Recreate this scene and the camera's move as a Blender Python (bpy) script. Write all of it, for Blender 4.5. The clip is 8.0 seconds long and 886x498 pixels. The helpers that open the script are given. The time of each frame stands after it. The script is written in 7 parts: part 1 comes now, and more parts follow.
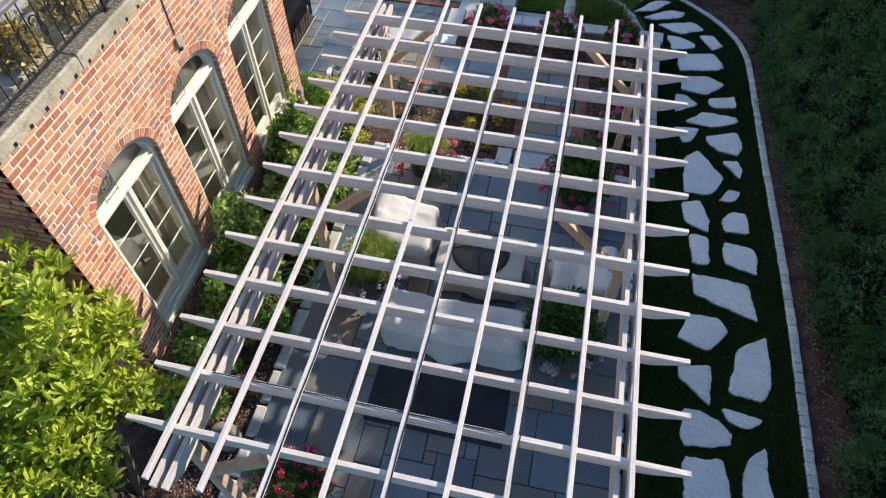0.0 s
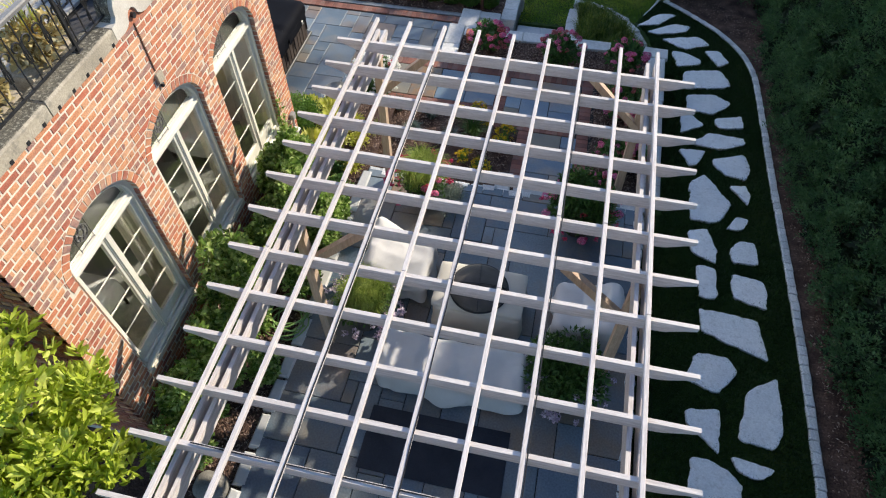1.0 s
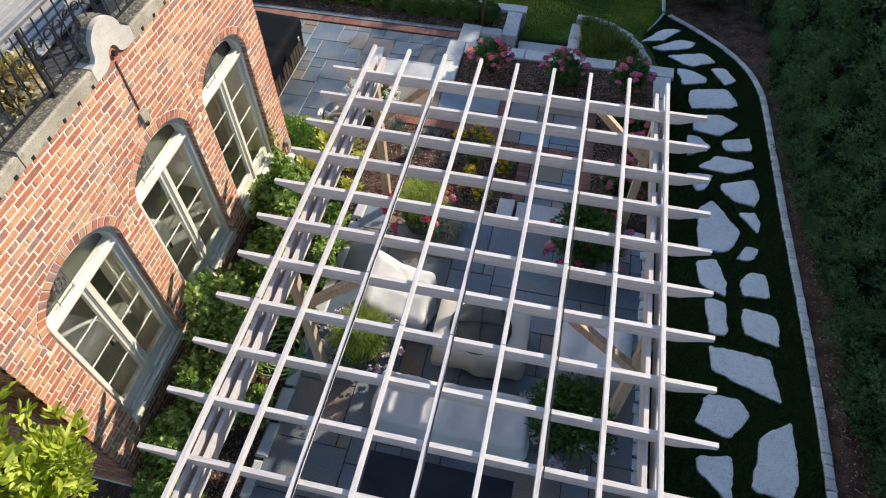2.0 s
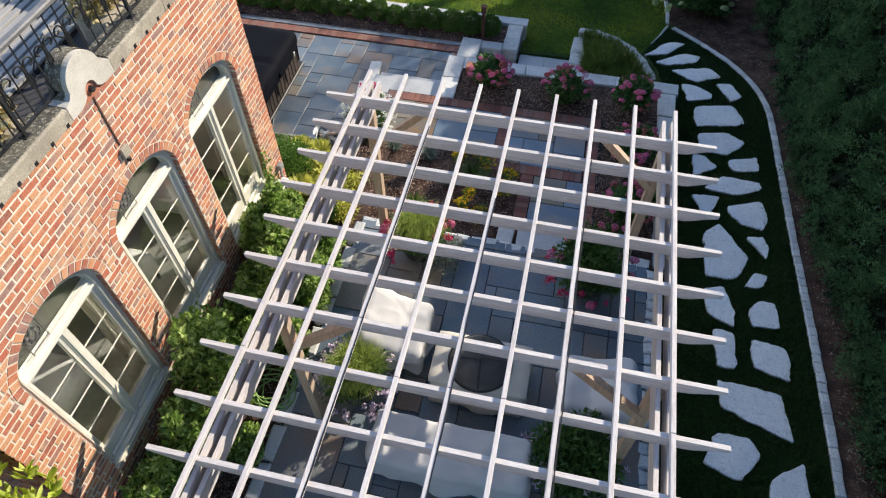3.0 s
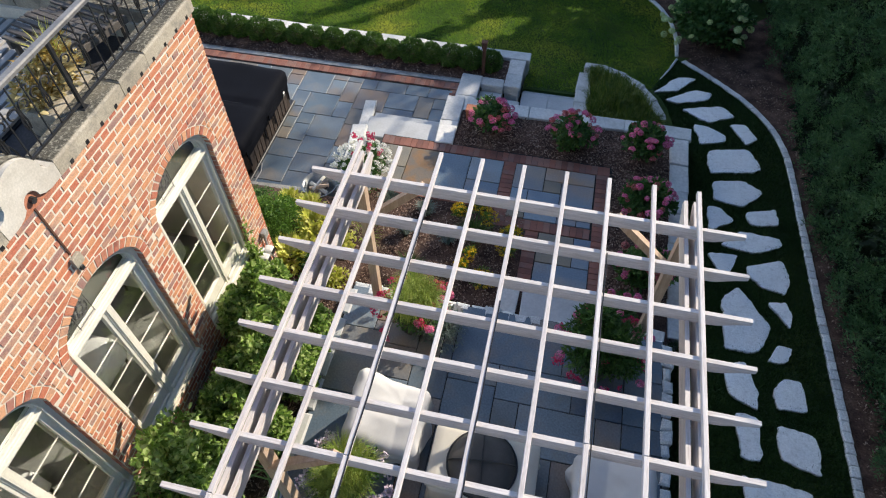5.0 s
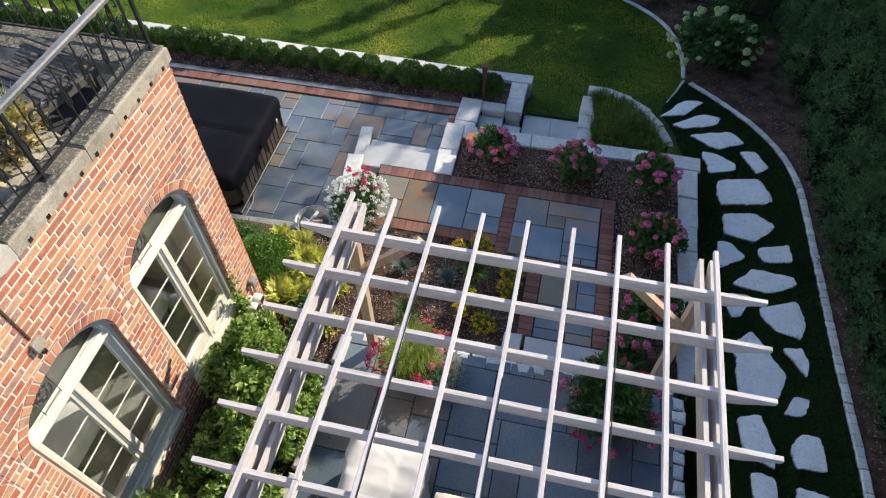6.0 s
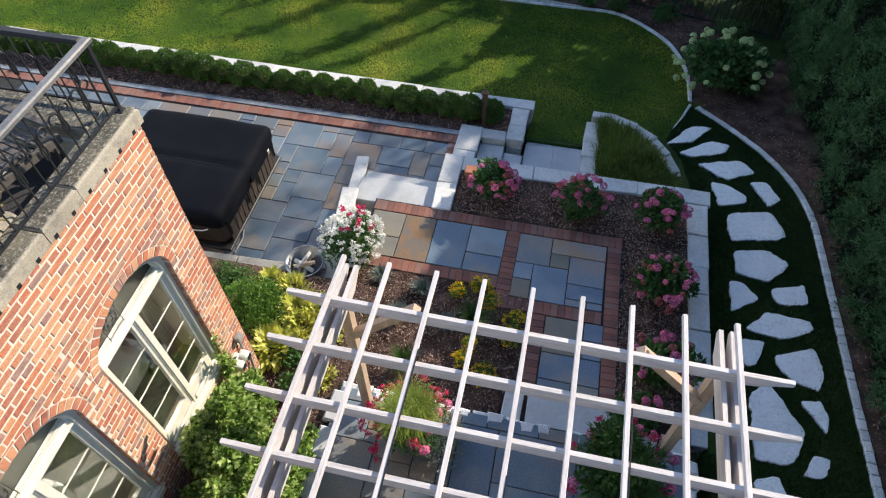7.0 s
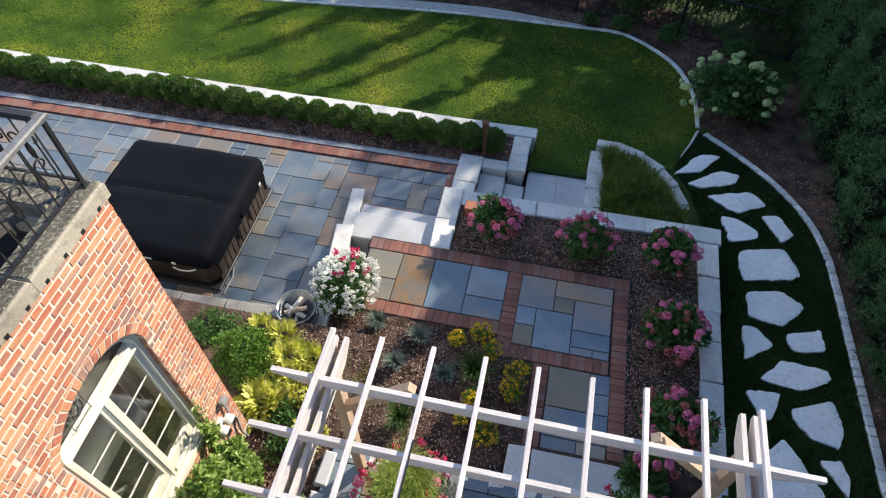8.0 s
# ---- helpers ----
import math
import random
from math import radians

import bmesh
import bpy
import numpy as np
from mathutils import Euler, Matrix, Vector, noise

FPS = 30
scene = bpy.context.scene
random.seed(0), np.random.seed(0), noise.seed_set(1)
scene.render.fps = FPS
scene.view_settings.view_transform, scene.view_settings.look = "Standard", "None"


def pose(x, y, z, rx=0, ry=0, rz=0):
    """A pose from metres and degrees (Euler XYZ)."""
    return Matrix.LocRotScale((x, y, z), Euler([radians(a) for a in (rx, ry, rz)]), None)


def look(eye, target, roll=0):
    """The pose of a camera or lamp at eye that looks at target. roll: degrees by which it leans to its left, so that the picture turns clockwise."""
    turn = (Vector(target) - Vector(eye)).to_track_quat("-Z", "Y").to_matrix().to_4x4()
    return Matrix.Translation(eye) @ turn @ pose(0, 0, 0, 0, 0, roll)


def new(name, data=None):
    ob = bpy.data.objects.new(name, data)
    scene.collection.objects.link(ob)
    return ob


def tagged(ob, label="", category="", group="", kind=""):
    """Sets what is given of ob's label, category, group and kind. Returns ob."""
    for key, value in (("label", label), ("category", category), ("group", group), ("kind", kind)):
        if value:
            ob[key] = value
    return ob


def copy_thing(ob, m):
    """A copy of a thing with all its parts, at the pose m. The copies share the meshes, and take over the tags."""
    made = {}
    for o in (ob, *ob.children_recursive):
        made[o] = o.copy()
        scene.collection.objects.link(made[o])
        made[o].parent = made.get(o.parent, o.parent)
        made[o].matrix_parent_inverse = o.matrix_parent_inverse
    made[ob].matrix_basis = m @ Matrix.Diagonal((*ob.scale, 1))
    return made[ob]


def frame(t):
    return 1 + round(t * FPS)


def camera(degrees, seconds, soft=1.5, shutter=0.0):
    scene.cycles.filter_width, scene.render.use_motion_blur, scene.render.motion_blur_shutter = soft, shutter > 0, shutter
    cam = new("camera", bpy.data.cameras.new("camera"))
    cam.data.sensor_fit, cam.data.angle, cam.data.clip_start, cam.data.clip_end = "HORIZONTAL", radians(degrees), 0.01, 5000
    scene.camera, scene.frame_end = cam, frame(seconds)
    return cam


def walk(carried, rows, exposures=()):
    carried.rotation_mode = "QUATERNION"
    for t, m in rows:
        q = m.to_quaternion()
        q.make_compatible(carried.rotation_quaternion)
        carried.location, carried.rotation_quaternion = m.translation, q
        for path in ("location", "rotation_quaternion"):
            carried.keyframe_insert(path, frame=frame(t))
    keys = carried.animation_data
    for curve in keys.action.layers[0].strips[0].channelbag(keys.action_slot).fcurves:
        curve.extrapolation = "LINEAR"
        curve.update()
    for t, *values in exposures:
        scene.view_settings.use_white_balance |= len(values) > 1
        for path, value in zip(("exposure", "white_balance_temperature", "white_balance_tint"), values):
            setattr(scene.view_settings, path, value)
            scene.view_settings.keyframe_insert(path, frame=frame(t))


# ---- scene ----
cam = camera(69.1, 8.0, soft=1.12)
PATH = [
    (0, (2.813, -6.856, 7.668), (2.543, -5.682, 6.071), -0.6),
    (0.5, (2.763, -6.55, 7.694), (2.494, -5.384, 6.091), -0.6),
    (1, (2.747, -6.28, 7.677), (2.473, -5.11, 6.078), -0.8),
    (1.5, (2.672, -6.004, 7.684), (2.402, -4.833, 6.085), -0.6),
    (3, (2.538, -5.291, 7.65), (2.266, -4.116, 6.055), -0.6),
    (3.5, (2.485, -5.056, 7.643), (2.213, -3.879, 6.049), -0.6),
    (4, (2.435, -4.804, 7.642), (2.164, -3.626, 6.049), -0.6),
    (4.5, (2.369, -4.504, 7.647), (2.099, -3.325, 6.054), -0.5),
    (6, (2.172, -3.477, 7.644), (1.9, -2.295, 6.053), -0.6),
    (6.5, (2.099, -3.12, 7.642), (1.827, -1.938, 6.052), -0.6),
    (7, (2.02, -2.744, 7.64), (1.75, -1.56, 6.051), -0.6),
    (7.5, (1.957, -2.368, 7.656), (1.686, -1.184, 6.068), -0.6),
    (8, (1.883, -2.019, 7.645), (1.612, -0.832, 6.058), -0.6),
]
walk(cam, [(t, look(eye, target, roll)) for t, eye, target, roll in PATH], exposures=((0, 0.60), (4.5, 0.56), (6.5, 0.64), (8, 0.78)))

# ---- daylight: low warm sun from ahead and to the right, clear sky ----
SUN_EL, SUN_AZ = 28.0, 40.0  # degrees above the horizon; degrees from +y towards +x
world = bpy.data.worlds.new("sky")
scene.world = world
world.use_nodes = True
wn = world.node_tree
sky = wn.nodes.new("ShaderNodeTexSky")
sky.sky_type, sky.sun_disc = "NISHITA", False
sky.sun_elevation, sky.sun_rotation = radians(SUN_EL), radians(-SUN_AZ)
sky.dust_density, sky.ozone_density = 0.5, 3.3
wn.links.new(sky.outputs[0], wn.nodes["Background"].inputs[0])
wn.nodes["Background"].inputs[1].default_value = 0.152
sun = new("sun", bpy.data.lights.new("sun", "SUN"))
sun.data.energy, sun.data.angle, sun.data.color = 5.0, radians(0.6), (1.0, 0.893, 0.738)
sun_to = Vector((math.sin(radians(SUN_AZ)) * math.cos(radians(SUN_EL)), math.cos(radians(SUN_AZ)) * math.cos(radians(SUN_EL)), math.sin(radians(SUN_EL))))
sun.matrix_world = look(sun_to * 30, (0, 0, 0))


# ---- materials ----
def surf(name, stops, scale=3.0, fine=60.0, rnd="", rnd_mix=0.6, rough=0.75, bump=0.25, var=0.25, stretch=(1, 1, 1), metal=0.0, spec=0.4, trans=0.0, depth=0.01, spots=0.0, spot_col=(0.1, 0.1, 0.08), spot_scale=8.0):
    m = bpy.data.materials.new(name)
    m.use_nodes = True
    t = m.node_tree
    n, link = t.nodes.new, t.links.new
    bsdf = t.nodes["Principled BSDF"]
    tc, mp = n("ShaderNodeTexCoord"), n("ShaderNodeMapping")
    mp.inputs["Scale"].default_value = stretch
    link(tc.outputs["Object"], mp.inputs[0])
    big, small = n("ShaderNodeTexNoise"), n("ShaderNodeTexNoise")
    big.inputs["Scale"].default_value, big.inputs["Detail"].default_value = scale, 5
    small.inputs["Scale"].default_value, small.inputs["Detail"].default_value = fine, 4
    link(mp.outputs[0], big.inputs["Vector"])
    link(mp.outputs[0], small.inputs["Vector"])
    spread = n("ShaderNodeMapRange")
    spread.inputs[1].default_value, spread.inputs[2].default_value = 0.28, 0.72
    link(big.outputs["Fac"], spread.inputs[0])
    fac = spread.outputs[0]
    if rnd:
        src = n("ShaderNodeObjectInfo").outputs["Random"] if rnd == "object" else n("ShaderNodeNewGeometry").outputs["Random Per Island"]
        mix = n("ShaderNodeMix")
        mix.inputs[0].default_value = rnd_mix
        link(fac, mix.inputs[2])
        link(src, mix.inputs[3])
        fac = mix.outputs[0]
    ramp = n("ShaderNodeValToRGB")
    el = ramp.color_ramp.elements
    while len(el) < len(stops):
        el.new(0.5)
    for i, c in enumerate(stops):
        el[i].position = i / max(1, len(stops) - 1)
        el[i].color = (*c, 1)
    link(fac, ramp.inputs[0])
    shade = n("ShaderNodeMapRange")
    shade.inputs[1].default_value, shade.inputs[2].default_value = 0.25, 0.75
    shade.inputs[3].default_value, shade.inputs[4].default_value = 1 - var, 1 + var
    link(small.outputs["Fac"], shade.inputs[0])
    mul = n("ShaderNodeMix")
    mul.data_type, mul.blend_type = "RGBA", "MULTIPLY"
    mul.inputs[0].default_value = 1
    link(ramp.outputs[0], mul.inputs[6])
    link(shade.outputs[0], mul.inputs[7])
    col = mul.outputs[2]
    if spots:
        sp, cut, sm = n("ShaderNodeTexNoise"), n("ShaderNodeMapRange"), n("ShaderNodeMix")
        sp.inputs["Scale"].default_value, sp.inputs["Detail"].default_value, sp.inputs["Roughness"].default_value = spot_scale, 6, 0.7
        link(mp.outputs[0], sp.inputs["Vector"])
        cut.inputs[1].default_value, cut.inputs[2].default_value, cut.inputs[4].default_value = 0.5, 0.68, spots
        link(sp.outputs["Fac"], cut.inputs[0])
        sm.data_type = "RGBA"
        link(cut.outputs[0], sm.inputs[0])
        link(col, sm.inputs[6])
        sm.inputs[7].default_value = (*spot_col, 1)
        col = sm.outputs[2]
    link(col, bsdf.inputs["Base Color"])
    bsdf.inputs["Roughness"].default_value = rough
    bsdf.inputs["Metallic"].default_value = metal
    bsdf.inputs["Specular IOR Level"].default_value = spec
    if bump:
        b = n("ShaderNodeBump")
        b.inputs["Strength"].default_value, b.inputs["Distance"].default_value = bump, depth
        link(small.outputs["Fac"], b.inputs["Height"])
        link(b.outputs[0], bsdf.inputs["Normal"])
    if trans:
        tl, ms = n("ShaderNodeBsdfTranslucent"), n("ShaderNodeMixShader")
        link(col, tl.inputs[0])
        ms.inputs[0].default_value = trans
        link(bsdf.outputs[0], ms.inputs[1])
        link(tl.outputs[0], ms.inputs[2])
        link(ms.outputs[0], t.nodes["Material Output"].inputs[0])
    return m


def leafy(name, dark, mid, light, trans=0.3, rough=0.5, mix=0.7, scale=2.5):
    return surf(name, (dark, mid, light), scale=scale, fine=30, rnd="island", rnd_mix=mix, rough=rough, bump=0, var=0.2, trans=trans, spec=0.35)


def glassy(name, tint=(0.9, 0.95, 0.95)):
    m = bpy.data.materials.new(name)
    m.use_nodes = True
    b = m.node_tree.nodes["Principled BSDF"]
    b.inputs["Base Color"].default_value = (*tint, 1)
    b.inputs["Roughness"].default_value = 0.03
    b.inputs["Transmission Weight"].default_value = 1.0
    b.inputs["IOR"].default_value = 1.5
    return m


BRICK_STOPS = ((0.17, 0.075, 0.062), (0.42, 0.13, 0.08), (0.50, 0.19, 0.10), (0.36, 0.14, 0.095), (0.53, 0.245, 0.125), (0.57, 0.31, 0.18), (0.27, 0.16, 0.14), (0.45, 0.15, 0.09))
PAVER_STOPS = ((0.13, 0.065, 0.055), (0.19, 0.082, 0.062), (0.25, 0.105, 0.075), (0.21, 0.12, 0.10), (0.28, 0.14, 0.10))
BLUE_STOPS = ((0.07, 0.10, 0.135), (0.115, 0.16, 0.20), (0.22, 0.19, 0.15), (0.09, 0.125, 0.17), (0.17, 0.22, 0.26), (0.26, 0.18, 0.12), (0.115, 0.16, 0.205), (0.20, 0.245, 0.28), (0.13, 0.15, 0.16), (0.10, 0.14, 0.185), (0.27, 0.22, 0.165))
brick_piece = surf("brick_piece", BRICK_STOPS, 6, 90, "object", 0.8, 0.88, 0.5, 0.32, depth=0.005, spots=0.3, spot_col=(0.52, 0.40, 0.30), spot_scale=14)
brick_field = surf("brick_field", BRICK_STOPS, 6, 90, "island", 0.8, 0.88, 0.5, 0.32, depth=0.005, spots=0.3, spot_col=(0.52, 0.40, 0.30), spot_scale=14)
mortar = surf("mortar", ((0.56, 0.50, 0.41), (0.71, 0.65, 0.54)), 5, 120, rough=0.95, bump=0.4, var=0.15, depth=0.004)
paver_brick = surf("paver_brick", PAVER_STOPS, 6, 80, "object", 0.75, 0.85, 0.4, 0.25, depth=0.004)
# one stone in two tones: dimmed for shaded patios, lightened for the open path
bluestone = surf("bluestone", tuple(tuple(c * 0.88 for c in s) for s in BLUE_STOPS), 1.6, 45, "object", 0.9, 0.42, 0.35, 0.26, depth=0.005, spots=0.35, spot_col=(0.24, 0.19, 0.13), spot_scale=2.2)
lit_bluestone = surf("lit_bluestone", tuple(tuple(min(1.0, c * 1.28) for c in s) for s in BLUE_STOPS), 1.6, 45, "object", 0.9, 0.42, 0.35, 0.24, depth=0.005, spots=0.3, spot_col=(0.26, 0.22, 0.16), spot_scale=2.2)
rusty_flag = surf("rusty_flag", ((0.12, 0.115, 0.10), (0.22, 0.125, 0.055), (0.15, 0.125, 0.095), (0.20, 0.125, 0.065)), 3.2, 45, "", 0.3, 0.5, 0.25, 0.25, depth=0.004, spots=0.4, spot_col=(0.12, 0.13, 0.13), spot_scale=3)
tan_flag = surf("tan_flag", ((0.13, 0.13, 0.12), (0.20, 0.18, 0.14), (0.23, 0.19, 0.13)), 2, 45, "object", 0.3, 0.6, 0.25, 0.16, depth=0.004)
limestone = surf("limestone", ((0.46, 0.455, 0.435), (0.58, 0.57, 0.54), (0.70, 0.68, 0.635)), 2.2, 26, "object", 0.5, 0.85, 0.35, 0.13, depth=0.012, spots=0.45, spot_col=(0.36, 0.35, 0.31), spot_scale=4.5)
stepstone = surf("stepstone", ((0.66, 0.68, 0.69), (0.76, 0.77, 0.77), (0.84, 0.84, 0.82)), 3, 50, "object", 0.5, 0.85, 0.8, 0.13, depth=0.014, spots=0.55, spot_col=(0.48, 0.48, 0.46), spot_scale=16)
greystone = surf("greystone", ((0.14, 0.135, 0.12), (0.22, 0.21, 0.19), (0.31, 0.30, 0.27)), 3, 50, "object", 0.5, 0.9, 0.6, 0.25, depth=0.012, spots=0.4, spot_col=(0.10, 0.10, 0.085), spot_scale=8)
stepslab = surf("stepslab", ((0.36, 0.37, 0.375), (0.45, 0.455, 0.455), (0.54, 0.535, 0.51)), 1.6, 30, "object", 0.4, 0.8, 0.2, 0.08, depth=0.006, spots=0.3, spot_col=(0.30, 0.29, 0.26), spot_scale=3.5)
granite = surf("granite", ((0.48, 0.49, 0.49), (0.62, 0.63, 0.62), (0.76, 0.75, 0.72)), 5, 70, "object", 0.7, 0.85, 0.8, 0.32, depth=0.012)
roof_felt = surf("roof_felt", ((0.035, 0.034, 0.036), (0.065, 0.063, 0.064)), 3, 60, rough=0.9, bump=0.4, var=0.3)
castone = surf("castone", ((0.29, 0.255, 0.20), (0.39, 0.345, 0.27), (0.47, 0.42, 0.335)), 2.5, 70, rough=0.9, bump=0.5, var=0.22, depth=0.006, spots=0.75, spot_col=(0.12, 0.115, 0.10), spot_scale=5)
hood_stone = surf("hood_stone", ((0.42, 0.385, 0.33), (0.54, 0.50, 0.44), (0.62, 0.585, 0.52)), 2.5, 60, rough=0.85, bump=0.3, var=0.12, depth=0.004, spots=0.35, spot_col=(0.30, 0.27, 0.21), spot_scale=4)
lichen = surf("lichen", ((0.055, 0.05, 0.04), (0.10, 0.092, 0.072), (0.17, 0.15, 0.11)), 4, 60, rough=0.95, bump=0.6, var=0.45, depth=0.006, spots=0.95, spot_col=(0.42, 0.39, 0.31), spot_scale=36)
bedjoint = surf("bedjoint", ((0.018, 0.018, 0.018), (0.04, 0.038, 0.035)), 6, 90, rough=0.95, bump=0.4)
lawn_soil = surf("lawn_soil", ((0.012, 0.032, 0.006), (0.03, 0.06, 0.010), (0.07, 0.09, 0.018)), 0.9, 55, rough=0.9, bump=0.9, var=0.45, depth=0.03, spec=0.2)
mulch = surf("mulch", ((0.036, 0.021, 0.016), (0.085, 0.052, 0.040), (0.155, 0.097, 0.074)), 4, 45, rough=0.95, bump=1.0, var=0.5, depth=0.03, spec=0.2)
chip = surf("chip", ((0.07, 0.042, 0.032), (0.18, 0.115, 0.085), (0.30, 0.20, 0.15), (0.42, 0.34, 0.28)), 5, 60, "island", 0.85, 0.9, 0, 0.25)
WOOD_STOPS = ((0.47, 0.43, 0.42), (0.60, 0.56, 0.545), (0.68, 0.64, 0.62))
wood_x = surf("wood_x", WOOD_STOPS, 2.5, 14, "object", 0.35, 0.7, 0.25, 0.16, (1.2, 16, 16), depth=0.005, spots=0.5, spot_col=(0.33, 0.28, 0.25), spot_scale=3)
wood_y = surf("wood_y", WOOD_STOPS, 2.5, 14, "object", 0.35, 0.7, 0.25, 0.16, (16, 1.2, 16), depth=0.005, spots=0.5, spot_col=(0.33, 0.28, 0.25), spot_scale=3)
wood_post = surf("wood_post", ((0.34, 0.24, 0.17), (0.46, 0.34, 0.25), (0.55, 0.43, 0.33)), 2.5, 14, "object", 0.35, 0.7, 0.25, 0.18, (12, 12, 1.2), depth=0.004)
white_paint = surf("white_paint", ((0.60, 0.58, 0.50), (0.72, 0.70, 0.62)), 3, 60, rough=0.5, bump=0.1, var=0.08, depth=0.002, spots=0.25, spot_col=(0.42, 0.40, 0.33), spot_scale=10)
lead = surf("lead", ((0.05, 0.05, 0.055), (0.09, 0.09, 0.095)), 8, 60, rough=0.5, bump=0.1, metal=0.6)
pane_glass = glassy("pane_glass")
iron = surf("iron", ((0.012, 0.012, 0.014), (0.03, 0.03, 0.032)), 10, 80, rough=0.45, bump=0.2, var=0.3, depth=0.002)
rail_skylit = surf("rail_skylit", ((0.10, 0.10, 0.105), (0.19, 0.185, 0.18)), 6, 60, rough=0.42, bump=0.2, var=0.25, depth=0.002)
iron_rail = surf("iron_rail", ((0.008, 0.008, 0.009), (0.022, 0.022, 0.023)), 10, 80, rough=0.6, bump=0.2, var=0.3, depth=0.002)
rust = surf("rust", ((0.05, 0.022, 0.014), (0.11, 0.048, 0.03)), 14, 90, rough=0.8, bump=0.4, var=0.3)
linen = surf("linen", ((0.45, 0.445, 0.44), (0.57, 0.56, 0.55)), 1.5, 160, rough=0.8, bump=0.15, var=0.06, depth=0.003, spec=0.25)
canvas = surf("canvas", ((0.46, 0.43, 0.37), (0.58, 0.545, 0.47)), 1.5, 120, rough=0.85, bump=0.15, var=0.07, depth=0.003, spec=0.25)
vinyl = surf("vinyl", ((0.003, 0.0035, 0.006), (0.006, 0.007, 0.011)), 2, 70, rough=0.75, bump=0.3, var=0.3, depth=0.004, spec=0.06)
tub_panel = surf("tub_panel", ((0.022, 0.015, 0.012), (0.05, 0.034, 0.026)), 3, 14, rough=0.6, bump=0.3, var=0.3, stretch=(10, 10, 1))
grey_plastic = surf("grey_plastic", ((0.22, 0.22, 0.22), (0.30, 0.30, 0.30)), 6, 60, rough=0.6, bump=0.1)
white_plastic = surf("white_plastic", ((0.66, 0.66, 0.64), (0.75, 0.75, 0.72)), 6, 60, rough=0.4, bump=0.05, var=0.05)
rug_mat = surf("rug_mat", ((0.02, 0.022, 0.03), (0.038, 0.041, 0.052)), 3, 120, rough=0.95, bump=0.5, var=0.3)
mesh_dark = surf("mesh_dark", ((0.055, 0.052, 0.05), (0.085, 0.08, 0.075)), 8, 150, rough=0.6, bump=0.3, var=0.25, metal=0.3)
pot_dark = surf("pot_dark", ((0.035, 0.032, 0.03), (0.07, 0.062, 0.055)), 5, 60, rough=0.7, bump=0.3)
zinc = surf("zinc", ((0.20, 0.21, 0.21), (0.34, 0.35, 0.35)), 6, 40, rough=0.4, bump=0.2, metal=0.6)
clay = surf("clay", ((0.34, 0.12, 0.07), (0.46, 0.19, 0.11)), 6, 60, rough=0.85, bump=0.3)
hose_mat = surf("hose_mat", ((0.16, 0.28, 0.08), (0.26, 0.38, 0.14)), 6, 60, rough=0.4, bump=0.1)
bark = surf("bark", ((0.05, 0.035, 0.025), (0.11, 0.08, 0.06)), 8, 30, rough=0.95, bump=0.8, stretch=(3, 3, 0.7))
teak = surf("teak", ((0.07, 0.06, 0.055), (0.13, 0.115, 0.10)), 3, 20, "object", 0.5, 0.75, 0.3, 0.25, (1.5, 14, 14))
deck = surf("deck", ((0.30, 0.29, 0.28), (0.42, 0.41, 0.39)), 3, 20, "object", 0.5, 0.8, 0.3, 0.2, (14, 1.5, 14))
plaster = surf("plaster", ((0.50, 0.48, 0.43), (0.60, 0.58, 0.52)), 2, 60, rough=0.9, bump=0.1)
carpet = surf("carpet", ((0.19, 0.19, 0.172), (0.28, 0.275, 0.25)), 3, 120, rough=0.95, bump=0.3, var=0.12)
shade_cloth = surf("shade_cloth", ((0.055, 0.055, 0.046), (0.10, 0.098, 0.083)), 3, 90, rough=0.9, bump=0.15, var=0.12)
drape_mat = surf("drape_mat", ((0.55, 0.52, 0.46), (0.66, 0.63, 0.56)), 3, 80, rough=0.9, bump=0.1, var=0.1)
leaf_deep = leafy("leaf_deep", (0.026, 0.075, 0.022), (0.06, 0.14, 0.038), (0.12, 0.22, 0.06))
leaf_rose = leafy("leaf_rose", (0.03, 0.08, 0.02), (0.065, 0.15, 0.035), (0.13, 0.24, 0.06))
leaf_wall = leafy("leaf_wall", (0.07, 0.15, 0.025), (0.28, 0.42, 0.09), (0.60, 0.70, 0.30), 0.5, 0.30, 0.9)
leaf_boxlit = leafy("leaf_boxlit", (0.035, 0.09, 0.012), (0.09, 0.19, 0.025), (0.22, 0.36, 0.06), 0.34, 0.4)
leaf_lime = leafy("leaf_lime", (0.24, 0.33, 0.03), (0.48, 0.57, 0.06), (0.72, 0.76, 0.22), 0.46)
leaf_gold = leafy("leaf_gold", (0.28, 0.33, 0.035), (0.56, 0.56, 0.09), (0.84, 0.78, 0.34), 0.38)
leaf_box = leafy("leaf_box", (0.025, 0.062, 0.012), (0.055, 0.125, 0.022), (0.11, 0.20, 0.04))
leaf_hedge = leafy("leaf_hedge", (0.03, 0.072, 0.012), (0.072, 0.15, 0.024), (0.16, 0.27, 0.05))
leaf_gap_shade = leafy("leaf_gap_shade", (0.006, 0.014, 0.006), (0.012, 0.028, 0.010), (0.022, 0.045, 0.016), 0.1, 0.7)
leaf_cedar = leafy("leaf_cedar", (0.02, 0.056, 0.022), (0.066, 0.145, 0.052), (0.17, 0.30, 0.11), 0.2, 0.6, 0.22, 3.5)
leaf_grey = leafy("leaf_grey", (0.10, 0.14, 0.12), (0.16, 0.21, 0.18), (0.24, 0.29, 0.25))
leaf_straw = leafy("leaf_straw", (0.34, 0.26, 0.10), (0.56, 0.46, 0.22), (0.72, 0.64, 0.40), 0.25)
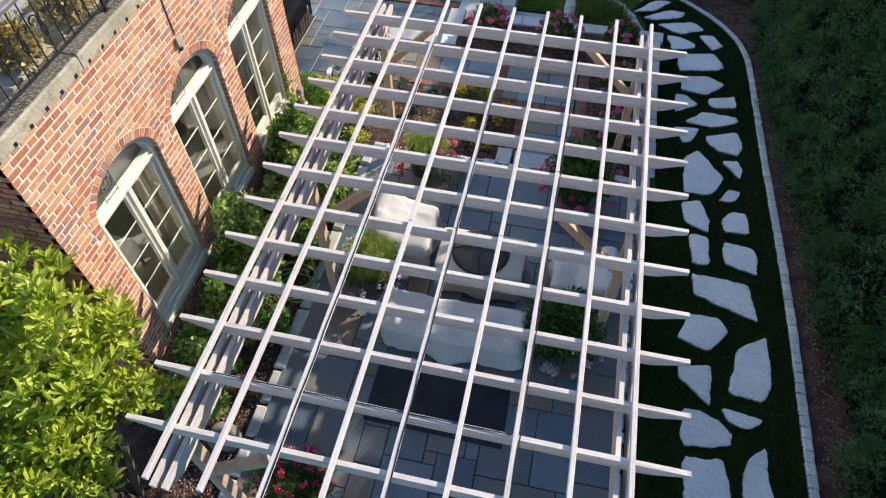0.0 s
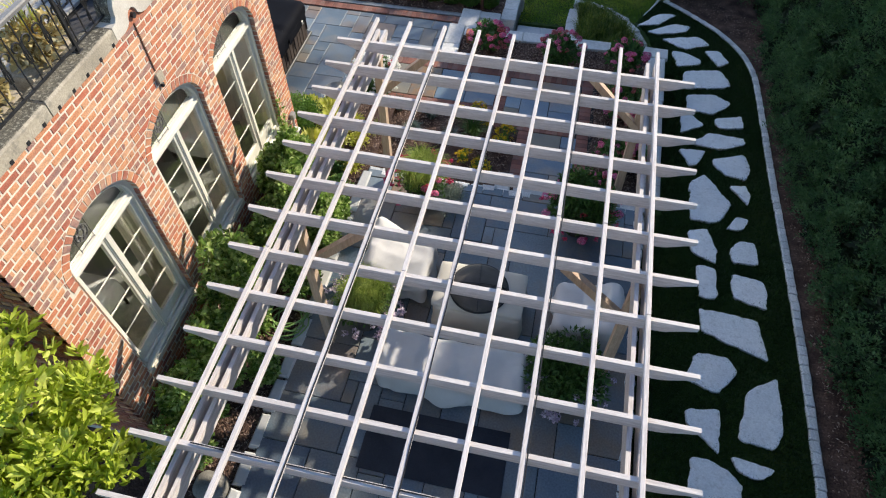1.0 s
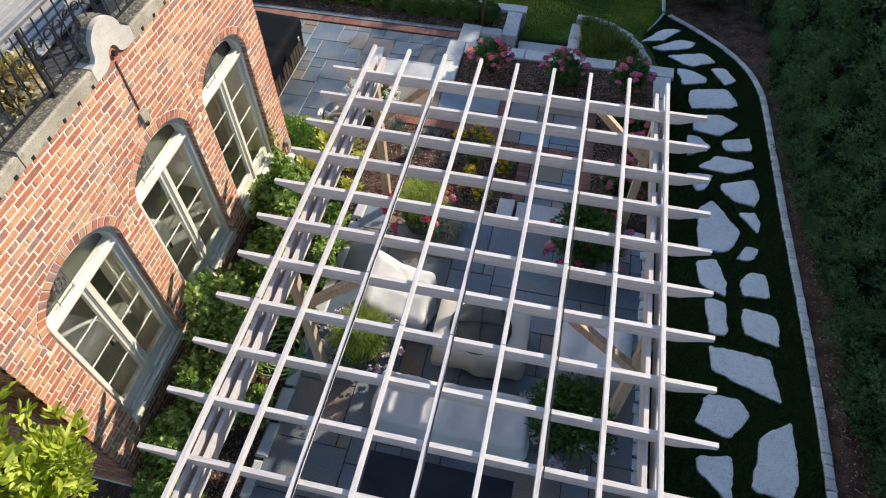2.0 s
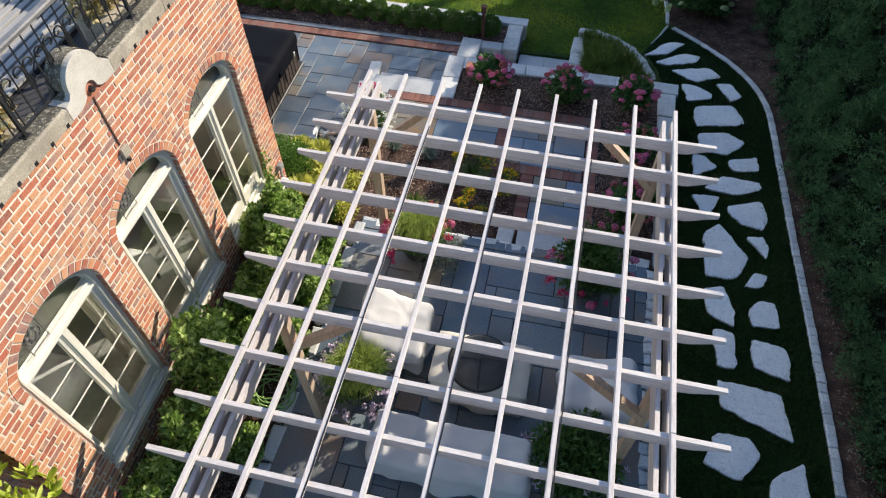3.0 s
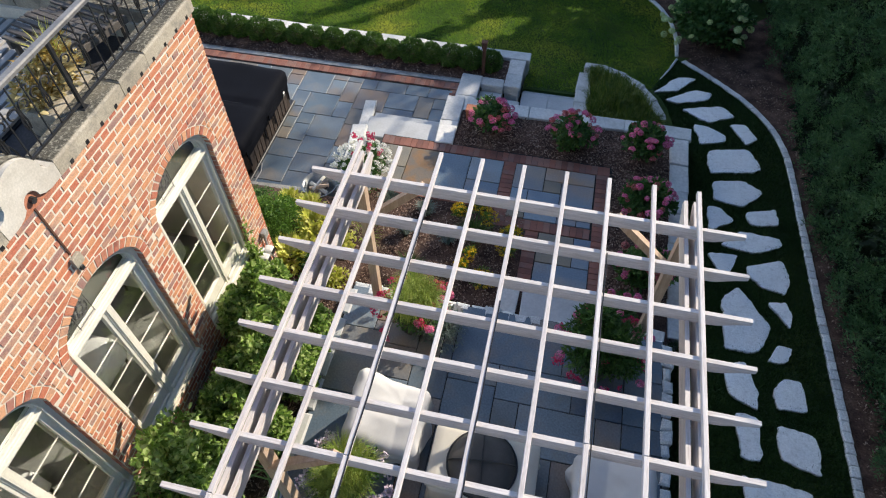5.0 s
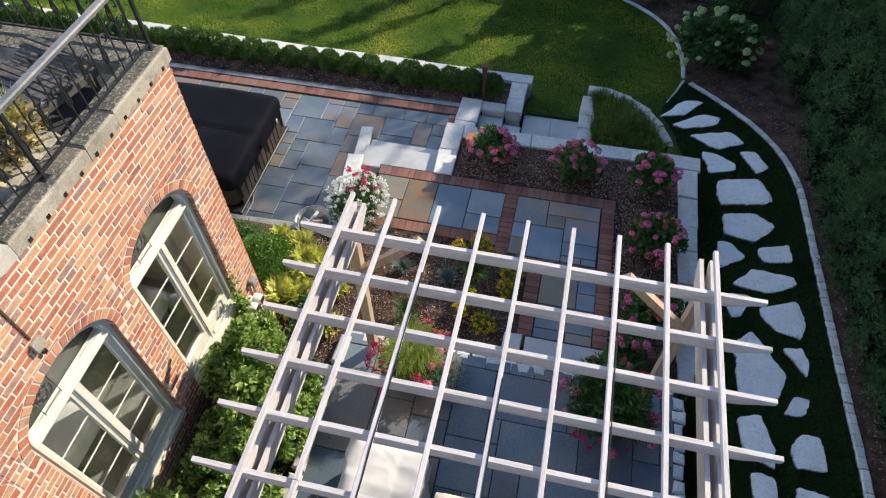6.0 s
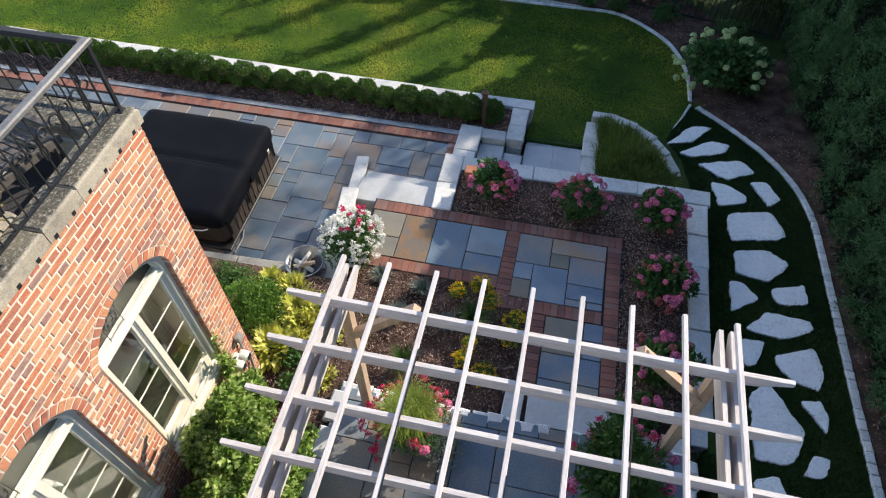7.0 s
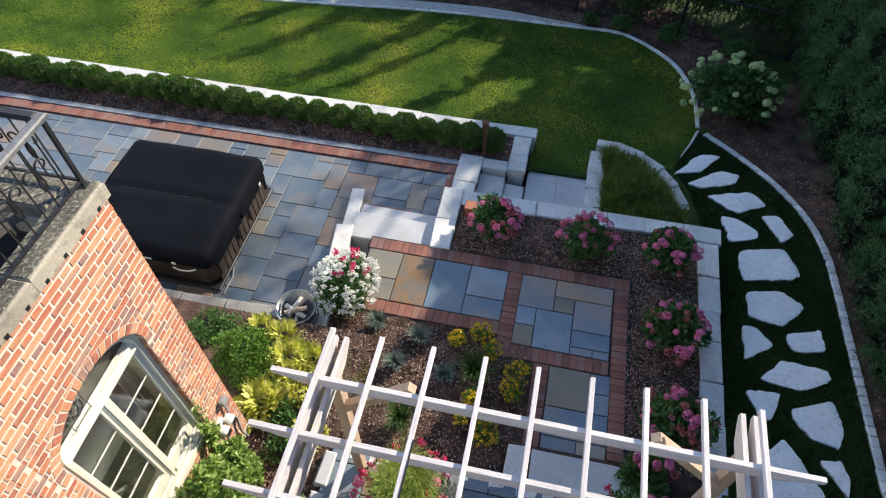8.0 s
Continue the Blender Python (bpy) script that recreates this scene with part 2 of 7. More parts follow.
leaf_dry = leafy("leaf_dry", (0.16, 0.10, 0.03), (0.34, 0.22, 0.05), (0.50, 0.36, 0.10))
blade_soft = leafy("blade_soft", (0.14, 0.22, 0.03), (0.30, 0.40, 0.07), (0.52, 0.56, 0.16), 0.4)
blade_bed = leafy("blade_bed", (0.035, 0.08, 0.012), (0.11, 0.17, 0.025), (0.34, 0.36, 0.08), 0.4)
blade_dark = leafy("blade_dark", (0.025, 0.06, 0.014), (0.05, 0.11, 0.024), (0.11, 0.17, 0.04))
# one grass in two tones: lawn yellowed for sun, path darkened for shade
blade_lawn = leafy("blade_lawn", (0.042, 0.125, 0.014), (0.165, 0.295, 0.022), (0.56, 0.56, 0.07), 0.6, 0.5, 0.2, 0.8)
blade_path_shade = leafy("blade_path_shade", (0.008, 0.026, 0.006), (0.018, 0.05, 0.010), (0.04, 0.078, 0.018), 0.35)
pebbles = surf("pebbles", ((0.30, 0.29, 0.27), (0.50, 0.49, 0.46), (0.66, 0.64, 0.60)), 28, 90, rough=0.9, bump=1.0, var=0.4, depth=0.02)
petal_pink = leafy("petal_pink", (0.56, 0.06, 0.19), (0.76, 0.18, 0.35), (0.86, 0.42, 0.54), 0.25)
petal_fade = leafy("petal_fade", (0.34, 0.05, 0.07), (0.52, 0.14, 0.14), (0.64, 0.30, 0.26), 0.2)
petal_red = leafy("petal_red", (0.46, 0.012, 0.06), (0.64, 0.035, 0.14), (0.74, 0.11, 0.25), 0.2)
petal_white = leafy("petal_white", (0.76, 0.76, 0.70), (0.84, 0.84, 0.80), (0.88, 0.88, 0.86), 0.3)
petal_lilac = leafy("petal_lilac", (0.40, 0.30, 0.42), (0.62, 0.50, 0.60), (0.78, 0.72, 0.76), 0.25)
petal_yellow = leafy("petal_yellow", (0.46, 0.27, 0.004), (0.64, 0.44, 0.008), (0.74, 0.56, 0.02), 0.2)
petal_lime = leafy("petal_lime", (0.34, 0.46, 0.16), (0.50, 0.60, 0.28), (0.66, 0.72, 0.44), 0.25)

# ---- building tools ----
def thing(name, label, category, at=(0, 0, 0), group="", kind=""):
    ob = new(name)
    ob.location = at
    ob.empty_display_size = 0.1
    return tagged(ob, label, category, group, kind)


def hang(ob, parent):
    ob.parent = parent
    if parent.parent is None:
        ob.matrix_parent_inverse = Matrix.Translation(-parent.location)
    return ob


def mesh_of(name, verts, faces, mat, smooth=False):
    me = bpy.data.meshes.new(name)
    me.from_pydata([tuple(v) for v in verts], [], faces)
    if mat:
        me.materials.append(mat)
    if smooth:
        me.polygons.foreach_set("use_smooth", [True] * len(me.polygons))
    me.update()
    return me


def part(name, geo, mat, parent=None, label="", smooth=False):
    """One mesh object, under a thing or a part, in world coordinates."""
    ob = new(name, mesh_of(name, geo[0], geo[1], mat, smooth))
    if parent is not None:
        hang(ob, parent)
    return tagged(ob, label)


def join(*geos):
    verts, faces = [], []
    for v, f in geos:
        k = len(verts)
        verts.extend(v)
        faces.extend([tuple(i + k for i in q) for q in f])
    return verts, faces


BOX_F = [(0, 3, 2, 1), (4, 5, 6, 7), (0, 1, 5, 4), (1, 2, 6, 5), (2, 3, 7, 6), (3, 0, 4, 7)]


def box(x0, x1, y0, y1, z0, z1):
    return [(x0, y0, z0), (x1, y0, z0), (x1, y1, z0), (x0, y1, z0), (x0, y0, z1), (x1, y0, z1), (x1, y1, z1), (x0, y1, z1)], list(BOX_F)


def slab(x0, x1, y0, y1, z0, z1, c=0.01, wob=0.0, rng=None):
    """A box whose upper edges are chamfered, with corners off by up to wob."""
    j = (lambda: rng.uniform(-wob, wob)) if wob else (lambda: 0.0)
    low = [(x0 + j(), y0 + j()), (x1 + j(), y0 + j()), (x1 + j(), y1 + j()), (x0 + j(), y1 + j())]
    cx, cy = (x0 + x1) / 2, (y0 + y1) / 2
    top = [(x + math.copysign(c, cx - x), y + math.copysign(c, cy - y)) for x, y in low]
    verts = [(x, y, z0) for x, y in low] + [(x, y, z1 - c) for x, y in low] + [(x, y, z1 + j() * 0.3) for x, y in top]
    faces = [(3, 2, 1, 0), (8, 9, 10, 11)]
    for k in (0, 4):
        faces += [(k + i, k + (i + 1) % 4, k + 4 + (i + 1) % 4, k + 4 + i) for i in range(4)]
    return verts, faces


def beam(a, b, w, h, up=(0, 0, 1)):
    """A square bar from a to b, w across and h high."""
    a, b = Vector(a), Vector(b)
    d = (b - a).normalized()
    s = d.cross(Vector(up)).normalized()
    u = s.cross(d)
    ring = [s * (i * w / 2) + u * (j * h / 2) for i, j in ((-1, -1), (1, -1), (1, 1), (-1, 1))]
    return [tuple(a + r) for r in ring] + [tuple(b + r) for r in ring], list(BOX_F)


def tube(points, r, sides=6, closed=False):
    """A round bar along points; r is one radius or one for each point."""
    pts = [Vector(p) for p in points]
    n = len(pts)
    verts, faces = [], []
    for i, p in enumerate(pts):
        d = (pts[(i + 1) % n] - pts[i - 1]) if closed else (pts[min(i + 1, n - 1)] - pts[max(i - 1, 0)])
        d.normalize()
        s = d.cross(Vector((0.13, 0.31, 0.94))).normalized()
        u = s.cross(d)
        rad = r[i] if isinstance(r, (list, tuple)) else r
        verts += [tuple(p + (s * math.cos(2 * math.pi * k / sides) + u * math.sin(2 * math.pi * k / sides)) * rad) for k in range(sides)]
    for i in range(n if closed else n - 1):
        a, b = i * sides, ((i + 1) % n) * sides
        faces += [(a + k, a + (k + 1) % sides, b + (k + 1) % sides, b + k) for k in range(sides)]
    if not closed:
        faces += [tuple(range(sides))[::-1], tuple(range((n - 1) * sides, n * sides))]
    return verts, faces


def lathe(profile, at, sides=24):
    """Radii and heights turned round an upright axis at a place."""
    verts, faces = [], []
    for r, z in profile:
        verts += [(at[0] + r * math.cos(2 * math.pi * k / sides), at[1] + r * math.sin(2 * math.pi * k / sides), at[2] + z) for k in range(sides)]
    for i in range(len(profile) - 1):
        a, b = i * sides, (i + 1) * sides
        faces += [(a + k, a + (k + 1) % sides, b + (k + 1) % sides, b + k) for k in range(sides)]
    faces.append(tuple(range(sides))[::-1])
    faces.append(tuple(range((len(profile) - 1) * sides, len(profile) * sides)))
    return verts, faces


def soft_box(x0, x1, y0, y1, z0, z1, r, n=14):
    """A box with rounded edges, made of a fine grid, as verts (a numpy array) and faces."""
    lo, hi = np.array((x0, y0, z0)), np.array((x1, y1, z1))
    verts, faces, seen = [], [], {}
    for ax in range(3):
        for side in (0, 1):
            ids = []
            for i in range(n + 1):
                for j in range(n + 1):
                    q = [0, 0, 0]
                    q[ax], q[(ax + 1) % 3], q[(ax + 2) % 3] = side * n, i, j
                    key = tuple(q)
                    if key not in seen:
                        seen[key] = len(verts)
                        verts.append(lo + (hi - lo) * np.array(q) / n)
                    ids.append(seen[key])
            for i in range(n):
                for j in range(n):
                    f = (ids[i * (n + 1) + j], ids[(i + 1) * (n + 1) + j], ids[(i + 1) * (n + 1) + j + 1], ids[i * (n + 1) + j + 1])
                    faces.append(f if side else f[::-1])
    v = np.array(verts)
    inner = np.clip(v, lo + r, hi - r)
    d = v - inner
    length = np.maximum(np.linalg.norm(d, axis=1, keepdims=True), 1e-9)
    return np.where(length > 1e-6, inner + d / length * np.minimum(length, r), v), faces


def leaf_geo(pos, axis, side, length, width, fold=0.25, broad=False):
    """Folded leaves, pointed or broad: places, long axes and cross axes as arrays, with a length and a width for each."""
    n = len(pos)
    axis = axis / np.linalg.norm(axis, axis=1, keepdims=True)
    side = side - axis * np.sum(side * axis, axis=1, keepdims=True)
    side /= np.maximum(np.linalg.norm(side, axis=1, keepdims=True), 1e-6)
    up = np.cross(axis, side)
    L, W = np.reshape(length, (-1, 1)) * np.ones((n, 1)), np.reshape(width, (-1, 1)) * np.ones((n, 1))
    if broad:
        low, top, tip = pos + axis * L * 0.32, pos + axis * L * 0.74, pos + axis * L - up * L * 0.12
        v = np.stack([pos, low + side * W * 0.42 + up * W * fold, top + side * W * 0.46 + up * W * fold, tip, top - side * W * 0.46 + up * W * fold, low - side * W * 0.42 + up * W * fold], 1).reshape(-1, 3)
        k = np.arange(n) * 6
        return v, np.concatenate([np.stack([k + a, k + b, k + c], 1) for a, b, c in ((0, 1, 2), (0, 2, 3), (0, 3, 4), (0, 4, 5))])
    mid = pos + axis * L * 0.45
    v = np.stack([pos, mid + side * W / 2 + up * W * fold, pos + axis * L, mid - side * W / 2 + up * W * fold], 1).reshape(-1, 3)
    k = np.arange(n) * 4
    return v, np.concatenate([np.stack([k, k + 1, k + 2], 1), np.stack([k, k + 2, k + 3], 1)])


def fast_mesh(name, v, tris, mat):
    me = bpy.data.meshes.new(name)
    me.vertices.add(len(v))
    me.vertices.foreach_set("co", np.asarray(v, dtype=np.float32).ravel())
    me.loops.add(tris.size)
    me.loops.foreach_set("vertex_index", tris.astype(np.int32).ravel())
    me.polygons.add(len(tris))
    me.polygons.foreach_set("loop_start", np.arange(len(tris), dtype=np.int32) * 3)
    me.materials.append(mat)
    me.update(calc_edges=True)
    return me


def fast_part(name, v, tris, mat, parent=None, label=""):
    ob = new(name, fast_mesh(name, v, tris, mat))
    if parent is not None:
        hang(ob, parent)
    return tagged(ob, label)


def lumps(rng, centre, radii, k, size):
    """k blobs spread through an ellipsoid's outer part: places and radii."""
    d = rng.normal(size=(k, 3))
    d /= np.linalg.norm(d, axis=1, keepdims=True)
    c = np.array(centre) + d * np.array(radii) * rng.uniform(0.35, 0.85, (k, 1))
    return c, np.array(radii).mean() * size * rng.uniform(0.7, 1.3, k)


def crown_geo(rng, centre, radii, n, length, width, k=14, size=0.45, lift=0.35, low=None, fold=0.25, broad=False):
    """Leaves set on the skins of blobs: an uneven crown with gaps."""
    c, r = lumps(rng, centre, radii, k, size)
    pick = rng.integers(0, k, n)
    d = rng.normal(size=(n, 3))
    d[:, 2] = np.abs(d[:, 2]) * 0.9 + d[:, 2] * 0.35
    d /= np.linalg.norm(d, axis=1, keepdims=True)
    p = c[pick] + d * (r[pick] * rng.uniform(0.55, 1.08, n))[:, None] * np.array(radii) / np.array(radii).mean()
    if low is not None:
        p[:, 2] = np.maximum(p[:, 2], low + rng.uniform(0, 0.08, n))
    ax = d + rng.normal(size=(n, 3)) * 0.7 + np.array((0, 0, lift - 0.35))
    return leaf_geo(p, ax, rng.normal(size=(n, 3)), length * rng.uniform(0.65, 1.25, n), width * rng.uniform(0.65, 1.25, n), fold, broad)


def tuft_geo(rng, at, n, height, spread, width, arch=0.6, base=0.08):
    """Arching blades from one root: three joints each."""
    a = rng.uniform(0, 2 * math.pi, n)
    out = np.stack([np.cos(a), np.sin(a), np.zeros(n)], 1)
    h = height * rng.uniform(0.55, 1.1, n)[:, None]
    s = spread * rng.uniform(0.15, 1.0, n)[:, None]
    root = np.array(at) + out * base * rng.uniform(0, 1, n)[:, None]
    p1 = root + out * s * 0.45 + np.array((0, 0, 1)) * h * 0.75
    p2 = root + out * s * (0.9 + 0.2 * arch) + np.array((0, 0, 1)) * h * (1.0 - 0.35 * arch * s / max(spread, 1e-3))
    w = np.stack([-np.sin(a), np.cos(a), np.zeros(n)], 1) * width / 2
    v = np.stack([root - w, root + w, p1 - w * 0.8, p1 + w * 0.8, p2], 1).reshape(-1, 3)
    k = np.arange(n) * 5
    return v, np.concatenate([np.stack([k, k + 1, k + 3], 1), np.stack([k, k + 3, k + 2], 1), np.stack([k + 2, k + 3, k + 4], 1)])


def bloom_mesh(name, mat, r, petals, rng, flat=0.7, tight=False):
    """A rounded flower head of many small petals, standing on its origin."""
    d = rng.normal(size=(petals, 3))
    d[:, 2] = np.abs(d[:, 2]) * 0.9 - 0.15
    d /= np.linalg.norm(d, axis=1, keepdims=True)
    p = d * r * rng.uniform(0.6, 1.0, (petals, 1)) * np.array((1, 1, flat))
    if tight:
        p = d * r * rng.uniform(0.86, 1.0, (petals, 1)) * np.array((1, 1, flat))
        v, t = leaf_geo(p, np.cross(d, rng.normal(size=(petals, 3))) + d * 0.12, np.cross(d, rng.normal(size=(petals, 3))), r * 0.34, r * 0.30, 0.1)
        return fast_mesh(name, v, t, mat)
    v, t = leaf_geo(p, rng.normal(size=(petals, 3)) + d * 0.25, np.cross(d, rng.normal(size=(petals, 3))), r * 5.2 / math.sqrt(petals + 8), r * 4.4 / math.sqrt(petals + 8), 0.1)
    return fast_mesh(name, v, t, mat)


def stick(name, mesh, at, parent, turn=(0, 0, 0), size=1.0, label=""):
    ob = new(name, mesh)
    hang(ob, parent)
    ob.matrix_basis = Matrix.LocRotScale(at, Euler(turn), (size, size, size))
    return tagged(ob, label)


def curve_points(keys, step):
    """Even steps along a smooth line through a few plan points."""
    k = [Vector(p) for p in keys]
    k = [k[0] * 2 - k[1]] + k + [k[-1] * 2 - k[-2]]
    fine = []
    for i in range(1, len(k) - 2):
        for s in range(24):
            u = s / 24
            fine.append(0.5 * (2 * k[i] + (k[i + 1] - k[i - 1]) * u + (2 * k[i - 1] - 5 * k[i] + 4 * k[i + 1] - k[i + 2]) * u * u + (3 * k[i] - k[i - 1] - 3 * k[i + 1] + k[i + 2]) * u ** 3))
    fine.append(k[-2])
    out, left = [fine[0]], step
    for a, b in zip(fine, fine[1:]):
        d = (b - a).length
        while d >= left:
            a = a + (b - a).normalized() * left
            out.append(a)
            d, left = d - left, step
        left -= d
    return out


def tile_rects(nx, ny, rng, sizes):
    """Fills a grid of cells with rectangles, as random ashlar."""
    used = [[False] * ny for _ in range(nx)]
    out = []
    for j in range(ny):
        for i in range(nx):
            if used[i][j]:
                continue
            for w, h in sorted(sizes, key=lambda s: rng.random() - 0.02 * s[0] * s[1]) + [(1, 1)]:
                if i + w <= nx and j + h <= ny and not any(used[a][b] for a in range(i, i + w) for b in range(j, j + h)):
                    for a in range(i, i + w):
                        for b in range(j, j + h):
                            used[a][b] = True
                    out.append((i, j, w, h))
                    break
    # narrow leftovers are cut together with a neighbour that shares a whole edge
    for r in sorted((r for r in out if min(r[2:]) == 1), key=lambda r: r[2] * r[3]):
        if r not in out:
            continue
        i, j, w, h = r
        for q in sorted(out, key=lambda q: q[2] * q[3]):
            a, b, c, d = q
            if q != r and ((b == j and d == h and (a + c == i or i + w == a) and w + c < 7) or (a == i and c == w and (b + d == j or j + h == b) and h + d < 7)):
                out.remove(r)
                out.remove(q)
                out.append((min(i, a), min(j, b), w + c if b == j and d == h and (a + c == i or i + w == a) else w, h if b == j and d == h and (a + c == i or i + w == a) else h + d))
                break
    return out

# ---- ground, terraces, walls and edgings ----
PATIO, PAVED, TUBLEVEL = 0.42, 0.08, -0.36


def fall(y):
    """The garden's fall towards its far end."""
    return float(np.interp(y, (-40, -6, -2, 4.8, 7, 9, 14), (0.9, 0.75, 0.38, -0.45, -0.76, -1.0, -1.1)))


def sunk(x, y):
    return (x <= 1.4 and y <= 6.88) or (x <= 4.4 and y <= 4.7) or (x <= 4.4 and y <= 6.2 and x <= 2.5) or (x <= 4.05 and y <= 5.4)


xs = [-400, -60, -25, -14, -10, -7, -4, -2, -0.5, 0.6, 1.38, 1.42, 2.0, 2.48, 2.52, 3.3, 4.03, 4.07, 4.38, 4.44, 5, 5.6, 6.2, 6.8, 7.6, 9, 12, 20, 60, 400]
ys = [-400, -40, -15, -9, -6, -4, -2, 0, 2, 4, 4.68, 4.72, 4.8, 5.38, 5.42, 6.18, 6.22, 6.86, 6.9, 7.0, 7.6, 8.4, 9.0, 9.4, 11, 14, 20, 40, 80, 400]
gv = [(x, y, -1.45 if sunk(x, y) else fall(y)) for y in ys for x in xs]
gf = [(j * len(xs) + i, j * len(xs) + i + 1, (j + 1) * len(xs) + i + 1, (j + 1) * len(xs) + i) for j in range(len(ys) - 1) for i in range(len(xs) - 1)]
tagged(part("ground", (gv, gf), lawn_soil), "mown green lawn sloping gently away from the house", "lawn", kind="structure")

KERB_PATH = curve_points([(6.14, -6.5, 0), (6.20, -4.0, 0), (6.27, -1.8, 0), (6.30, -0.2, 0), (6.31, 1.5, 0), (6.34, 3.2, 0), (6.36, 4.7, 0), (6.31, 5.35, 0), (6.15, 6.0, 0), (5.82, 6.68, 0), (5.44, 7.2, 0), (5.01, 7.68, 0), (4.62, 8.06, 0)], 0.145)
KERB_LAWN = curve_points([(4.52, 8.24, 0), (4.52, 9.0, 0), (4.43, 9.54, 0), (4.25, 10.06, 0), (4.01, 10.47, 0), (3.66, 10.84, 0), (3.2, 11.2, 0), (2.7, 11.41, 0), (1.4, 11.45, 0), (-0.4, 11.5, 0), (-2.6, 11.44, 0), (-7, 11.05, 0), (-14, 10.3, 0)], 0.16)


def outside(p, q):
    d = Vector((q[0] - p[0], q[1] - p[1], 0)).normalized()
    return Vector((d.y, -d.x, 0))


def verge(name, pts, reach, label):
    """A strip of mulch on the outer side of an edging, rising a little from it."""
    v, f = [], []
    for i, p in enumerate(pts):
        o = outside(pts[max(i - 1, 0)], pts[min(i + 1, len(pts) - 1)])
        for d, h in ((0.04, 0.01), (0.6, 0.05), (1.4, 0.08), (reach, 0.1)):
            q = p + o * d
            v.append((q.x, q.y, max(fall(q.y), fall(p.y)) + h + 0.02 * noise.noise((q.x * 3, q.y * 3, 1))))
    for i in range(len(pts) - 1):
        f += [(i * 4 + k, i * 4 + k + 1, i * 4 + k + 5, i * 4 + k + 4) for k in range(3)]
    return tagged(part(name, (v, f), mulch), label, "mulch bed", kind="structure")


verge("mulch_strip", KERB_PATH, 3.2, "dark shredded bark mulch under the evergreen hedge")
verge("mulch_border", KERB_LAWN, 1.45, "dark bark mulch border beyond the curved lawn edge")

# block edgings
rk = random.Random(5)
KERB_MESHES = []
for i in range(9):
    KERB_MESHES.append(mesh_of("kerb_block", *slab(-0.071, 0.071, -0.054, 0.054, -0.12, 0.035, 0.012, 0.006, rk), granite))
for nm, pts, lab in (("edging", KERB_PATH, "pale split granite block edging beside the grass path"), ("lawn_edging", KERB_LAWN, "pale granite block edging along the curved lawn")):
    run = thing(nm, lab, "edging", kind="structure")
    for a, b in zip(pts, pts[1:]):
        m = (a + b) / 2
        ob = new("edging_block", KERB_MESHES[rk.randrange(9)])
        hang(ob, run)
        turned = rk.random() < 0.5
        pitch = math.atan2(fall(b.y) - fall(a.y), (b - a).length)
        ob.matrix_basis = Matrix.LocRotScale((m.x, m.y, fall(m.y) + 0.012 + rk.uniform(-0.004, 0.004)), Euler((0, pitch if turned else -pitch, math.atan2(b.y - a.y, b.x - a.x) + rk.uniform(-0.02, 0.02) + (math.pi if turned else 0))), ((b - a).length / 0.147, 1 if nm == "edging" else rk.uniform(0.62, 0.82), 1))
tagged(part("lawn_seam", tube([(4.52, 8.1, fall(8.1) + 0.02), (4.36, 7.65, fall(7.65) + 0.02), (4.16, 7.2, fall(7.2) + 0.016)], [0.03, 0.022, 0.014], 5), granite), "thin pale edging strip between lawn and path", "edging", kind="structure")


def paving(floor, x0, x1, y0, y1, z, cell, rng, sizes, gap=0.010, thick=0.05, mat=None):
    cache = {}
    nx, ny = round((x1 - x0) / cell), round((y1 - y0) / cell)
    for i, j, w, h in tile_rects(nx, ny, rng, sizes):
        if (w, h) not in cache:
            cache[w, h] = mesh_of("flagstone", *slab(-w * cell / 2 + gap / 2, w * cell / 2 - gap / 2, -h * cell / 2 + gap / 2, h * cell / 2 - gap / 2, -thick, 0, 0.005), mat or bluestone)
        ob = new("flagstone", cache[w, h])
        hang(ob, floor)
        ob.location = (x0 + (i + w / 2) * cell, y0 + (j + h / 2) * cell, z + rng.uniform(-0.003, 0.003))


SIZES = [(4, 3), (3, 4), (3, 3), (3, 2), (2, 3), (2, 2), (4, 4), (5, 3), (2, 4), (4, 2)]
patio = tagged(part("patio", box(-0.02, 4.12, -7.2, 0.30, -0.6, PATIO - 0.02), bedjoint), "bluestone flagstone patio under the timber pergola", "patio", kind="structure")
tub_patio = tagged(part("hot_tub_patio", box(-12.5, 0.24, 2.0, 5.86, -1.2, TUBLEVEL - 0.02), bedjoint), "bluestone flagstone patio beside the hot tub", "patio", kind="structure")
path_base = tagged(part("garden_path", join(box(-0.62, 3.30, 2.30, 3.62, -0.9, PAVED - 0.02), box(2.05, 3.30, 0.86, 2.30, -0.9, PAVED - 0.02)), bedjoint), "bluestone garden path bordered with red brick", "path", kind="structure")


def brick_row(owner, a, b, z, n, across=0.2, rng=rk, mat=None, mesh=[]):
    """A row of bricks laid side by side on the flat from a to b, their length across the row."""
    a, b = Vector((*a, z)), Vector((*b, z))
    if not mesh:
        for i in range(4):
            mesh.append(mesh_of("paving_brick", *slab(-0.0472, 0.0472, -0.098, 0.098, -0.05, 0, 0.004, 0.002, rk), paver_brick))
    d = b - a
    for i in range(n):
        p = a + d * ((i + 0.5) / n)
        ob = new("brick", mesh[rng.randrange(4)])
        hang(ob, owner)
        ob.matrix_basis = Matrix.LocRotScale((p.x, p.y, z + rng.uniform(-0.003, 0.003)), Euler((0, 0, math.atan2(d.y, d.x) + rng.uniform(-0.015, 0.015))), (d.length / n / 0.098, across / 0.2, 1))


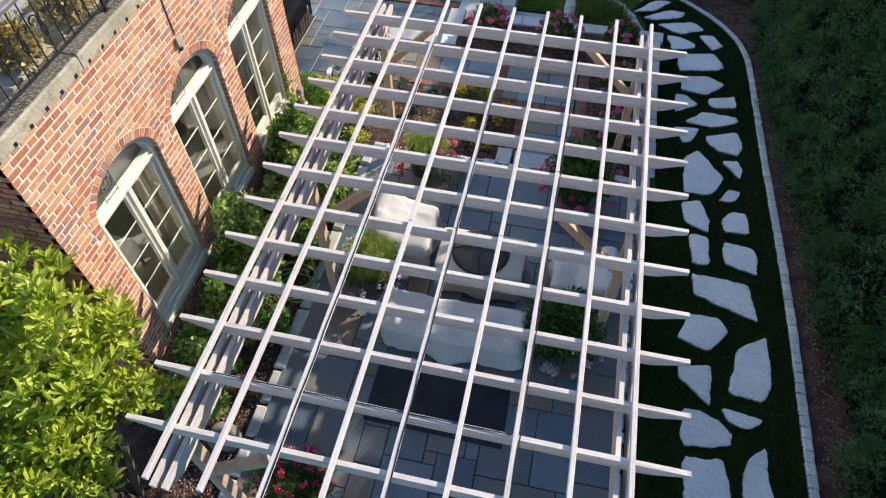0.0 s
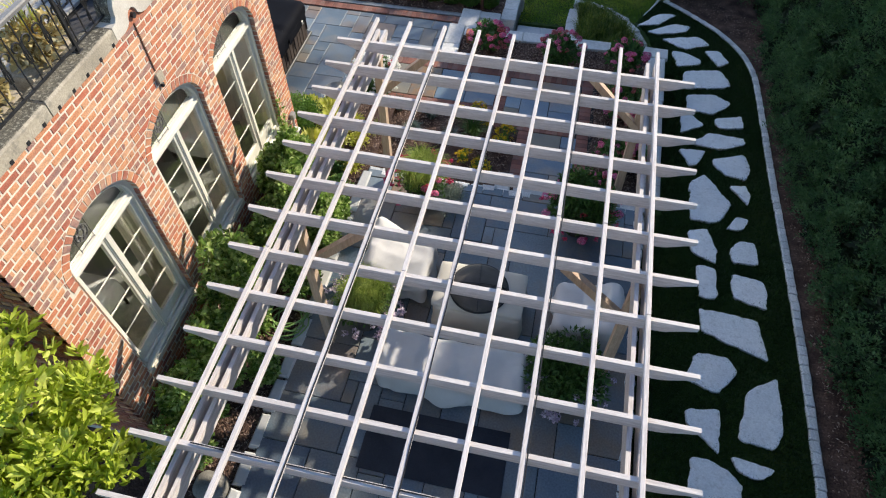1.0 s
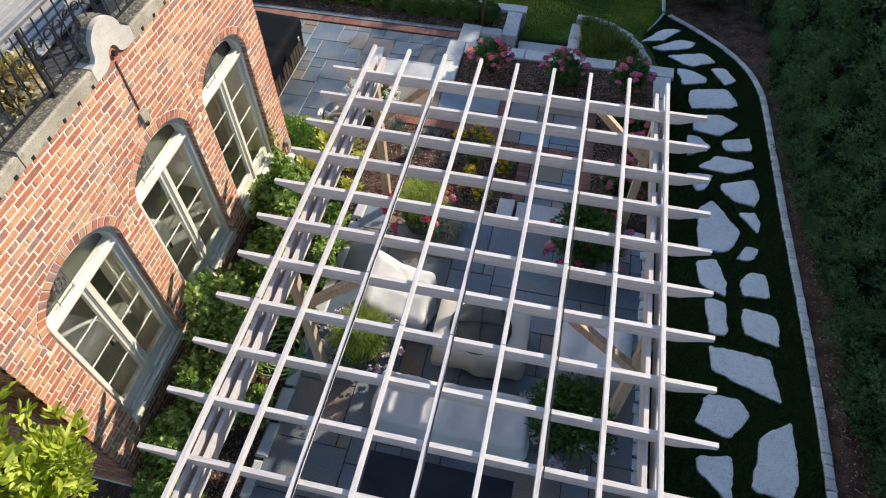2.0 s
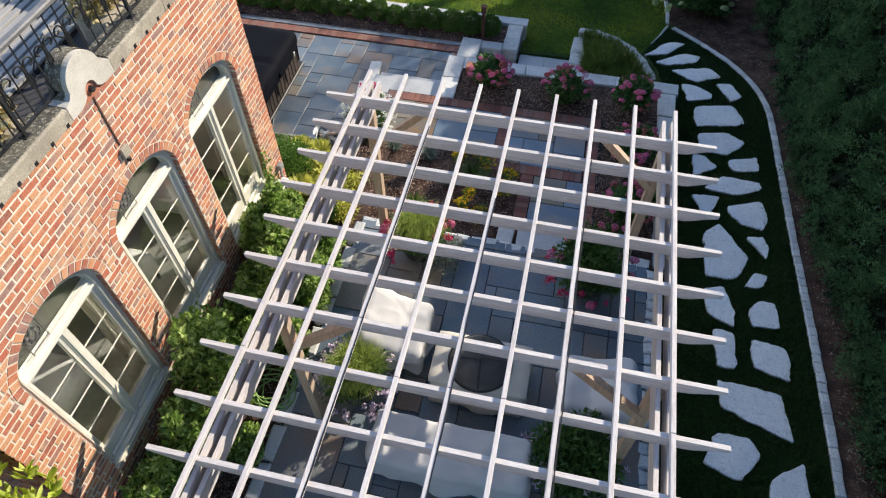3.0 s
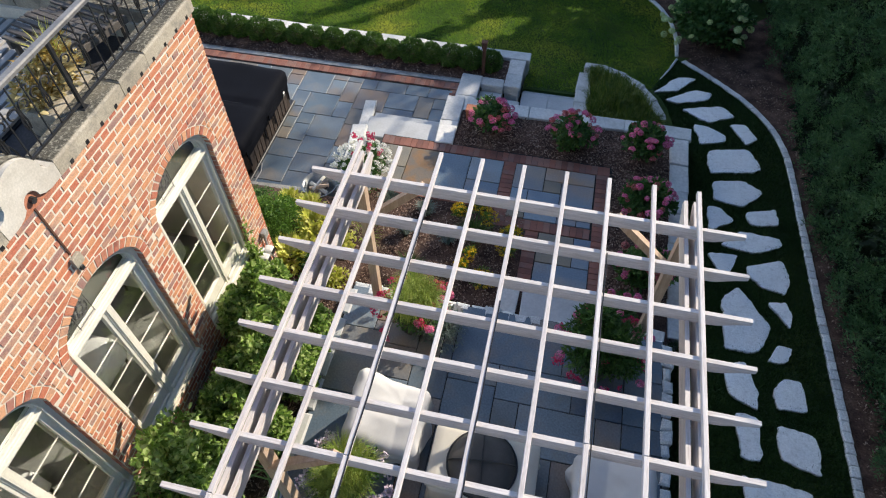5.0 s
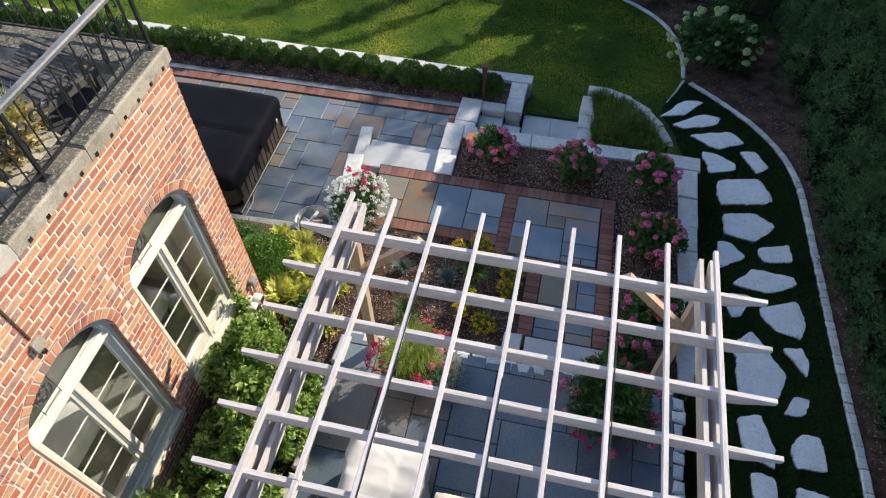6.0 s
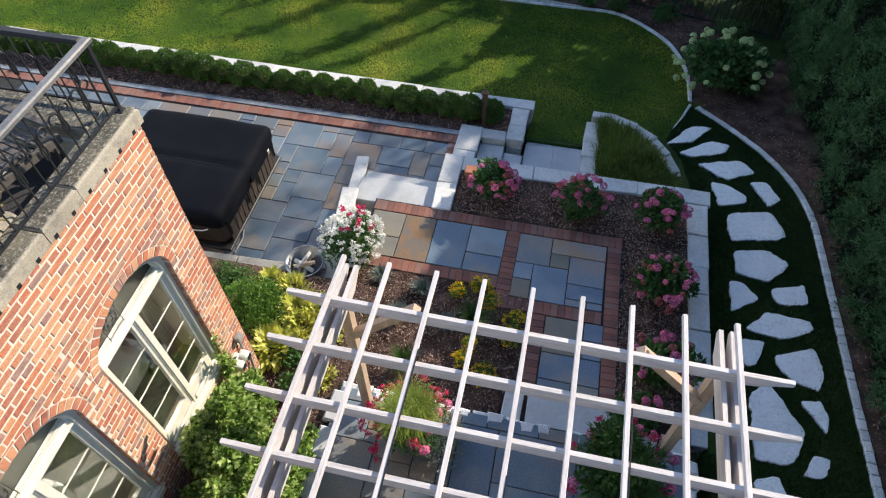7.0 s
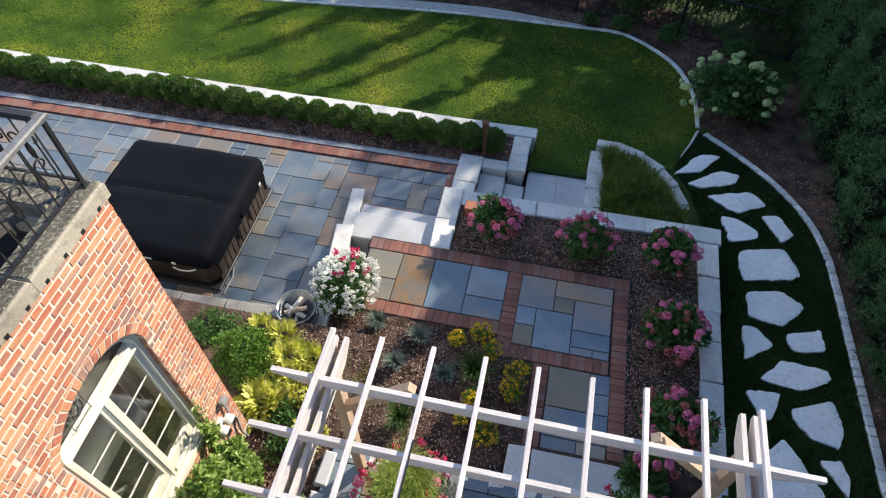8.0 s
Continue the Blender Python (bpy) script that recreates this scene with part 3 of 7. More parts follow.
def flag(owner, x0, x1, y0, y1, z, mat=None):
    ob = new("flagstone", mesh_of("flagstone", *slab(-(x1 - x0) / 2 + 0.006, (x1 - x0) / 2 - 0.006, -(y1 - y0) / 2 + 0.006, (y1 - y0) / 2 - 0.006, -0.05, 0, 0.005), mat or lit_bluestone))
    hang(ob, owner)
    ob.location = ((x0 + x1) / 2, (y0 + y1) / 2, z + rk.uniform(-0.002, 0.003))


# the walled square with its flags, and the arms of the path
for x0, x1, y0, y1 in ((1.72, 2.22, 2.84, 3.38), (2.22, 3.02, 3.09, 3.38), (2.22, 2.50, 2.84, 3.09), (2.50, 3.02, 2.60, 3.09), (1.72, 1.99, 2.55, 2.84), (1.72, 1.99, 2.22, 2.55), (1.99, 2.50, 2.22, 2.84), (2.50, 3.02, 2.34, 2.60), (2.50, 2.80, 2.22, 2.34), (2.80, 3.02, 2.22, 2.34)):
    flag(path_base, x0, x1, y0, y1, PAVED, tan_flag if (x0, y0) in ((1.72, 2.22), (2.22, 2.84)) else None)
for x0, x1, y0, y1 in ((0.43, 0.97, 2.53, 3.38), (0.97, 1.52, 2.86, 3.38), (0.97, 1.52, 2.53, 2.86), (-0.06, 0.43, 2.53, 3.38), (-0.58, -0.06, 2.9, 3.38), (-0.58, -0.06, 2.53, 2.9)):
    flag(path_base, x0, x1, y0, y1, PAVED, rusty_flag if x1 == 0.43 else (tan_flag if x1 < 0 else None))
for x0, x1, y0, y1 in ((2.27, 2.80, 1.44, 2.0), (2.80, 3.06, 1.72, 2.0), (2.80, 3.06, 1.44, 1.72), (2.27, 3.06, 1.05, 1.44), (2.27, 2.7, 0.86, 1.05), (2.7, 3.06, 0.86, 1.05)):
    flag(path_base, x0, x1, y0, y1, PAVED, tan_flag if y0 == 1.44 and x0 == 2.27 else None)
brick_row(path_base, (-0.6, 3.49), (3.24, 3.49), PAVED, 39)
brick_row(path_base, (3.13, 3.39), (3.17, 0.9), PAVED, 25)
brick_row(path_base, (-0.6, 2.42), (1.52, 2.42), PAVED, 21)
brick_row(path_base, (1.62, 3.39), (1.62, 2.0), PAVED, 14)
brick_row(path_base, (1.72, 2.11), (3.02, 2.11), PAVED, 13)
brick_row(path_base, (2.16, 2.0), (2.16, 0.88), PAVED, 11)

# low walls of split limestone with caps
def wall_run(name, a, b, width, z0, z1, label, rng, cap=0.07, unit=0.55, mat=None):
    """A straight low wall: a rough core of blocks and cap stones laid end to end."""
    a, b = Vector((*a, 0)), Vector((*b, 0))
    d = b - a
    ang, length = math.atan2(d.y, d.x), d.length
    run = thing(name, label, "stone wall", (a.x, a.y, z0), kind="structure")
    m = Matrix.Translation((a.x, a.y, 0)) @ Matrix.Rotation(ang, 4, "Z")
    n = max(1, round(length / unit))
    cuts = [0] + sorted((i + rng.uniform(-0.18, 0.18)) * length / n for i in range(1, n)) + [length]
    for u, w in zip(cuts, cuts[1:]):
        g = slab(u + 0.004, w - 0.004, -width / 2, width / 2, z1 - cap, z1 + rng.uniform(-0.006, 0.006), 0.012, 0.012, rng)
        part("cap_stone", ([m @ Vector(v) for v in g[0]], g[1]), mat or limestone, run)
    courses = max(1, round((z1 - cap - z0) / 0.15))
    for c in range(courses):
        zz0, zz1 = z0 + (z1 - cap - z0) * c / courses, z0 + (z1 - cap - z0) * (c + 1) / courses
        u = 0.02
        while u < length - 0.03:
            w = min(u + rng.uniform(0.2, 0.42), length - 0.02)
            g = slab(u + 0.004, w - 0.004, -width / 2 + 0.02, width / 2 - 0.02, zz0, zz1 - 0.004, 0.01, 0.008, rng)
            part("wall_stone", ([m @ Vector(v) for v in g[0]], g[1]), mat or limestone, run)
            u = w
    return run


rw = random.Random(11)
wall_run("bed_wall", (0.62, 4.64), (4.54, 4.66), 0.30, -0.75, PAVED + 0.02, "weathered limestone retaining wall of the rose bed", rw)
wall_run("bed_wall_side", (4.38, 4.50), (4.36, 0.55), 0.29, -0.7, PAVED + 0.02, "weathered limestone retaining wall beside the grass path", rw)
wall_run("stair_wall", (0.41, 3.56), (0.37, 4.80), 0.32, -0.6, PAVED + 0.02, "limestone wall flanking the garden steps", rw, unit=0.7)
wall_run("stair_wall_near", (-0.93, 1.9), (-1.12, 3.72), 0.24, -0.6, PAVED + 0.02, "limestone wall flanking steps beside the hot tub patio", rw, unit=0.75)
wall_run("stair_wall_far", (-1.19, 3.78), (-1.31, 4.80), 0.22, -0.6, -0.22, "low limestone wall end beside the hot tub patio", rw, unit=1.1)
wall_run("tub_wall", (-4.4, 1.88), (-0.98, 1.98), 0.26, -0.6, PAVED + 0.02, "weathered grey limestone retaining wall behind shrubs", rw, unit=0.65, mat=greystone)
wall_run("hedge_wall", (-12.5, 7.02), (1.43, 6.86), 0.26, -1.2, -0.33, "long pale limestone cap wall behind clipped hedge", rw, unit=1.1)
wall_run("hedge_wall_return", (1.25, 6.74), (1.23, 5.86), 0.32, -0.95, -0.33, "limestone wall return beside the lawn steps", rw, unit=0.55)
wall_run("hedge_wall_front", (0.62, 5.93), (1.08, 5.93), 0.25, -0.85, -0.33, "limestone wall in front of the clipped hedge", rw)
wall_run("step_pier", (0.42, 4.84), (0.42, 6.06), 0.40, -0.8, -0.31, "pale limestone block wall beside the steps", rw, unit=0.7)
wall_run("grass_bed_wall", (2.62, 5.32), (2.64, 6.82), 0.28, -1.2, -0.48, "limestone wall holding the ornamental grass bed", rw, unit=0.5)

# steps: patio to path, path to the tub patio, tub patio to the lawn
def tread(name, x0, x1, y0, y1, z, h, label, mat=None, wob=0.012):
    return tagged(part(name, slab(x0, x1, y0, y1, z - h, z, 0.015, wob, rw), mat or limestone), label, "step", kind="structure")


tagged(part("step_bed", box(1.92, 4.2, 0.28, 0.88, -0.6, 0.14), mulch), "dark mulch under the stone step and boulders", "mulch bed", kind="structure")
tread("stone_step", 2.22, 3.32, 0.34, 0.80, 0.25, 0.7, "broad grey stone step between patio and path", stepslab)
tread("boulder", 1.96, 2.20, 0.32, 0.82, 0.27, 0.7, "rough grey boulder beside the stone step", wob=0.05)
tread("boulder", 3.34, 3.52, 0.42, 0.82, 0.27, 0.7, "rough grey boulder beside the stone step", wob=0.04)
tread("boulder", 3.56, 3.82, 0.30, 0.56, 0.26, 0.7, "rough grey boulder beside the stone step", wob=0.05)
tread("boulder", 3.86, 4.16, 0.26, 0.52, 0.26, 0.7, "rough grey boulder beside the stone step", wob=0.05)
tread("slab_step", -1.06, 0.25, 3.60, 4.10, -0.03, 0.6, "broad pale limestone step down to the hot tub patio", stepslab)
tread("slab_step", -1.10, 0.22, 4.10, 4.46, -0.20, 0.6, "broad pale limestone step down to the hot tub patio", stepslab)
tread("slab_step", 0.62, 1.08, 4.80, 5.80, -0.46, 0.5, "grey stone landing behind the rose bed wall")
tread("slab_step", 1.09, 1.42, 4.80, 5.70, -0.52, 0.5, "grey stone landing behind the rose bed wall")
tread("slab_step", 1.44, 1.98, 5.38, 6.05, -0.56, 0.5, "pale stone step down to the lawn", stepslab)
tread("slab_step", 1.985, 2.50, 5.38, 6.05, -0.56, 0.5, "pale stone step down to the lawn", stepslab)
tread("slab_step", 1.44, 2.48, 6.05, 6.28, -0.67, 0.5, "narrow grey stone sill at the lawn")
strip = tagged(part("brick_landing", box(1.42, 2.50, 4.80, 5.40, -0.9, -0.60), bedjoint), "red brick strip at the foot of the rose bed wall", "paving", kind="structure")
brick_row(strip, (1.44, 5.26), (2.50, 5.26), -0.57, 11)
brick_row(strip, (1.44, 5.02), (2.50, 5.02), -0.57, 11)

# brick edges of the tub patio and its drain channel
brick_row(tub_patio, (-9.6, 5.70), (0.2, 5.70), TUBLEVEL, 98)
brick_row(tub_patio, (0.12, 5.58), (0.12, 4.50), TUBLEVEL, 11, 0.16)
brick_row(tub_patio, (-1.08, 4.55), (0.04, 4.55), TUBLEVEL, 11, 0.12)
tagged(part("drain_channel", join(box(-12.5, 0.2, 5.815, 5.90, -0.5, TUBLEVEL + 0.004), box(-12.5, 0.2, 5.80, 5.815, -0.5, TUBLEVEL + 0.012), box(-12.5, 0.2, 5.90, 5.915, -0.5, TUBLEVEL + 0.012)), zinc), "grey metal edging channel along the brick border", "drain", kind="structure")

# planted soil
def soil(name, x0, x1, y0, y1, z, label, n=16, amp=0.03):
    v = [(x0 + (x1 - x0) * i / n, y0 + (y1 - y0) * j / n, z + amp * noise.noise((x0 + i * 0.7, y0 + j * 0.7, z))) for j in range(n + 1) for i in range(n + 1)]
    f = [(j * (n + 1) + i, j * (n + 1) + i + 1, (j + 1) * (n + 1) + i + 1, (j + 1) * (n + 1) + i) for j in range(n) for i in range(n)]
    return tagged(part(name, (v, f), mulch), label, "mulch bed", kind="structure")


soil("house_bed", -9.0, -0.08, -9.0, 1.82, 0.36, "planting bed of bark mulch along the brick house", amp=0.05)
soil("rose_bed", 0.58, 4.26, 3.58, 4.52, PAVED - 0.03, "rose bed of dark bark mulch inside the limestone wall")
soil("rose_bed_side", 3.24, 4.26, 0.5, 3.6, PAVED - 0.03, "rose bed of dark bark mulch inside the limestone wall")
soil("perennial_bed", -0.9, 2.06, 0.40, 2.32, PAVED - 0.02, "perennial bed of reddish bark mulch beside the path")
soil("hedge_bed", -12.4, 1.1, 5.9, 6.76, -0.40, "narrow bark mulch bed under the clipped hedge")
ell = [(2.62 + 1.5 * math.cos(a * math.pi / 24), 4.85 + 1.86 * math.sin(a * math.pi / 24), -0.56) for a in range(13)]
tagged(part("grass_bed", ([(2.7, 4.8, -0.55)] + ell, [(0, i, i + 1) for i in range(1, 13)]), mulch), "raised bed of soil under ornamental grass", "mulch bed", kind="structure")

# patio edgings of tumbled stone
edge_l = thing("patio_edging", "tumbled pale stone edging of the flagstone patio", "edging", kind="structure")
re_ = random.Random(3)


def cobbles(owner, a, b, z, w, step, mat=None, wob=0.02):
    a, b = Vector((*a, 0)), Vector((*b, 0))
    d = b - a
    n = round(d.length / step)
    for i in range(n):
        u = step * re_.uniform(0.82, 0.97) / 2
        hw = w / 2 * re_.uniform(0.82, 1.15)
        g = slab(-u, u, -hw, hw, -0.14, re_.uniform(-0.005, 0.018), 0.022, wob, re_)
        m = Matrix.Translation((*(a + d * ((i + 0.5) / n)).xy, z)) @ Matrix.Rotation(math.atan2(d.y, d.x), 4, "Z")
        part("cobble", ([m @ Vector(v) for v in g[0]], g[1]), mat or granite, owner)


cobbles(edge_l, (-0.06, -7.0), (0.0, 0.25), PATIO + 0.01, 0.16, 0.46, stepslab, 0.008)
cobbles(edge_l, (4.12, -7.0), (4.16, 0.25), PATIO + 0.01, 0.13, 0.165)
cobbles(edge_l, (0.0, 0.27), (2.0, 0.27), PATIO - 0.01, 0.15, 0.21)
cobbles(edge_l, (2.0, 0.25), (4.1, 0.25), PATIO - 0.01, 0.13, 0.19)

# the curved wall of the ornamental grass bed
rb = random.Random(21)
arc = curve_points([(2.62, 6.95, 0), (3.2, 6.9, 0), (3.75, 6.55, 0), (4.1, 6.0, 0), (4.28, 5.3, 0), (4.32, 4.85, 0)], 0.42)
curved = thing("curved_wall", "curved pale limestone wall round the ornamental grass", "stone wall", (3.5, 6.5, -1.0), kind="structure")
for i, (a, b) in enumerate(zip(arc, arc[1:])):
    m = (a + b) / 2
    mt = Matrix.Translation((m.x, m.y, 0)) @ Matrix.Rotation(math.atan2(b.y - a.y, b.x - a.x), 4, "Z")
    top = -0.45 - 0.022 * i
    w = (b - a).length / 2 + 0.012
    for nm, hw, z0, z1 in (("cap_stone", 0.088, top - 0.08, top), ("wall_stone", 0.075, -1.3, top - 0.084)):
        g = slab(-w, w, -hw, hw, z0, z1, 0.012, 0.01, rb)
        part(nm, ([mt @ Vector(v) for v in g[0]], g[1]), limestone, curved)

# irregular stepping stones in the grass
def stepping_stone(*corners):
    c = [Vector((*p, 0)) for p in corners]
    mid = sum(c, Vector()) / len(c)
    out = []
    for a, b in zip(c, c[1:] + c[:1]):
        steps = max(4, round((b - a).length / 0.055))
        for i in range(steps):
            u = (i + 0.5) / steps
            p = a.lerp(b, u)
            p = p.lerp(mid, 0.05 * (2 * abs(u - 0.5)) ** 4)
            out.append(p + Vector((noise.noise(p * 5), noise.noise(p * 5 + Vector((9, 0, 0))), 0)) * 0.03 + Vector((noise.noise(p * 21), noise.noise(p * 21 + Vector((5, 0, 0))), 0)) * 0.018)
    n = len(out)
    z = fall(mid.y)
    slope = lambda p: fall(p.y)
    v = [(p.x, p.y, slope(p) - 0.05) for p in out] + [(p.x, p.y, slope(p) + 0.026) for p in out]
    v += [(*(p.lerp(mid, 0.025)).xy, slope(p) + 0.034 + 0.006 * noise.noise(p * 9)) for p in out]
    v += [(*(p.lerp(mid, 0.5)).xy, slope(p.lerp(mid, 0.5)) + 0.036 + 0.01 * noise.noise(p * 4)) for p in out] + [(mid.x, mid.y, z + 0.036)]
    f = []
    for k in range(3):
        f += [(k * n + i, k * n + (i + 1) % n, (k + 1) * n + (i + 1) % n, (k + 1) * n + i) for i in range(n)]
    f += [(3 * n + i, 3 * n + (i + 1) % n, 4 * n) for i in range(n)]
    ob = new("stepping_stone", mesh_of("stepping_stone", v, f, stepstone))
    STONES.append([(p.x, p.y) for p in out])
    return tagged(ob, "irregular pale grey stepping stone set in grass", "stepping stone", "stepping stones in the grass path")


STONES = []
stepping_stone((4.01, 6.62), (4.51, 6.82), (4.90, 7.39), (4.49, 7.33))
stepping_stone((4.25, 6.40), (4.46, 6.32), (5.10, 6.59), (5.18, 6.89), (4.87, 6.94))
stepping_stone((4.54, 6.14), (5.05, 5.77), (5.57, 6.11), (5.34, 6.41))
stepping_stone((4.76, 5.64), (4.86, 5.04), (5.28, 5.19), (5.36, 5.39), (4.99, 5.66))
stepping_stone((5.44, 5.79), (5.68, 5.19), (5.89, 5.41), (5.72, 5.88))
stepping_stone((4.98, 4.87), (4.96, 4.22), (5.65, 4.36), (5.87, 4.52), (5.71, 5.08))
stepping_stone((5.03, 4.01), (4.99, 3.53), (5.46, 3.43), (5.83, 3.87), (5.54, 4.15))
stepping_stone((4.90, 3.35), (4.85, 2.75), (5.28, 3.04), (5.12, 3.33))
stepping_stone((5.50, 3.31), (5.53, 3.01), (5.99, 3.13), (5.97, 3.49))
stepping_stone((5.03, 2.46), (5.61, 2.40), (5.96, 2.65), (5.96, 2.81), (5.36, 2.85))
stepping_stone((4.84, 2.25), (4.99, 1.83), (5.14, 1.91), (5.27, 2.31))
stepping_stone((5.35, 2.08), (5.51, 1.75), (5.89, 1.62), (5.99, 2.08), (5.91, 2.33))
stepping_stone((4.95, 0.48), (5.38, 0.52), (5.61, 1.0), (5.24, 1.68), (4.98, 1.40))
stepping_stone((5.60, 1.45), (5.86, 1.02), (5.92, 1.30), (5.84, 1.52))
stepping_stone((5.48, 0.40), (5.77, 0.45), (5.83, 0.72), (5.65, 0.70))
stepping_stone((4.93, 0.28), (4.93, -0.17), (5.30, -0.36), (5.30, -0.04), (5.21, 0.36))
stepping_stone((5.50, -0.04), (5.51, -0.27), (5.89, -0.25), (5.87, 0.20), (5.66, 0.19))
stepping_stone((5.00, -0.44), (5.03, -1.02), (5.27, -1.02), (5.29, -0.43))
stepping_stone((5.50, -0.47), (5.48, -0.94), (5.92, -1.07), (5.93, -0.55))
stepping_stone((5.00, -1.21), (5.05, -1.60), (5.83, -1.92), (5.77, -1.27))
stepping_stone((4.95, -1.95), (4.80, -2.38), (5.19, -2.49), (5.46, -2.12), (5.32, -1.94))
stepping_stone((4.80, -2.77), (4.82, -2.98), (5.15, -3.28), (5.21, -2.71))
stepping_stone((5.55, -2.37), (5.37, -3.04), (5.78, -3.12), (5.90, -2.80), (5.91, -2.13))
stepping_stone((5.30, -3.25), (5.32, -3.40), (5.55, -3.50), (5.78, -3.34))
stepping_stone((4.83, -3.38), (4.83, -3.83), (5.35, -3.75), (5.40, -3.56), (5.06, -3.33))
stepping_stone((4.83, -3.96), (4.83, -4.60), (5.32, -4.65), (5.29, -3.89))
stepping_stone((5.49, -3.94), (5.42, -4.60), (5.78, -4.60), (5.73, -3.62))

# ---- pergola ----
pergola = thing("pergola", "whitewashed timber pergola with open slatted roof over the patio", "pergola", (2.1, -2.74, PATIO))
rp = random.Random(8)
JOIST_Y = [-0.457 * i for i in range(13)]
TOP = 3.0
for x in (0.42, 3.755):
    for y in (0.18, -2.66, -5.50):
        part("post", slab(x - 0.05, x + 0.05, y - 0.05, y + 0.05, PATIO - 0.02, 2.69, 0.004), wood_post, pergola)
        s = 1 if x < 2 else -1
        part("brace", beam((x + s * 0.03, y - 0.03, 2.14), (x + s * 0.70, y - 0.03, 2.82), 0.075, 0.085), wood_post, pergola)
    for dx in (-0.048, 0.048):
        # long double beams with a bevelled nose at each end
        v = []
        for xx in (x + dx - 0.019, x + dx + 0.019):
            v += [(xx, -5.90, 2.86), (xx, -5.90, 2.80), (xx, -5.72, 2.68), (xx, 0.30, 2.68), (xx, 0.47, 2.80), (xx, 0.47, 2.86)]
        f = [(0, 1, 2, 3, 4, 5), (11, 10, 9, 8, 7, 6)] + [(i, (i + 1) % 6 + 0, (i + 1) % 6 + 6, i + 6)[::-1] for i in range(6)]
        part("beam", (v, f), wood_y, pergola)
for y in JOIST_Y:
    # joists with tapered tails beyond the beams
    w = 0.019
    prof = [(0.0, 3.0), (0.0, 2.955), (0.10, 2.925), (0.24, 2.868), (0.30, 2.858), (3.90, 2.858), (3.96, 2.868), (4.10, 2.925), (4.205, 2.955), (4.205, 3.0)]
    n = len(prof)
    dz, dy = rp.uniform(-0.004, 0.004), rp.uniform(-0.006, 0.006)
    v = [(x, y + dy - w, z + dz) for x, z in prof] + [(x, y + dy + w, z + dz) for x, z in prof]
    f = [tuple(range(n)), tuple(range(2 * n - 1, n - 1, -1))] + [(i, i + n, (i + 1) % n + n, (i + 1) % n) for i in range(n)]
    part("joist", (v, f), wood_x, pergola)
for i in range(9):
    x = 0.389 + 0.4243 * i
    dx = rp.uniform(-0.006, 0.006)
    # each batten is two lengths that meet over a joist
    cut = JOIST_Y[rp.choice((5, 6, 7))]
    for y0, y1 in ((-5.90, cut - 0.002), (cut + 0.002, 0.435)):
        part("batten", slab(x + dx - 0.020, x + dx + 0.020, y0, y1, TOP + 0.002, TOP + 0.050, 0.004), wood_y, pergola)
# black light cable clipped along some battens and one joist
for i, y1 in ((2, -0.35), (4, -1.2), (6, -0.5)):
    x = 0.389 + 0.4243 * i + 0.026
    pts = [(x + 0.003 * math.sin(k * 1.7), -5.88 + (y1 + 5.88) * k / 24, TOP + 0.052 + 0.003 * math.sin(k * 2.3)) for k in range(25)]
    part("light_cable", tube(pts, 0.006, 5), iron, pergola, "black light cable")
part("light_cable", tube([(0.5 + 2.4 * k / 16, JOIST_Y[11] + 0.012, TOP + 0.008 + 0.003 * math.sin(k * 2.1)) for k in range(17)], 0.006, 5), iron, pergola, "black light cable")

# ---- brick garden room with roof terrace ----
FACE, HOUSE_S, HOUSE_N, WALL_TOP = -1.037, -4.37, 0.388, 4.37
WIN_Y, WIN_HALF, RISE, SPRING, WIN_LOW = (-3.405, -1.985, -0.575), 0.55, 0.385, 3.13, 1.38
RING = 0.085


def arch(c, t, inset=0.0):
    """A point on a window's flattened arch, t from 0 to pi, set in by some way."""
    return c - (WIN_HALF - inset) * math.cos(t), SPRING + (RISE - inset) * math.sin(t)


def arch_top(y, c, grow=0.0):
    """Height of a window's arch at y, grown by some way."""
    u = (y - c) / (WIN_HALF + grow)
    return SPRING + (RISE + grow) * math.sqrt(max(0.0, 1 - u * u)) if abs(u) < 1 else SPRING


def prism(pts, x0, x1):
    """An outline in y and z, given front to back between two x."""
    n = len(pts)
    v = [(x0, y, z) for y, z in pts] + [(x1, y, z) for y, z in pts]
    return v, [tuple(range(n))[::-1], tuple(range(n, 2 * n))] + [(i, (i + 1) % n, (i + 1) % n + n, i + n) for i in range(n)]


core = []
edges = [HOUSE_S + 0.01] + [e for c in WIN_Y for e in (c - WIN_HALF, c + WIN_HALF)] + [HOUSE_N - 0.01]
for a, b in zip(edges[::2], edges[1::2]):
    core.append(box(FACE - 0.30, FACE - 0.004, a, b, 0.0, WALL_TOP))
for c in WIN_Y:
    core.append(box(FACE - 0.30, FACE - 0.004, c - WIN_HALF, c + WIN_HALF, 0.0, WIN_LOW))
    for i in range(24):
        y0, y1 = c - WIN_HALF * math.cos(math.pi * i / 24), c - WIN_HALF * math.cos(math.pi * (i + 1) / 24)
        za, zb = arch_top(y0, c), arch_top(y1, c)
        core.append(prism([(y0, za), (y1, zb), (y1, WALL_TOP), (y0, WALL_TOP)], FACE - 0.30, FACE - 0.004))
wall_east = tagged(part("wall_east", join(*core), mortar), "sunlit red brick wall with cream mortar and arched windows", "wall", kind="structure")
wall_south = tagged(part("wall_south", box(-7.0, FACE - 0.011, HOUSE_S + 0.010, HOUSE_S + 0.3, 0.0, WALL_TOP), mortar), "shaded red brick end wall", "wall", kind="structure")
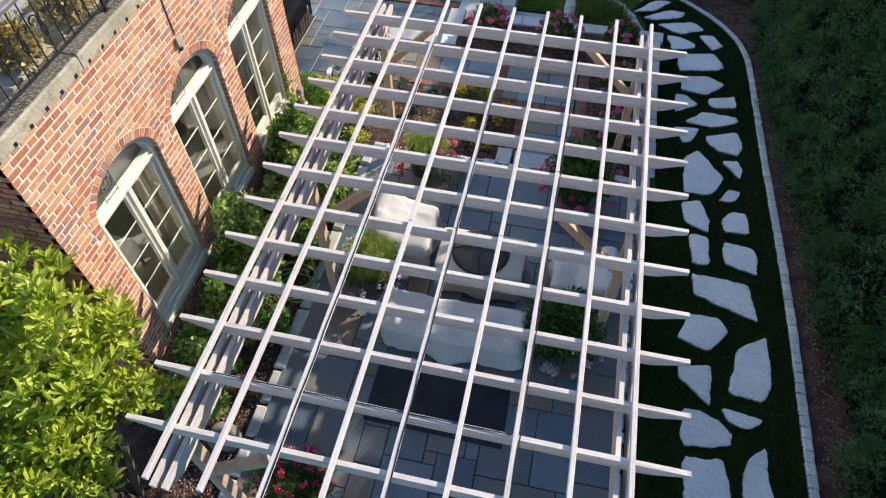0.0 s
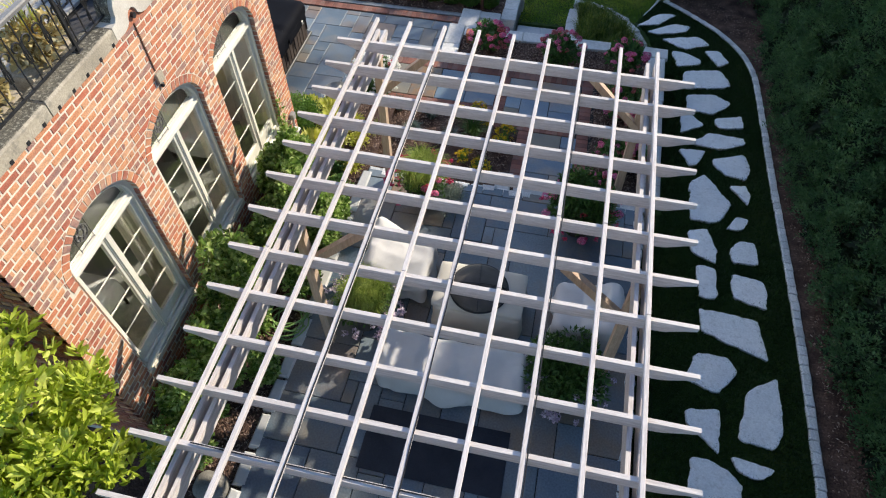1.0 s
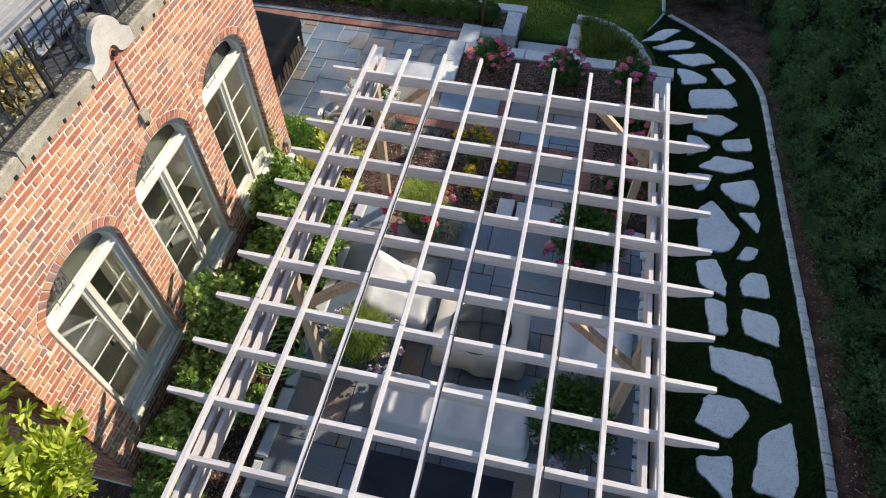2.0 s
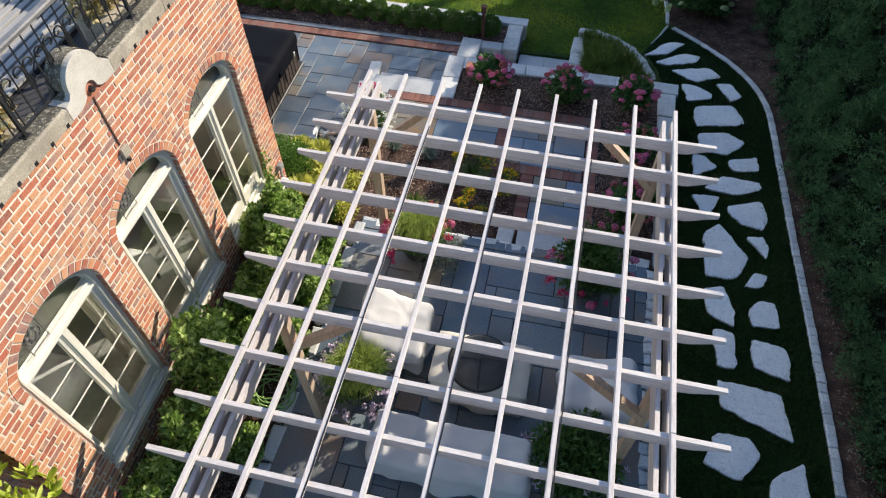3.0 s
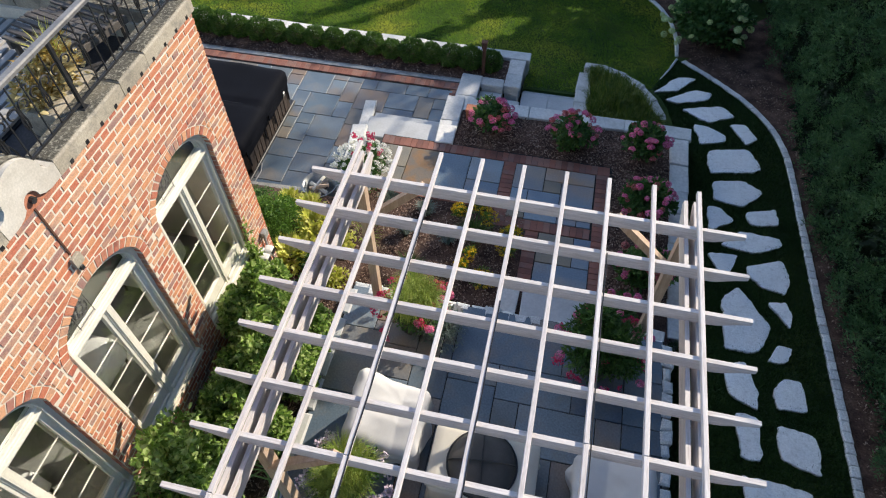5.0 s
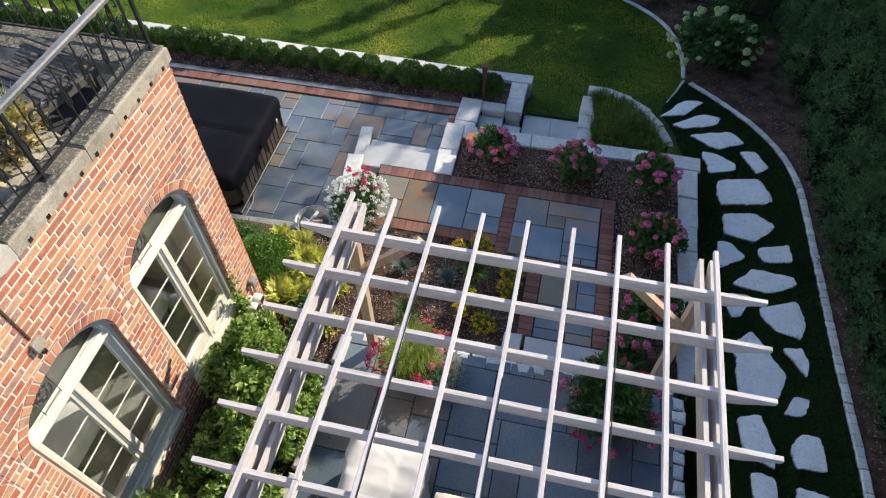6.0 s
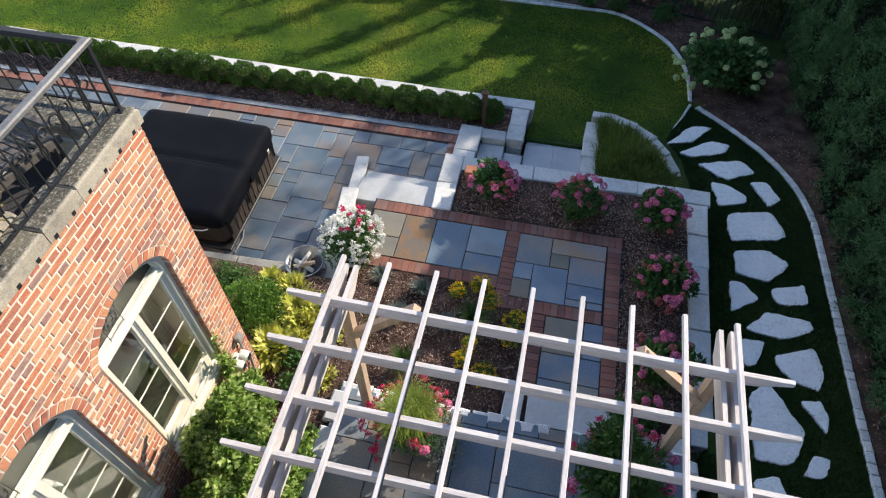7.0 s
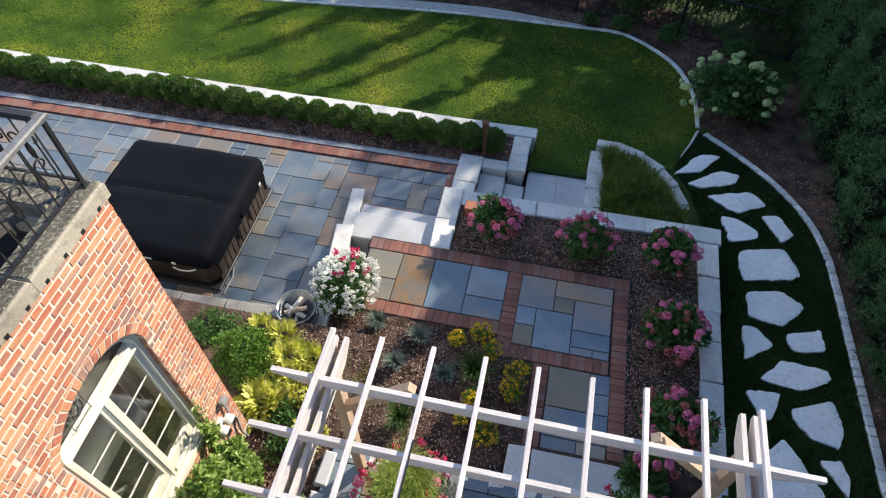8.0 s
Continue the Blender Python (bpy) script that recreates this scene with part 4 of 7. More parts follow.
tagged(part("wall_north", box(-7.0, FACE - 0.011, HOUSE_N - 0.3, HOUSE_N - 0.002, -0.5, WALL_TOP), mortar), "red brick north wall of the garden room", "wall", kind="structure")
tagged(part("wall_west", box(-7.3, -7.0, HOUSE_S, HOUSE_N, 0.0, WALL_TOP + 3.0), mortar), "taller brick wall of the main house", "wall", kind="structure")
tagged(part("room_floor", box(-7.0, FACE - 0.31, HOUSE_S + 0.3, HOUSE_N - 0.3, 1.0, 1.25), carpet), "dim grey floor inside the garden room", "floor", kind="structure")
tagged(part("ceiling", box(-7.0, FACE - 0.31, HOUSE_S + 0.3, HOUSE_N - 0.3, 3.85, 4.02), plaster), "plain plaster ceiling of the garden room", "ceiling", kind="structure")
tagged(part("roof_terrace", box(-7.0, FACE - 0.02, HOUSE_S + 0.28, HOUSE_N - 0.28, 4.02, 4.22), roof_felt), "dark flat roof terrace behind the railing", "roof", kind="structure")

# arched doors with small panes
def garden_window(index, yc):
    win = thing("window_%d" % index, "cream painted arched window with leaded fanlight above paired casements", "window", (FACE - 0.1, yc, WIN_LOW), kind="structure")
    xf, xb, xg = FACE - 0.062, FACE - 0.15, FACE - 0.106
    h, n = WIN_HALF, 32
    T0, T1 = 3.05, 3.135

    def band(i0, i1, x0, x1):
        ts = [math.pi * i / n for i in range(n + 1)]
        sides = [box(x0, x1, min(yc + s * (h - i0), yc + s * (h - i1)), max(yc + s * (h - i0), yc + s * (h - i1)), WIN_LOW + 0.05, SPRING) for s in (-1, 1)]
        return join(*[prism([arch(yc, p, i0), arch(yc, p, i1), arch(yc, q, i1), arch(yc, q, i0)], x0, x1) for p, q in zip(ts, ts[1:])], *sides)

    part("window_frame", join(band(0.002, 0.060, xb, xf), band(0.060, 0.078, xb, xf - 0.026)), white_paint, win)
    part("bead", band(0.048, 0.060, xf + 0.0005, xf + 0.014), white_paint, win, "bright rounded bead of the frame")
    # transom: a broad weathered rail with a round nose below and a flat shelf above
    profile = [(xb, T0), (xf - 0.014, T0), (xf + 0.002, T0 + 0.007), (xf + 0.006, T0 + 0.020), (xf + 0.002, T0 + 0.032), (xf - 0.016, T0 + 0.036), (xf - 0.030, T0 + 0.049), (xf - 0.014, T0 + 0.057), (xf - 0.014, T0 + 0.070), (xf - 0.026, T0 + 0.078), (xb, T1)]
    m, y0, y1 = len(profile), yc - h + 0.062, yc + h - 0.062
    bar = [(x, y0, z) for x, z in profile] + [(x, y1, z) for x, z in profile]
    part("transom", (bar, [tuple(range(m))[::-1], tuple(range(m, 2 * m))] + [(i, (i + 1) % m, (i + 1) % m + m, i + m) for i in range(m)]), white_paint, win)
    part("mullion", join(box(xb, xf - 0.016, yc - 0.030, yc + 0.030, WIN_LOW + 0.05, T0), box(xf - 0.016, xf - 0.004, yc - 0.013, yc + 0.013, WIN_LOW + 0.05, T0)), white_paint, win)
    part("window_sill", slab(xb - 0.03, FACE - 0.015, yc - h + 0.004, yc + h - 0.004, WIN_LOW - 0.06, WIN_LOW + 0.05, 0.014), white_paint, win)
    for s in (-1, 1):
        y0, y1 = sorted((yc + s * 0.032, yc + s * (h - 0.079)))
        z0, z1 = WIN_LOW + 0.052, T0 - 0.002
        xa, xc = FACE - 0.135, FACE - 0.086
        lo, hi = 1.62, z1 - 0.030
        leaf = part("casement", join(box(xa, xc, y0, y0 + 0.030, z0, z1), box(xa, xc, y1 - 0.030, y1, z0, z1), box(xa, xc, y0 + 0.030, y1 - 0.030, hi, z1), box(xa, xc, y0 + 0.030, y1 - 0.030, z0, lo)), white_paint, win)
        part("weather_bar", slab(xc + 0.001, xc + 0.030, y0 + 0.002, y1 - 0.002, z0 + 0.01, z0 + 0.055, 0.010), white_paint, leaf)
        for k in (1, 2, 3):
            z = lo + (hi - lo) * k / 4
            part("muntin", box(xg - 0.006, xg + 0.008, y0 + 0.030, y1 - 0.030, z - 0.003, z + 0.003), white_paint, leaf)
        for k in range(4):
            za, zb = lo + (hi - lo) * k / 4, lo + (hi - lo) * (k + 1) / 4
            p = part("pane", box(xg - 0.002, xg + 0.002, y0 + 0.030, y1 - 0.030, za + 0.006, zb - 0.006), pane_glass, leaf)
            p.visible_shadow = False
    # fanlight: pane, small leaded panel with rings, upright leads
    fan = [(y, max(z, T1)) for y, z in (arch(yc, math.pi * i / n, 0.078) for i in range(n + 1))]
    p = part("pane", prism([(y, z + 0.001) for y, z in fan[::-1] if z > T1 or abs(y - yc) < 0.40], FACE - 0.102, FACE - 0.098), pane_glass, win)
    p.visible_shadow = False
    xl, zc, yl = FACE - 0.093, 3.30, yc - 0.17
    ring = lambda r, cy, cz: tube([(xl, cy + r * math.cos(a * math.pi / 9), cz + r * math.sin(a * math.pi / 9)) for a in range(18)], 0.006, 4, True)
    bars = [ring(0.036, yl, zc), ring(0.082, yl, zc)] + [ring(0.023, yl + 0.060 * math.cos(a), zc + 0.060 * math.sin(a)) for a in (0.3, 1.3, 2.3, 3.3, 4.3, 5.3)]
    for dy in (-0.27, -0.07):
        bars.append(tube([(xl, yc + dy, T1), (xl, yc + dy, arch_top(yc + dy, yc, -0.078))], 0.004, 4))
    bars += [tube([(xl, yl - 0.10, z), (xl, yl + 0.10, z)], 0.004, 4) for z in (T1 + 0.022, 3.395)]
    part("lead_came", join(*bars), lead, win, "dark leaded tracery")
    return win


for i, yc in enumerate(WIN_Y):
    garden_window(i + 1, yc)

# pale drapes and a chair back seen through the glass
for yc, off in ((WIN_Y[0], -0.66), (WIN_Y[1], -0.69), (WIN_Y[2], 0.62)):
    v, f = [], []
    for i in range(25):
        y = yc + off + (i / 24 - 0.5) * 0.30
        x = FACE - 0.62 + 0.025 * math.sin(i * 1.9)
        v += [(x, y, 1.26), (x + 0.01 * math.sin(i), y * 1.0, 3.7)]
    f = [(2 * i, 2 * i + 2, 2 * i + 3, 2 * i + 1) for i in range(24)]
    d = new("curtain", mesh_of("curtain", v, f, drape_mat, True))
    md = d.modifiers.new("thickness", "SOLIDIFY")
    md.thickness = 0.006
    tagged(d, "pale cream curtain hanging inside the arched window", "curtain", "curtains in the garden room")
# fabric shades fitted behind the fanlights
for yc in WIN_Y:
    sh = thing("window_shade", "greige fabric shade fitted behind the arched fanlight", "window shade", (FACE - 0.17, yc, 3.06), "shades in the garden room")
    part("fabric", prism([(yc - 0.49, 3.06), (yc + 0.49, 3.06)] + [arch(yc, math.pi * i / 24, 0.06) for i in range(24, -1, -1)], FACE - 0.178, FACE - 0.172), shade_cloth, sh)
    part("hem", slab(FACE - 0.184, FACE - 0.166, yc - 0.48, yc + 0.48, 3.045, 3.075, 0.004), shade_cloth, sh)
for yc in WIN_Y:
    sofa_in = thing("indoor_chair", "upholstered pale grey chair inside the garden room", "chair", (-2.0, yc, 1.25))
    g = soft_box(-2.4, -1.75, yc - 0.32, yc + 0.32, 1.40, 1.75, 0.08, 6)
    part("seat", g, linen, sofa_in, smooth=True)
    g = soft_box(-2.45, -2.25, yc - 0.32, yc + 0.32, 1.70, 2.2, 0.08, 6)
    part("backrest", g, linen, sofa_in, smooth=True)
    for a in (-2.35, -1.82):
        for b in (yc - 0.26, yc + 0.26):
            part("leg", tube([(a, b, 1.25), (a, b, 1.42)], 0.02), bark, sofa_in)

# coping stones with a raised round piece
coping = thing("coping", "weathered cast stone coping along the parapet", "coping", (FACE, -2, WALL_TOP), kind="structure")
rc = random.Random(4)
XO, XI, COP = -1.016, -1.25, 4.495
ARCH_Y = -1.98
for a, b in ((-4.42, -3.25), (-3.25, ARCH_Y - 0.30), (ARCH_Y + 0.30, -0.80), (-0.80, -0.42), (-0.42, 0.42)):
    g = slab(XI, XO, a + 0.004, b - 0.004, WALL_TOP - 0.005, COP, 0.014, 0.003, rc)
    part("coping_stone", g, castone, coping)
    part("weathered_top", slab(XI + 0.004, XO - 0.022, a + 0.012, b - 0.012, COP - 0.004, COP + 0.006, 0.004, 0.004, rc), lichen, coping, "dark lichen crust on the coping")
for a, b in ((-2.6, -0.92), (-4.3, -2.61), (-6.9, -4.31)):
    part("coping_stone", slab(a + 0.004, b - 0.335 if b > -1 else b - 0.004, 0.12, 0.42, WALL_TOP - 0.005, COP, 0.014, 0.003, rc), castone, coping)
    part("weathered_top", slab(a + 0.012, b - 0.343 if b > -1 else b - 0.012, 0.128, 0.40, COP - 0.004, COP + 0.006, 0.004, 0.004, rc), lichen, coping, "dark lichen crust on the coping")
    part("coping_stone", slab(a + 0.004, b - 0.335 if b > -1 else b - 0.004, -4.42, -4.12, WALL_TOP - 0.005, COP, 0.014, 0.003, rc), castone, coping)
# the coping sweeps up over a half-round hood, with toes that flare into the straight runs
HOOD = [(-0.30, 0.0), (-0.245, 0.010), (-0.215, 0.035)] + [(-0.205 * math.cos(math.pi * i / 18), 0.05 + 0.20 * math.sin(math.pi * i / 18)) for i in range(19)] + [(0.215, 0.035), (0.245, 0.010), (0.30, 0.0)]
HOLE = [(-0.30, -0.125), (-0.18, -0.125), (-0.12, -0.11)] + [(-0.075 * math.cos(math.pi * i / 18), -0.08 + 0.085 * math.sin(math.pi * i / 18)) for i in range(19)] + [(0.12, -0.11), (0.18, -0.125), (0.30, -0.125)]
hood_top = [(ARCH_Y + u, COP + w) for u, w in HOOD]
hood_low = [(ARCH_Y + u, COP + w) for u, w in HOLE]
k = len(HOOD)
hv = [(x, y, z) for x in (XI + 0.06, XO) for y, z in hood_top + hood_low]
hf = []
for i in range(k - 1):
    for o, flip in ((0, False), (2 * k, True)):
        q = (o + i, o + k + i, o + k + i + 1, o + i + 1)
        hf.append(q[::-1] if flip else q)
    hf += [(i, i + 1, 2 * k + i + 1, 2 * k + i), (k + i, 3 * k + i, 3 * k + i + 1, k + i + 1)]
hf += [(0, 2 * k, 3 * k, k), (k - 1, 2 * k - 1, 4 * k - 1, 3 * k - 1)]
part("hood", (hv, hf), hood_stone, coping, "smooth pale stone hood of the parapet")
# lichen covers the round; over the toes the dark stands for shade
crust = HOOD[1:-1]
cv = [(x, ARCH_Y + u * 1.02, COP + 0.004 + w * 1.02) for x in (XI + 0.063, XO - 0.04) for u, w in crust]
part("weathered_top", (cv, [(i, i + 1, len(crust) + i + 1, len(crust) + i) for i in range(len(crust) - 1)]), lichen, coping, "dark lichen crust on the hood, toes darkened for shade")
part("hood_panel", prism(hood_low + [(ARCH_Y + 0.30, WALL_TOP - 0.02), (ARCH_Y - 0.30, WALL_TOP - 0.02)], XI, FACE + 0.002), clay, coping, "orange brick panel under the hood")
part("scupper", tube([(FACE - 0.01, ARCH_Y + 0.01, 4.43), (FACE + 0.03, ARCH_Y + 0.01, 4.425)], 0.026, 10), iron, coping, "small dark drain spout")
part("hood_bar", tube([(XI + 0.03, ARCH_Y + 0.27 * math.cos(math.pi * i / 12), COP + 0.03 + 0.30 * math.sin(math.pi * i / 12)) for i in range(13)], 0.007, 5), iron_rail, coping, "bent iron bar over the hood")

# raised dark bar that stands in for a shadow line on the brick
anchor = thing("wall_anchor", "dark bar put in for a thin shadow on the brick wall", "wall anchor", (FACE, -1.99, 3.8))
part("bar", slab(FACE, FACE + 0.008, -1.999, -1.983, 3.84, 4.36, 0.003), rust, anchor)
part("bracket", slab(FACE, FACE + 0.035, -2.03, -1.935, 3.72, 3.82, 0.006), castone, anchor)
part("hook", slab(FACE, FACE + 0.03, -2.0, -1.97, 3.66, 3.705, 0.004), iron, anchor)

vents = thing("weep_holes", "row of small dark openings under the coping", "vents", (FACE, -2, 4.38), kind="structure")
for i in range(24):
    y = 0.27 - 0.2015 * i
    if abs(y - ARCH_Y) > 0.34:
        part("weep_hole", box(XO - 0.02, XO + 0.003, y - 0.016, y + 0.016, WALL_TOP - 0.008, WALL_TOP + 0.026), iron, vents)

# iron railing of the terrace
def scroll(x, y, z, s, along_y):
    """An S-shaped double scroll of thin bar, in the railing's plane."""
    pts = []
    for i in range(15):
        t = i / 14 * 4.6
        r = 0.054 * (1 - i / 14 * 0.62)
        pts.append((s * (0.054 - r * math.cos(t)), 0.02 + r * math.sin(t)))
    low = [(s * 0.002, -0.14), (s * 0.012, -0.08), (s * 0.0, -0.02)]
    path = low + pts
    return tube([(x, y + a, z + b) if along_y else (x + a, y, z + b) for a, b in path], 0.0075, 5)


railing = thing("railing", "dark wrought iron railing with scrolls on the parapet", "railing", (-1.05, -2, COP))
RX, RY, R0, R1 = -1.12, 0.355, 4.55, 5.075
for y in (RY, -1.12, -2.62, -4.1):
    part("rail_post", slab(RX - 0.013, RX + 0.013, y - 0.013, y + 0.013, COP - 0.004, R1, 0.003), iron_rail, railing)
    part("rail_foot", slab(RX - 0.035, RX + 0.035, y - 0.035, y + 0.035, COP - 0.002, COP + 0.012, 0.003), iron_rail, railing)
for x in (-2.5, -3.9, -5.3):
    part("rail_post", slab(x - 0.013, x + 0.013, RY - 0.013, RY + 0.013, COP - 0.004, R1, 0.003), iron_rail, railing)
# east rail paled for sky light, north rail kept dark for shade
part("handrail", slab(RX - 0.032, RX + 0.032, -4.3, RY + 0.036, R1, R1 + 0.032, 0.010), rail_skylit, railing, "handrail greyed for the sky light on it")
part("handrail", slab(-6.8, RX - 0.032, RY - 0.032, RY + 0.032, R1, R1 + 0.032, 0.010), iron_rail, railing)
part("bottom_rail", box(RX - 0.009, RX + 0.009, -4.3, RY, R0 - 0.009, R0 + 0.009), iron_rail, railing)
part("bottom_rail", box(-6.8, RX - 0.01, RY - 0.009, RY + 0.009, R0 - 0.009, R0 + 0.009), iron_rail, railing)
k = 0
y = RY - 0.122
while y > -4.2:
    part("baluster", box(RX - 0.0042, RX + 0.0042, y - 0.0042, y + 0.0042, R0, R1), iron_rail, railing)
    if k % 2 == 1:
        part("scroll", join(scroll(RX, y + 0.01, 4.85, 1, True), scroll(RX, y - 0.01, 4.85, -1, True)), iron_rail, railing)
    y -= 0.122
    k += 1
x, k = RX - 0.122, 0
while x > -6.6:
    part("baluster", box(x - 0.0042, x + 0.0042, RY - 0.0042, RY + 0.0042, R0, R1), iron_rail, railing)
    if k % 2 == 1:
        part("scroll", join(scroll(x + 0.01, RY, 4.85, 1, False), scroll(x - 0.01, RY, 4.85, -1, False)), iron_rail, railing)
    x -= 0.122
    k += 1

# pale deck boards on the flat roof
DECK = 4.27
deck_floor = tagged(part("deck_floor", box(-5.6, -1.80, -4.05, 0.10, 4.221, DECK - 0.035), iron), "weathered pale grey deck boards with dark gaps", "deck", kind="structure")
rd = random.Random(71)
board = mesh_of("deck_board", *slab(-0.036, 0.036, -2.06, 2.06, -0.028, 0, 0.004), deck)
for i in range(36):
    ob = new("deck_board", board)
    hang(ob, deck_floor)
    ob.location = (-1.86 - 0.104 * i, -1.98 + rd.uniform(-0.01, 0.01), DECK + rd.uniform(-0.002, 0.002))

# planters of dried summer plants behind the railing
rg = np.random.default_rng(31)
for yy, dx, hh in ((-0.96, 0.02, 1.0), (-2.72, 0.02, 1.0), (-3.42, 0.02, 1.0)):
    tp = thing("terrace_planter", "stone trough of dry yellowing plants on the roof terrace", "planter", (-1.47 + dx, yy, 4.222), "terrace planters")
    part("trough", soft_box(-1.62 + dx, -1.31 + dx, yy - 0.29, yy + 0.29, 4.222, DECK + 0.22, 0.04, 6), castone, tp)
    fast_part("foliage", *crown_geo(rg, (-1.46 + dx, yy, DECK + 0.30 * hh), (0.19, 0.30, 0.18), 560, 0.085, 0.05, 18), leaf_straw, tp, "dry straw-coloured leaves")
    fast_part("undergrowth", *crown_geo(rg, (-1.46 + dx, yy, DECK + 0.34), (0.17, 0.27, 0.22), 420, 0.08, 0.02, 10), leaf_dry, tp)
    fast_part("dry_grass", *tuft_geo(rg, (-1.47 + dx, yy + 0.1, DECK + 0.2), 70, 0.5 * hh, 0.22, 0.008), leaf_gold, tp)
lounge = thing("lounge_chair", "dark weathered slatted timber lounge chair on the roof terrace", "lounge chair", (-1.78, -0.22, 4.222))
tilt = Matrix.Translation((-1.80, -0.25, 0)) @ Matrix.Rotation(radians(-14), 4, "Z")
for i in range(11):
    y0 = -0.36 + 0.066 * i
    z0 = DECK + 0.25 + 0.055 * math.sin(i * 0.45) + (0.05 * (i - 7) if i > 7 else 0)
    g = slab(-0.34, 0.34, y0, y0 + 0.048, z0, z0 + 0.02, 0.004)
    part("slat", ([tilt @ Vector(v) for v in g[0]], g[1]), teak, lounge)
for x0 in (-0.31, 0.27):
    g = slab(x0, x0 + 0.04, -0.36, 0.36, DECK + 0.17, DECK + 0.235, 0.004)
    part("side_rail", ([tilt @ Vector(v) for v in g[0]], g[1]), teak, lounge)
    for y0 in (-0.33, 0.28):
        g = slab(x0, x0 + 0.04, y0, y0 + 0.04, 4.222, DECK + 0.17, 0.004)
        part("leg", ([tilt @ Vector(v) for v in g[0]], g[1]), teak, lounge)

# twin floodlight and conduit near the corner
flood = thing("flood_light", "white twin floodlight with conduit on the brick corner", "wall light", (FACE, 0.06, 1.2))
part("bracket", soft_box(FACE, FACE + 0.06, 0.02, 0.12, 1.15, 1.25, 0.012, 3), white_plastic, flood)
for dy in (0.0, 0.13):
    lamp = part("lamp_head", soft_box(FACE + 0.05, FACE + 0.16, dy - 0.05, dy + 0.05, 1.13, 1.24, 0.02, 4), white_plastic, flood)
    part("lens", box(FACE + 0.161, FACE + 0.165, dy - 0.036, dy + 0.036, 1.15, 1.22), iron, lamp, "dark lens")
part("conduit", tube([(FACE + 0.03, 0.06, 1.16), (FACE + 0.03, 0.05, 0.9), (FACE + 0.035, 0.02, 0.65), (FACE + 0.03, 0.02, 0.33)], 0.016, 6), grey_plastic, flood)
part("conduit", tube([(FACE + 0.03, 0.24, 1.34), (FACE + 0.035, 0.21, 1.1), (FACE + 0.03, 0.27, 0.85), (FACE + 0.035, 0.23, 0.6), (FACE + 0.03, 0.27, 0.33)], 0.016, 6), grey_plastic, flood)
meter = thing("junction_box", "small grey junction box on the brick wall", "junction box", (FACE, 0.23, 1.38))
part("box", soft_box(FACE, FACE + 0.07, 0.19, 0.29, 1.32, 1.42, 0.015, 4), grey_plastic, meter)
pier = thing("brick_pier", "low brick pier with stone top beside the house wall", "brick pier", (-0.9, -0.35, 0.36))
part("shaft", box(FACE, FACE + 0.24, -0.60, -0.18, 0.30, 0.90), brick_field, pier)
part("pier_cap", slab(FACE, FACE + 0.27, -0.63, -0.15, 0.90, 0.96, 0.01), castone, pier)

# ---- things on the patios ----
def draped(x0, x1, y0, y1, z0, z1, r, seed, fold=0.025, n=26, shape=None):
    """A loose cloth cover: a rounded box with folds that grow towards the hem."""
    v, f = soft_box(x0, x1, y0, y1, z0, z1, r, n)
    c = np.array(((x0 + x1) / 2, (y0 + y1) / 2))
    out = v.copy()
    for i, p in enumerate(v):
        down = (z1 - p[2]) / (z1 - z0)
        d = p[:2] - c
        ang = math.atan2(d[1], d[0])
        along = p[0] * 1.0 + p[1] * 1.3
        crease = 0.5 - abs(noise.noise((p[0] * 2.6 + seed * 3, p[1] * 2.6 + seed, p[2] * 2.2))) * 2.0
        crease2 = 0.5 - abs(noise.noise((p[0] * 5.5 + seed, p[1] * 5.5 + seed * 2, p[2] * 3.0 + 4))) * 2.0
        wave = math.sin(along * 11 + seed) * 0.5 + noise.noise((p[0] * 5 + seed, p[1] * 5, p[2] * 1.5)) * 1.2
        length = math.hypot(*d) or 1
        k = fold * down * wave + 0.02 * down + (0.030 * crease + 0.014 * crease2) * min(1, down * 3)
        out[i, :2] += d / length * k
        lift = noise.noise((p[0] * 4, p[1] * 4 + seed, 0.3)) * 0.018 * (1 - down) + (0.030 * crease + 0.012 * crease2) * (1 - down)
        out[i, 2] += lift + (0.02 * math.sin(ang * 9 + seed) * max(0, down - 0.85) if down > 0.85 else 0)
        if shape:
            out[i, 2] = z0 + (out[i, 2] - z0) * shape(p[0], p[1])
    return out, f


sofa = thing("garden_sofa", "garden sofa under a pale grey fitted fabric cover", "sofa", (2.01, -2.99, PATIO))
part("cover", draped(1.15, 2.87, -3.28, -2.70, PATIO + 0.05, 1.02, 0.08, 1.0, 0.075, 60, lambda x, y: 1.0 - 0.05 * math.sin((x - 1.15) * 1.83) ** 2 - 0.06 * max(0.0, (-2.95 - y) / 0.33)), linen, sofa, smooth=True)
for x in (1.27, 2.75):
    for y in (-3.2, -2.78):
        part("leg", slab(x - 0.03, x + 0.03, y - 0.03, y + 0.03, PATIO, PATIO + 0.2, 0.003), pot_dark, sofa)
chair = thing("garden_armchair", "garden armchair under a rumpled pale grey cover", "armchair", (1.03, -1.62, PATIO), "covered armchairs")
part("cover", draped(0.60, 1.42, -2.00, -1.22, PATIO + 0.06, 1.16, 0.11, 2.3, 0.075, 46, lambda x, y: 1.0 - 0.30 * min(1.0, max(0.0, (x - 0.74) / 0.40)) + 0.17 * max(0.0, (y + 1.62) / 0.40) * max(0.0, 1 - (x - 0.60) / 0.36) - 0.10 * max(0.0, (-1.7 - y) / 0.3)), linen, chair, smooth=True)
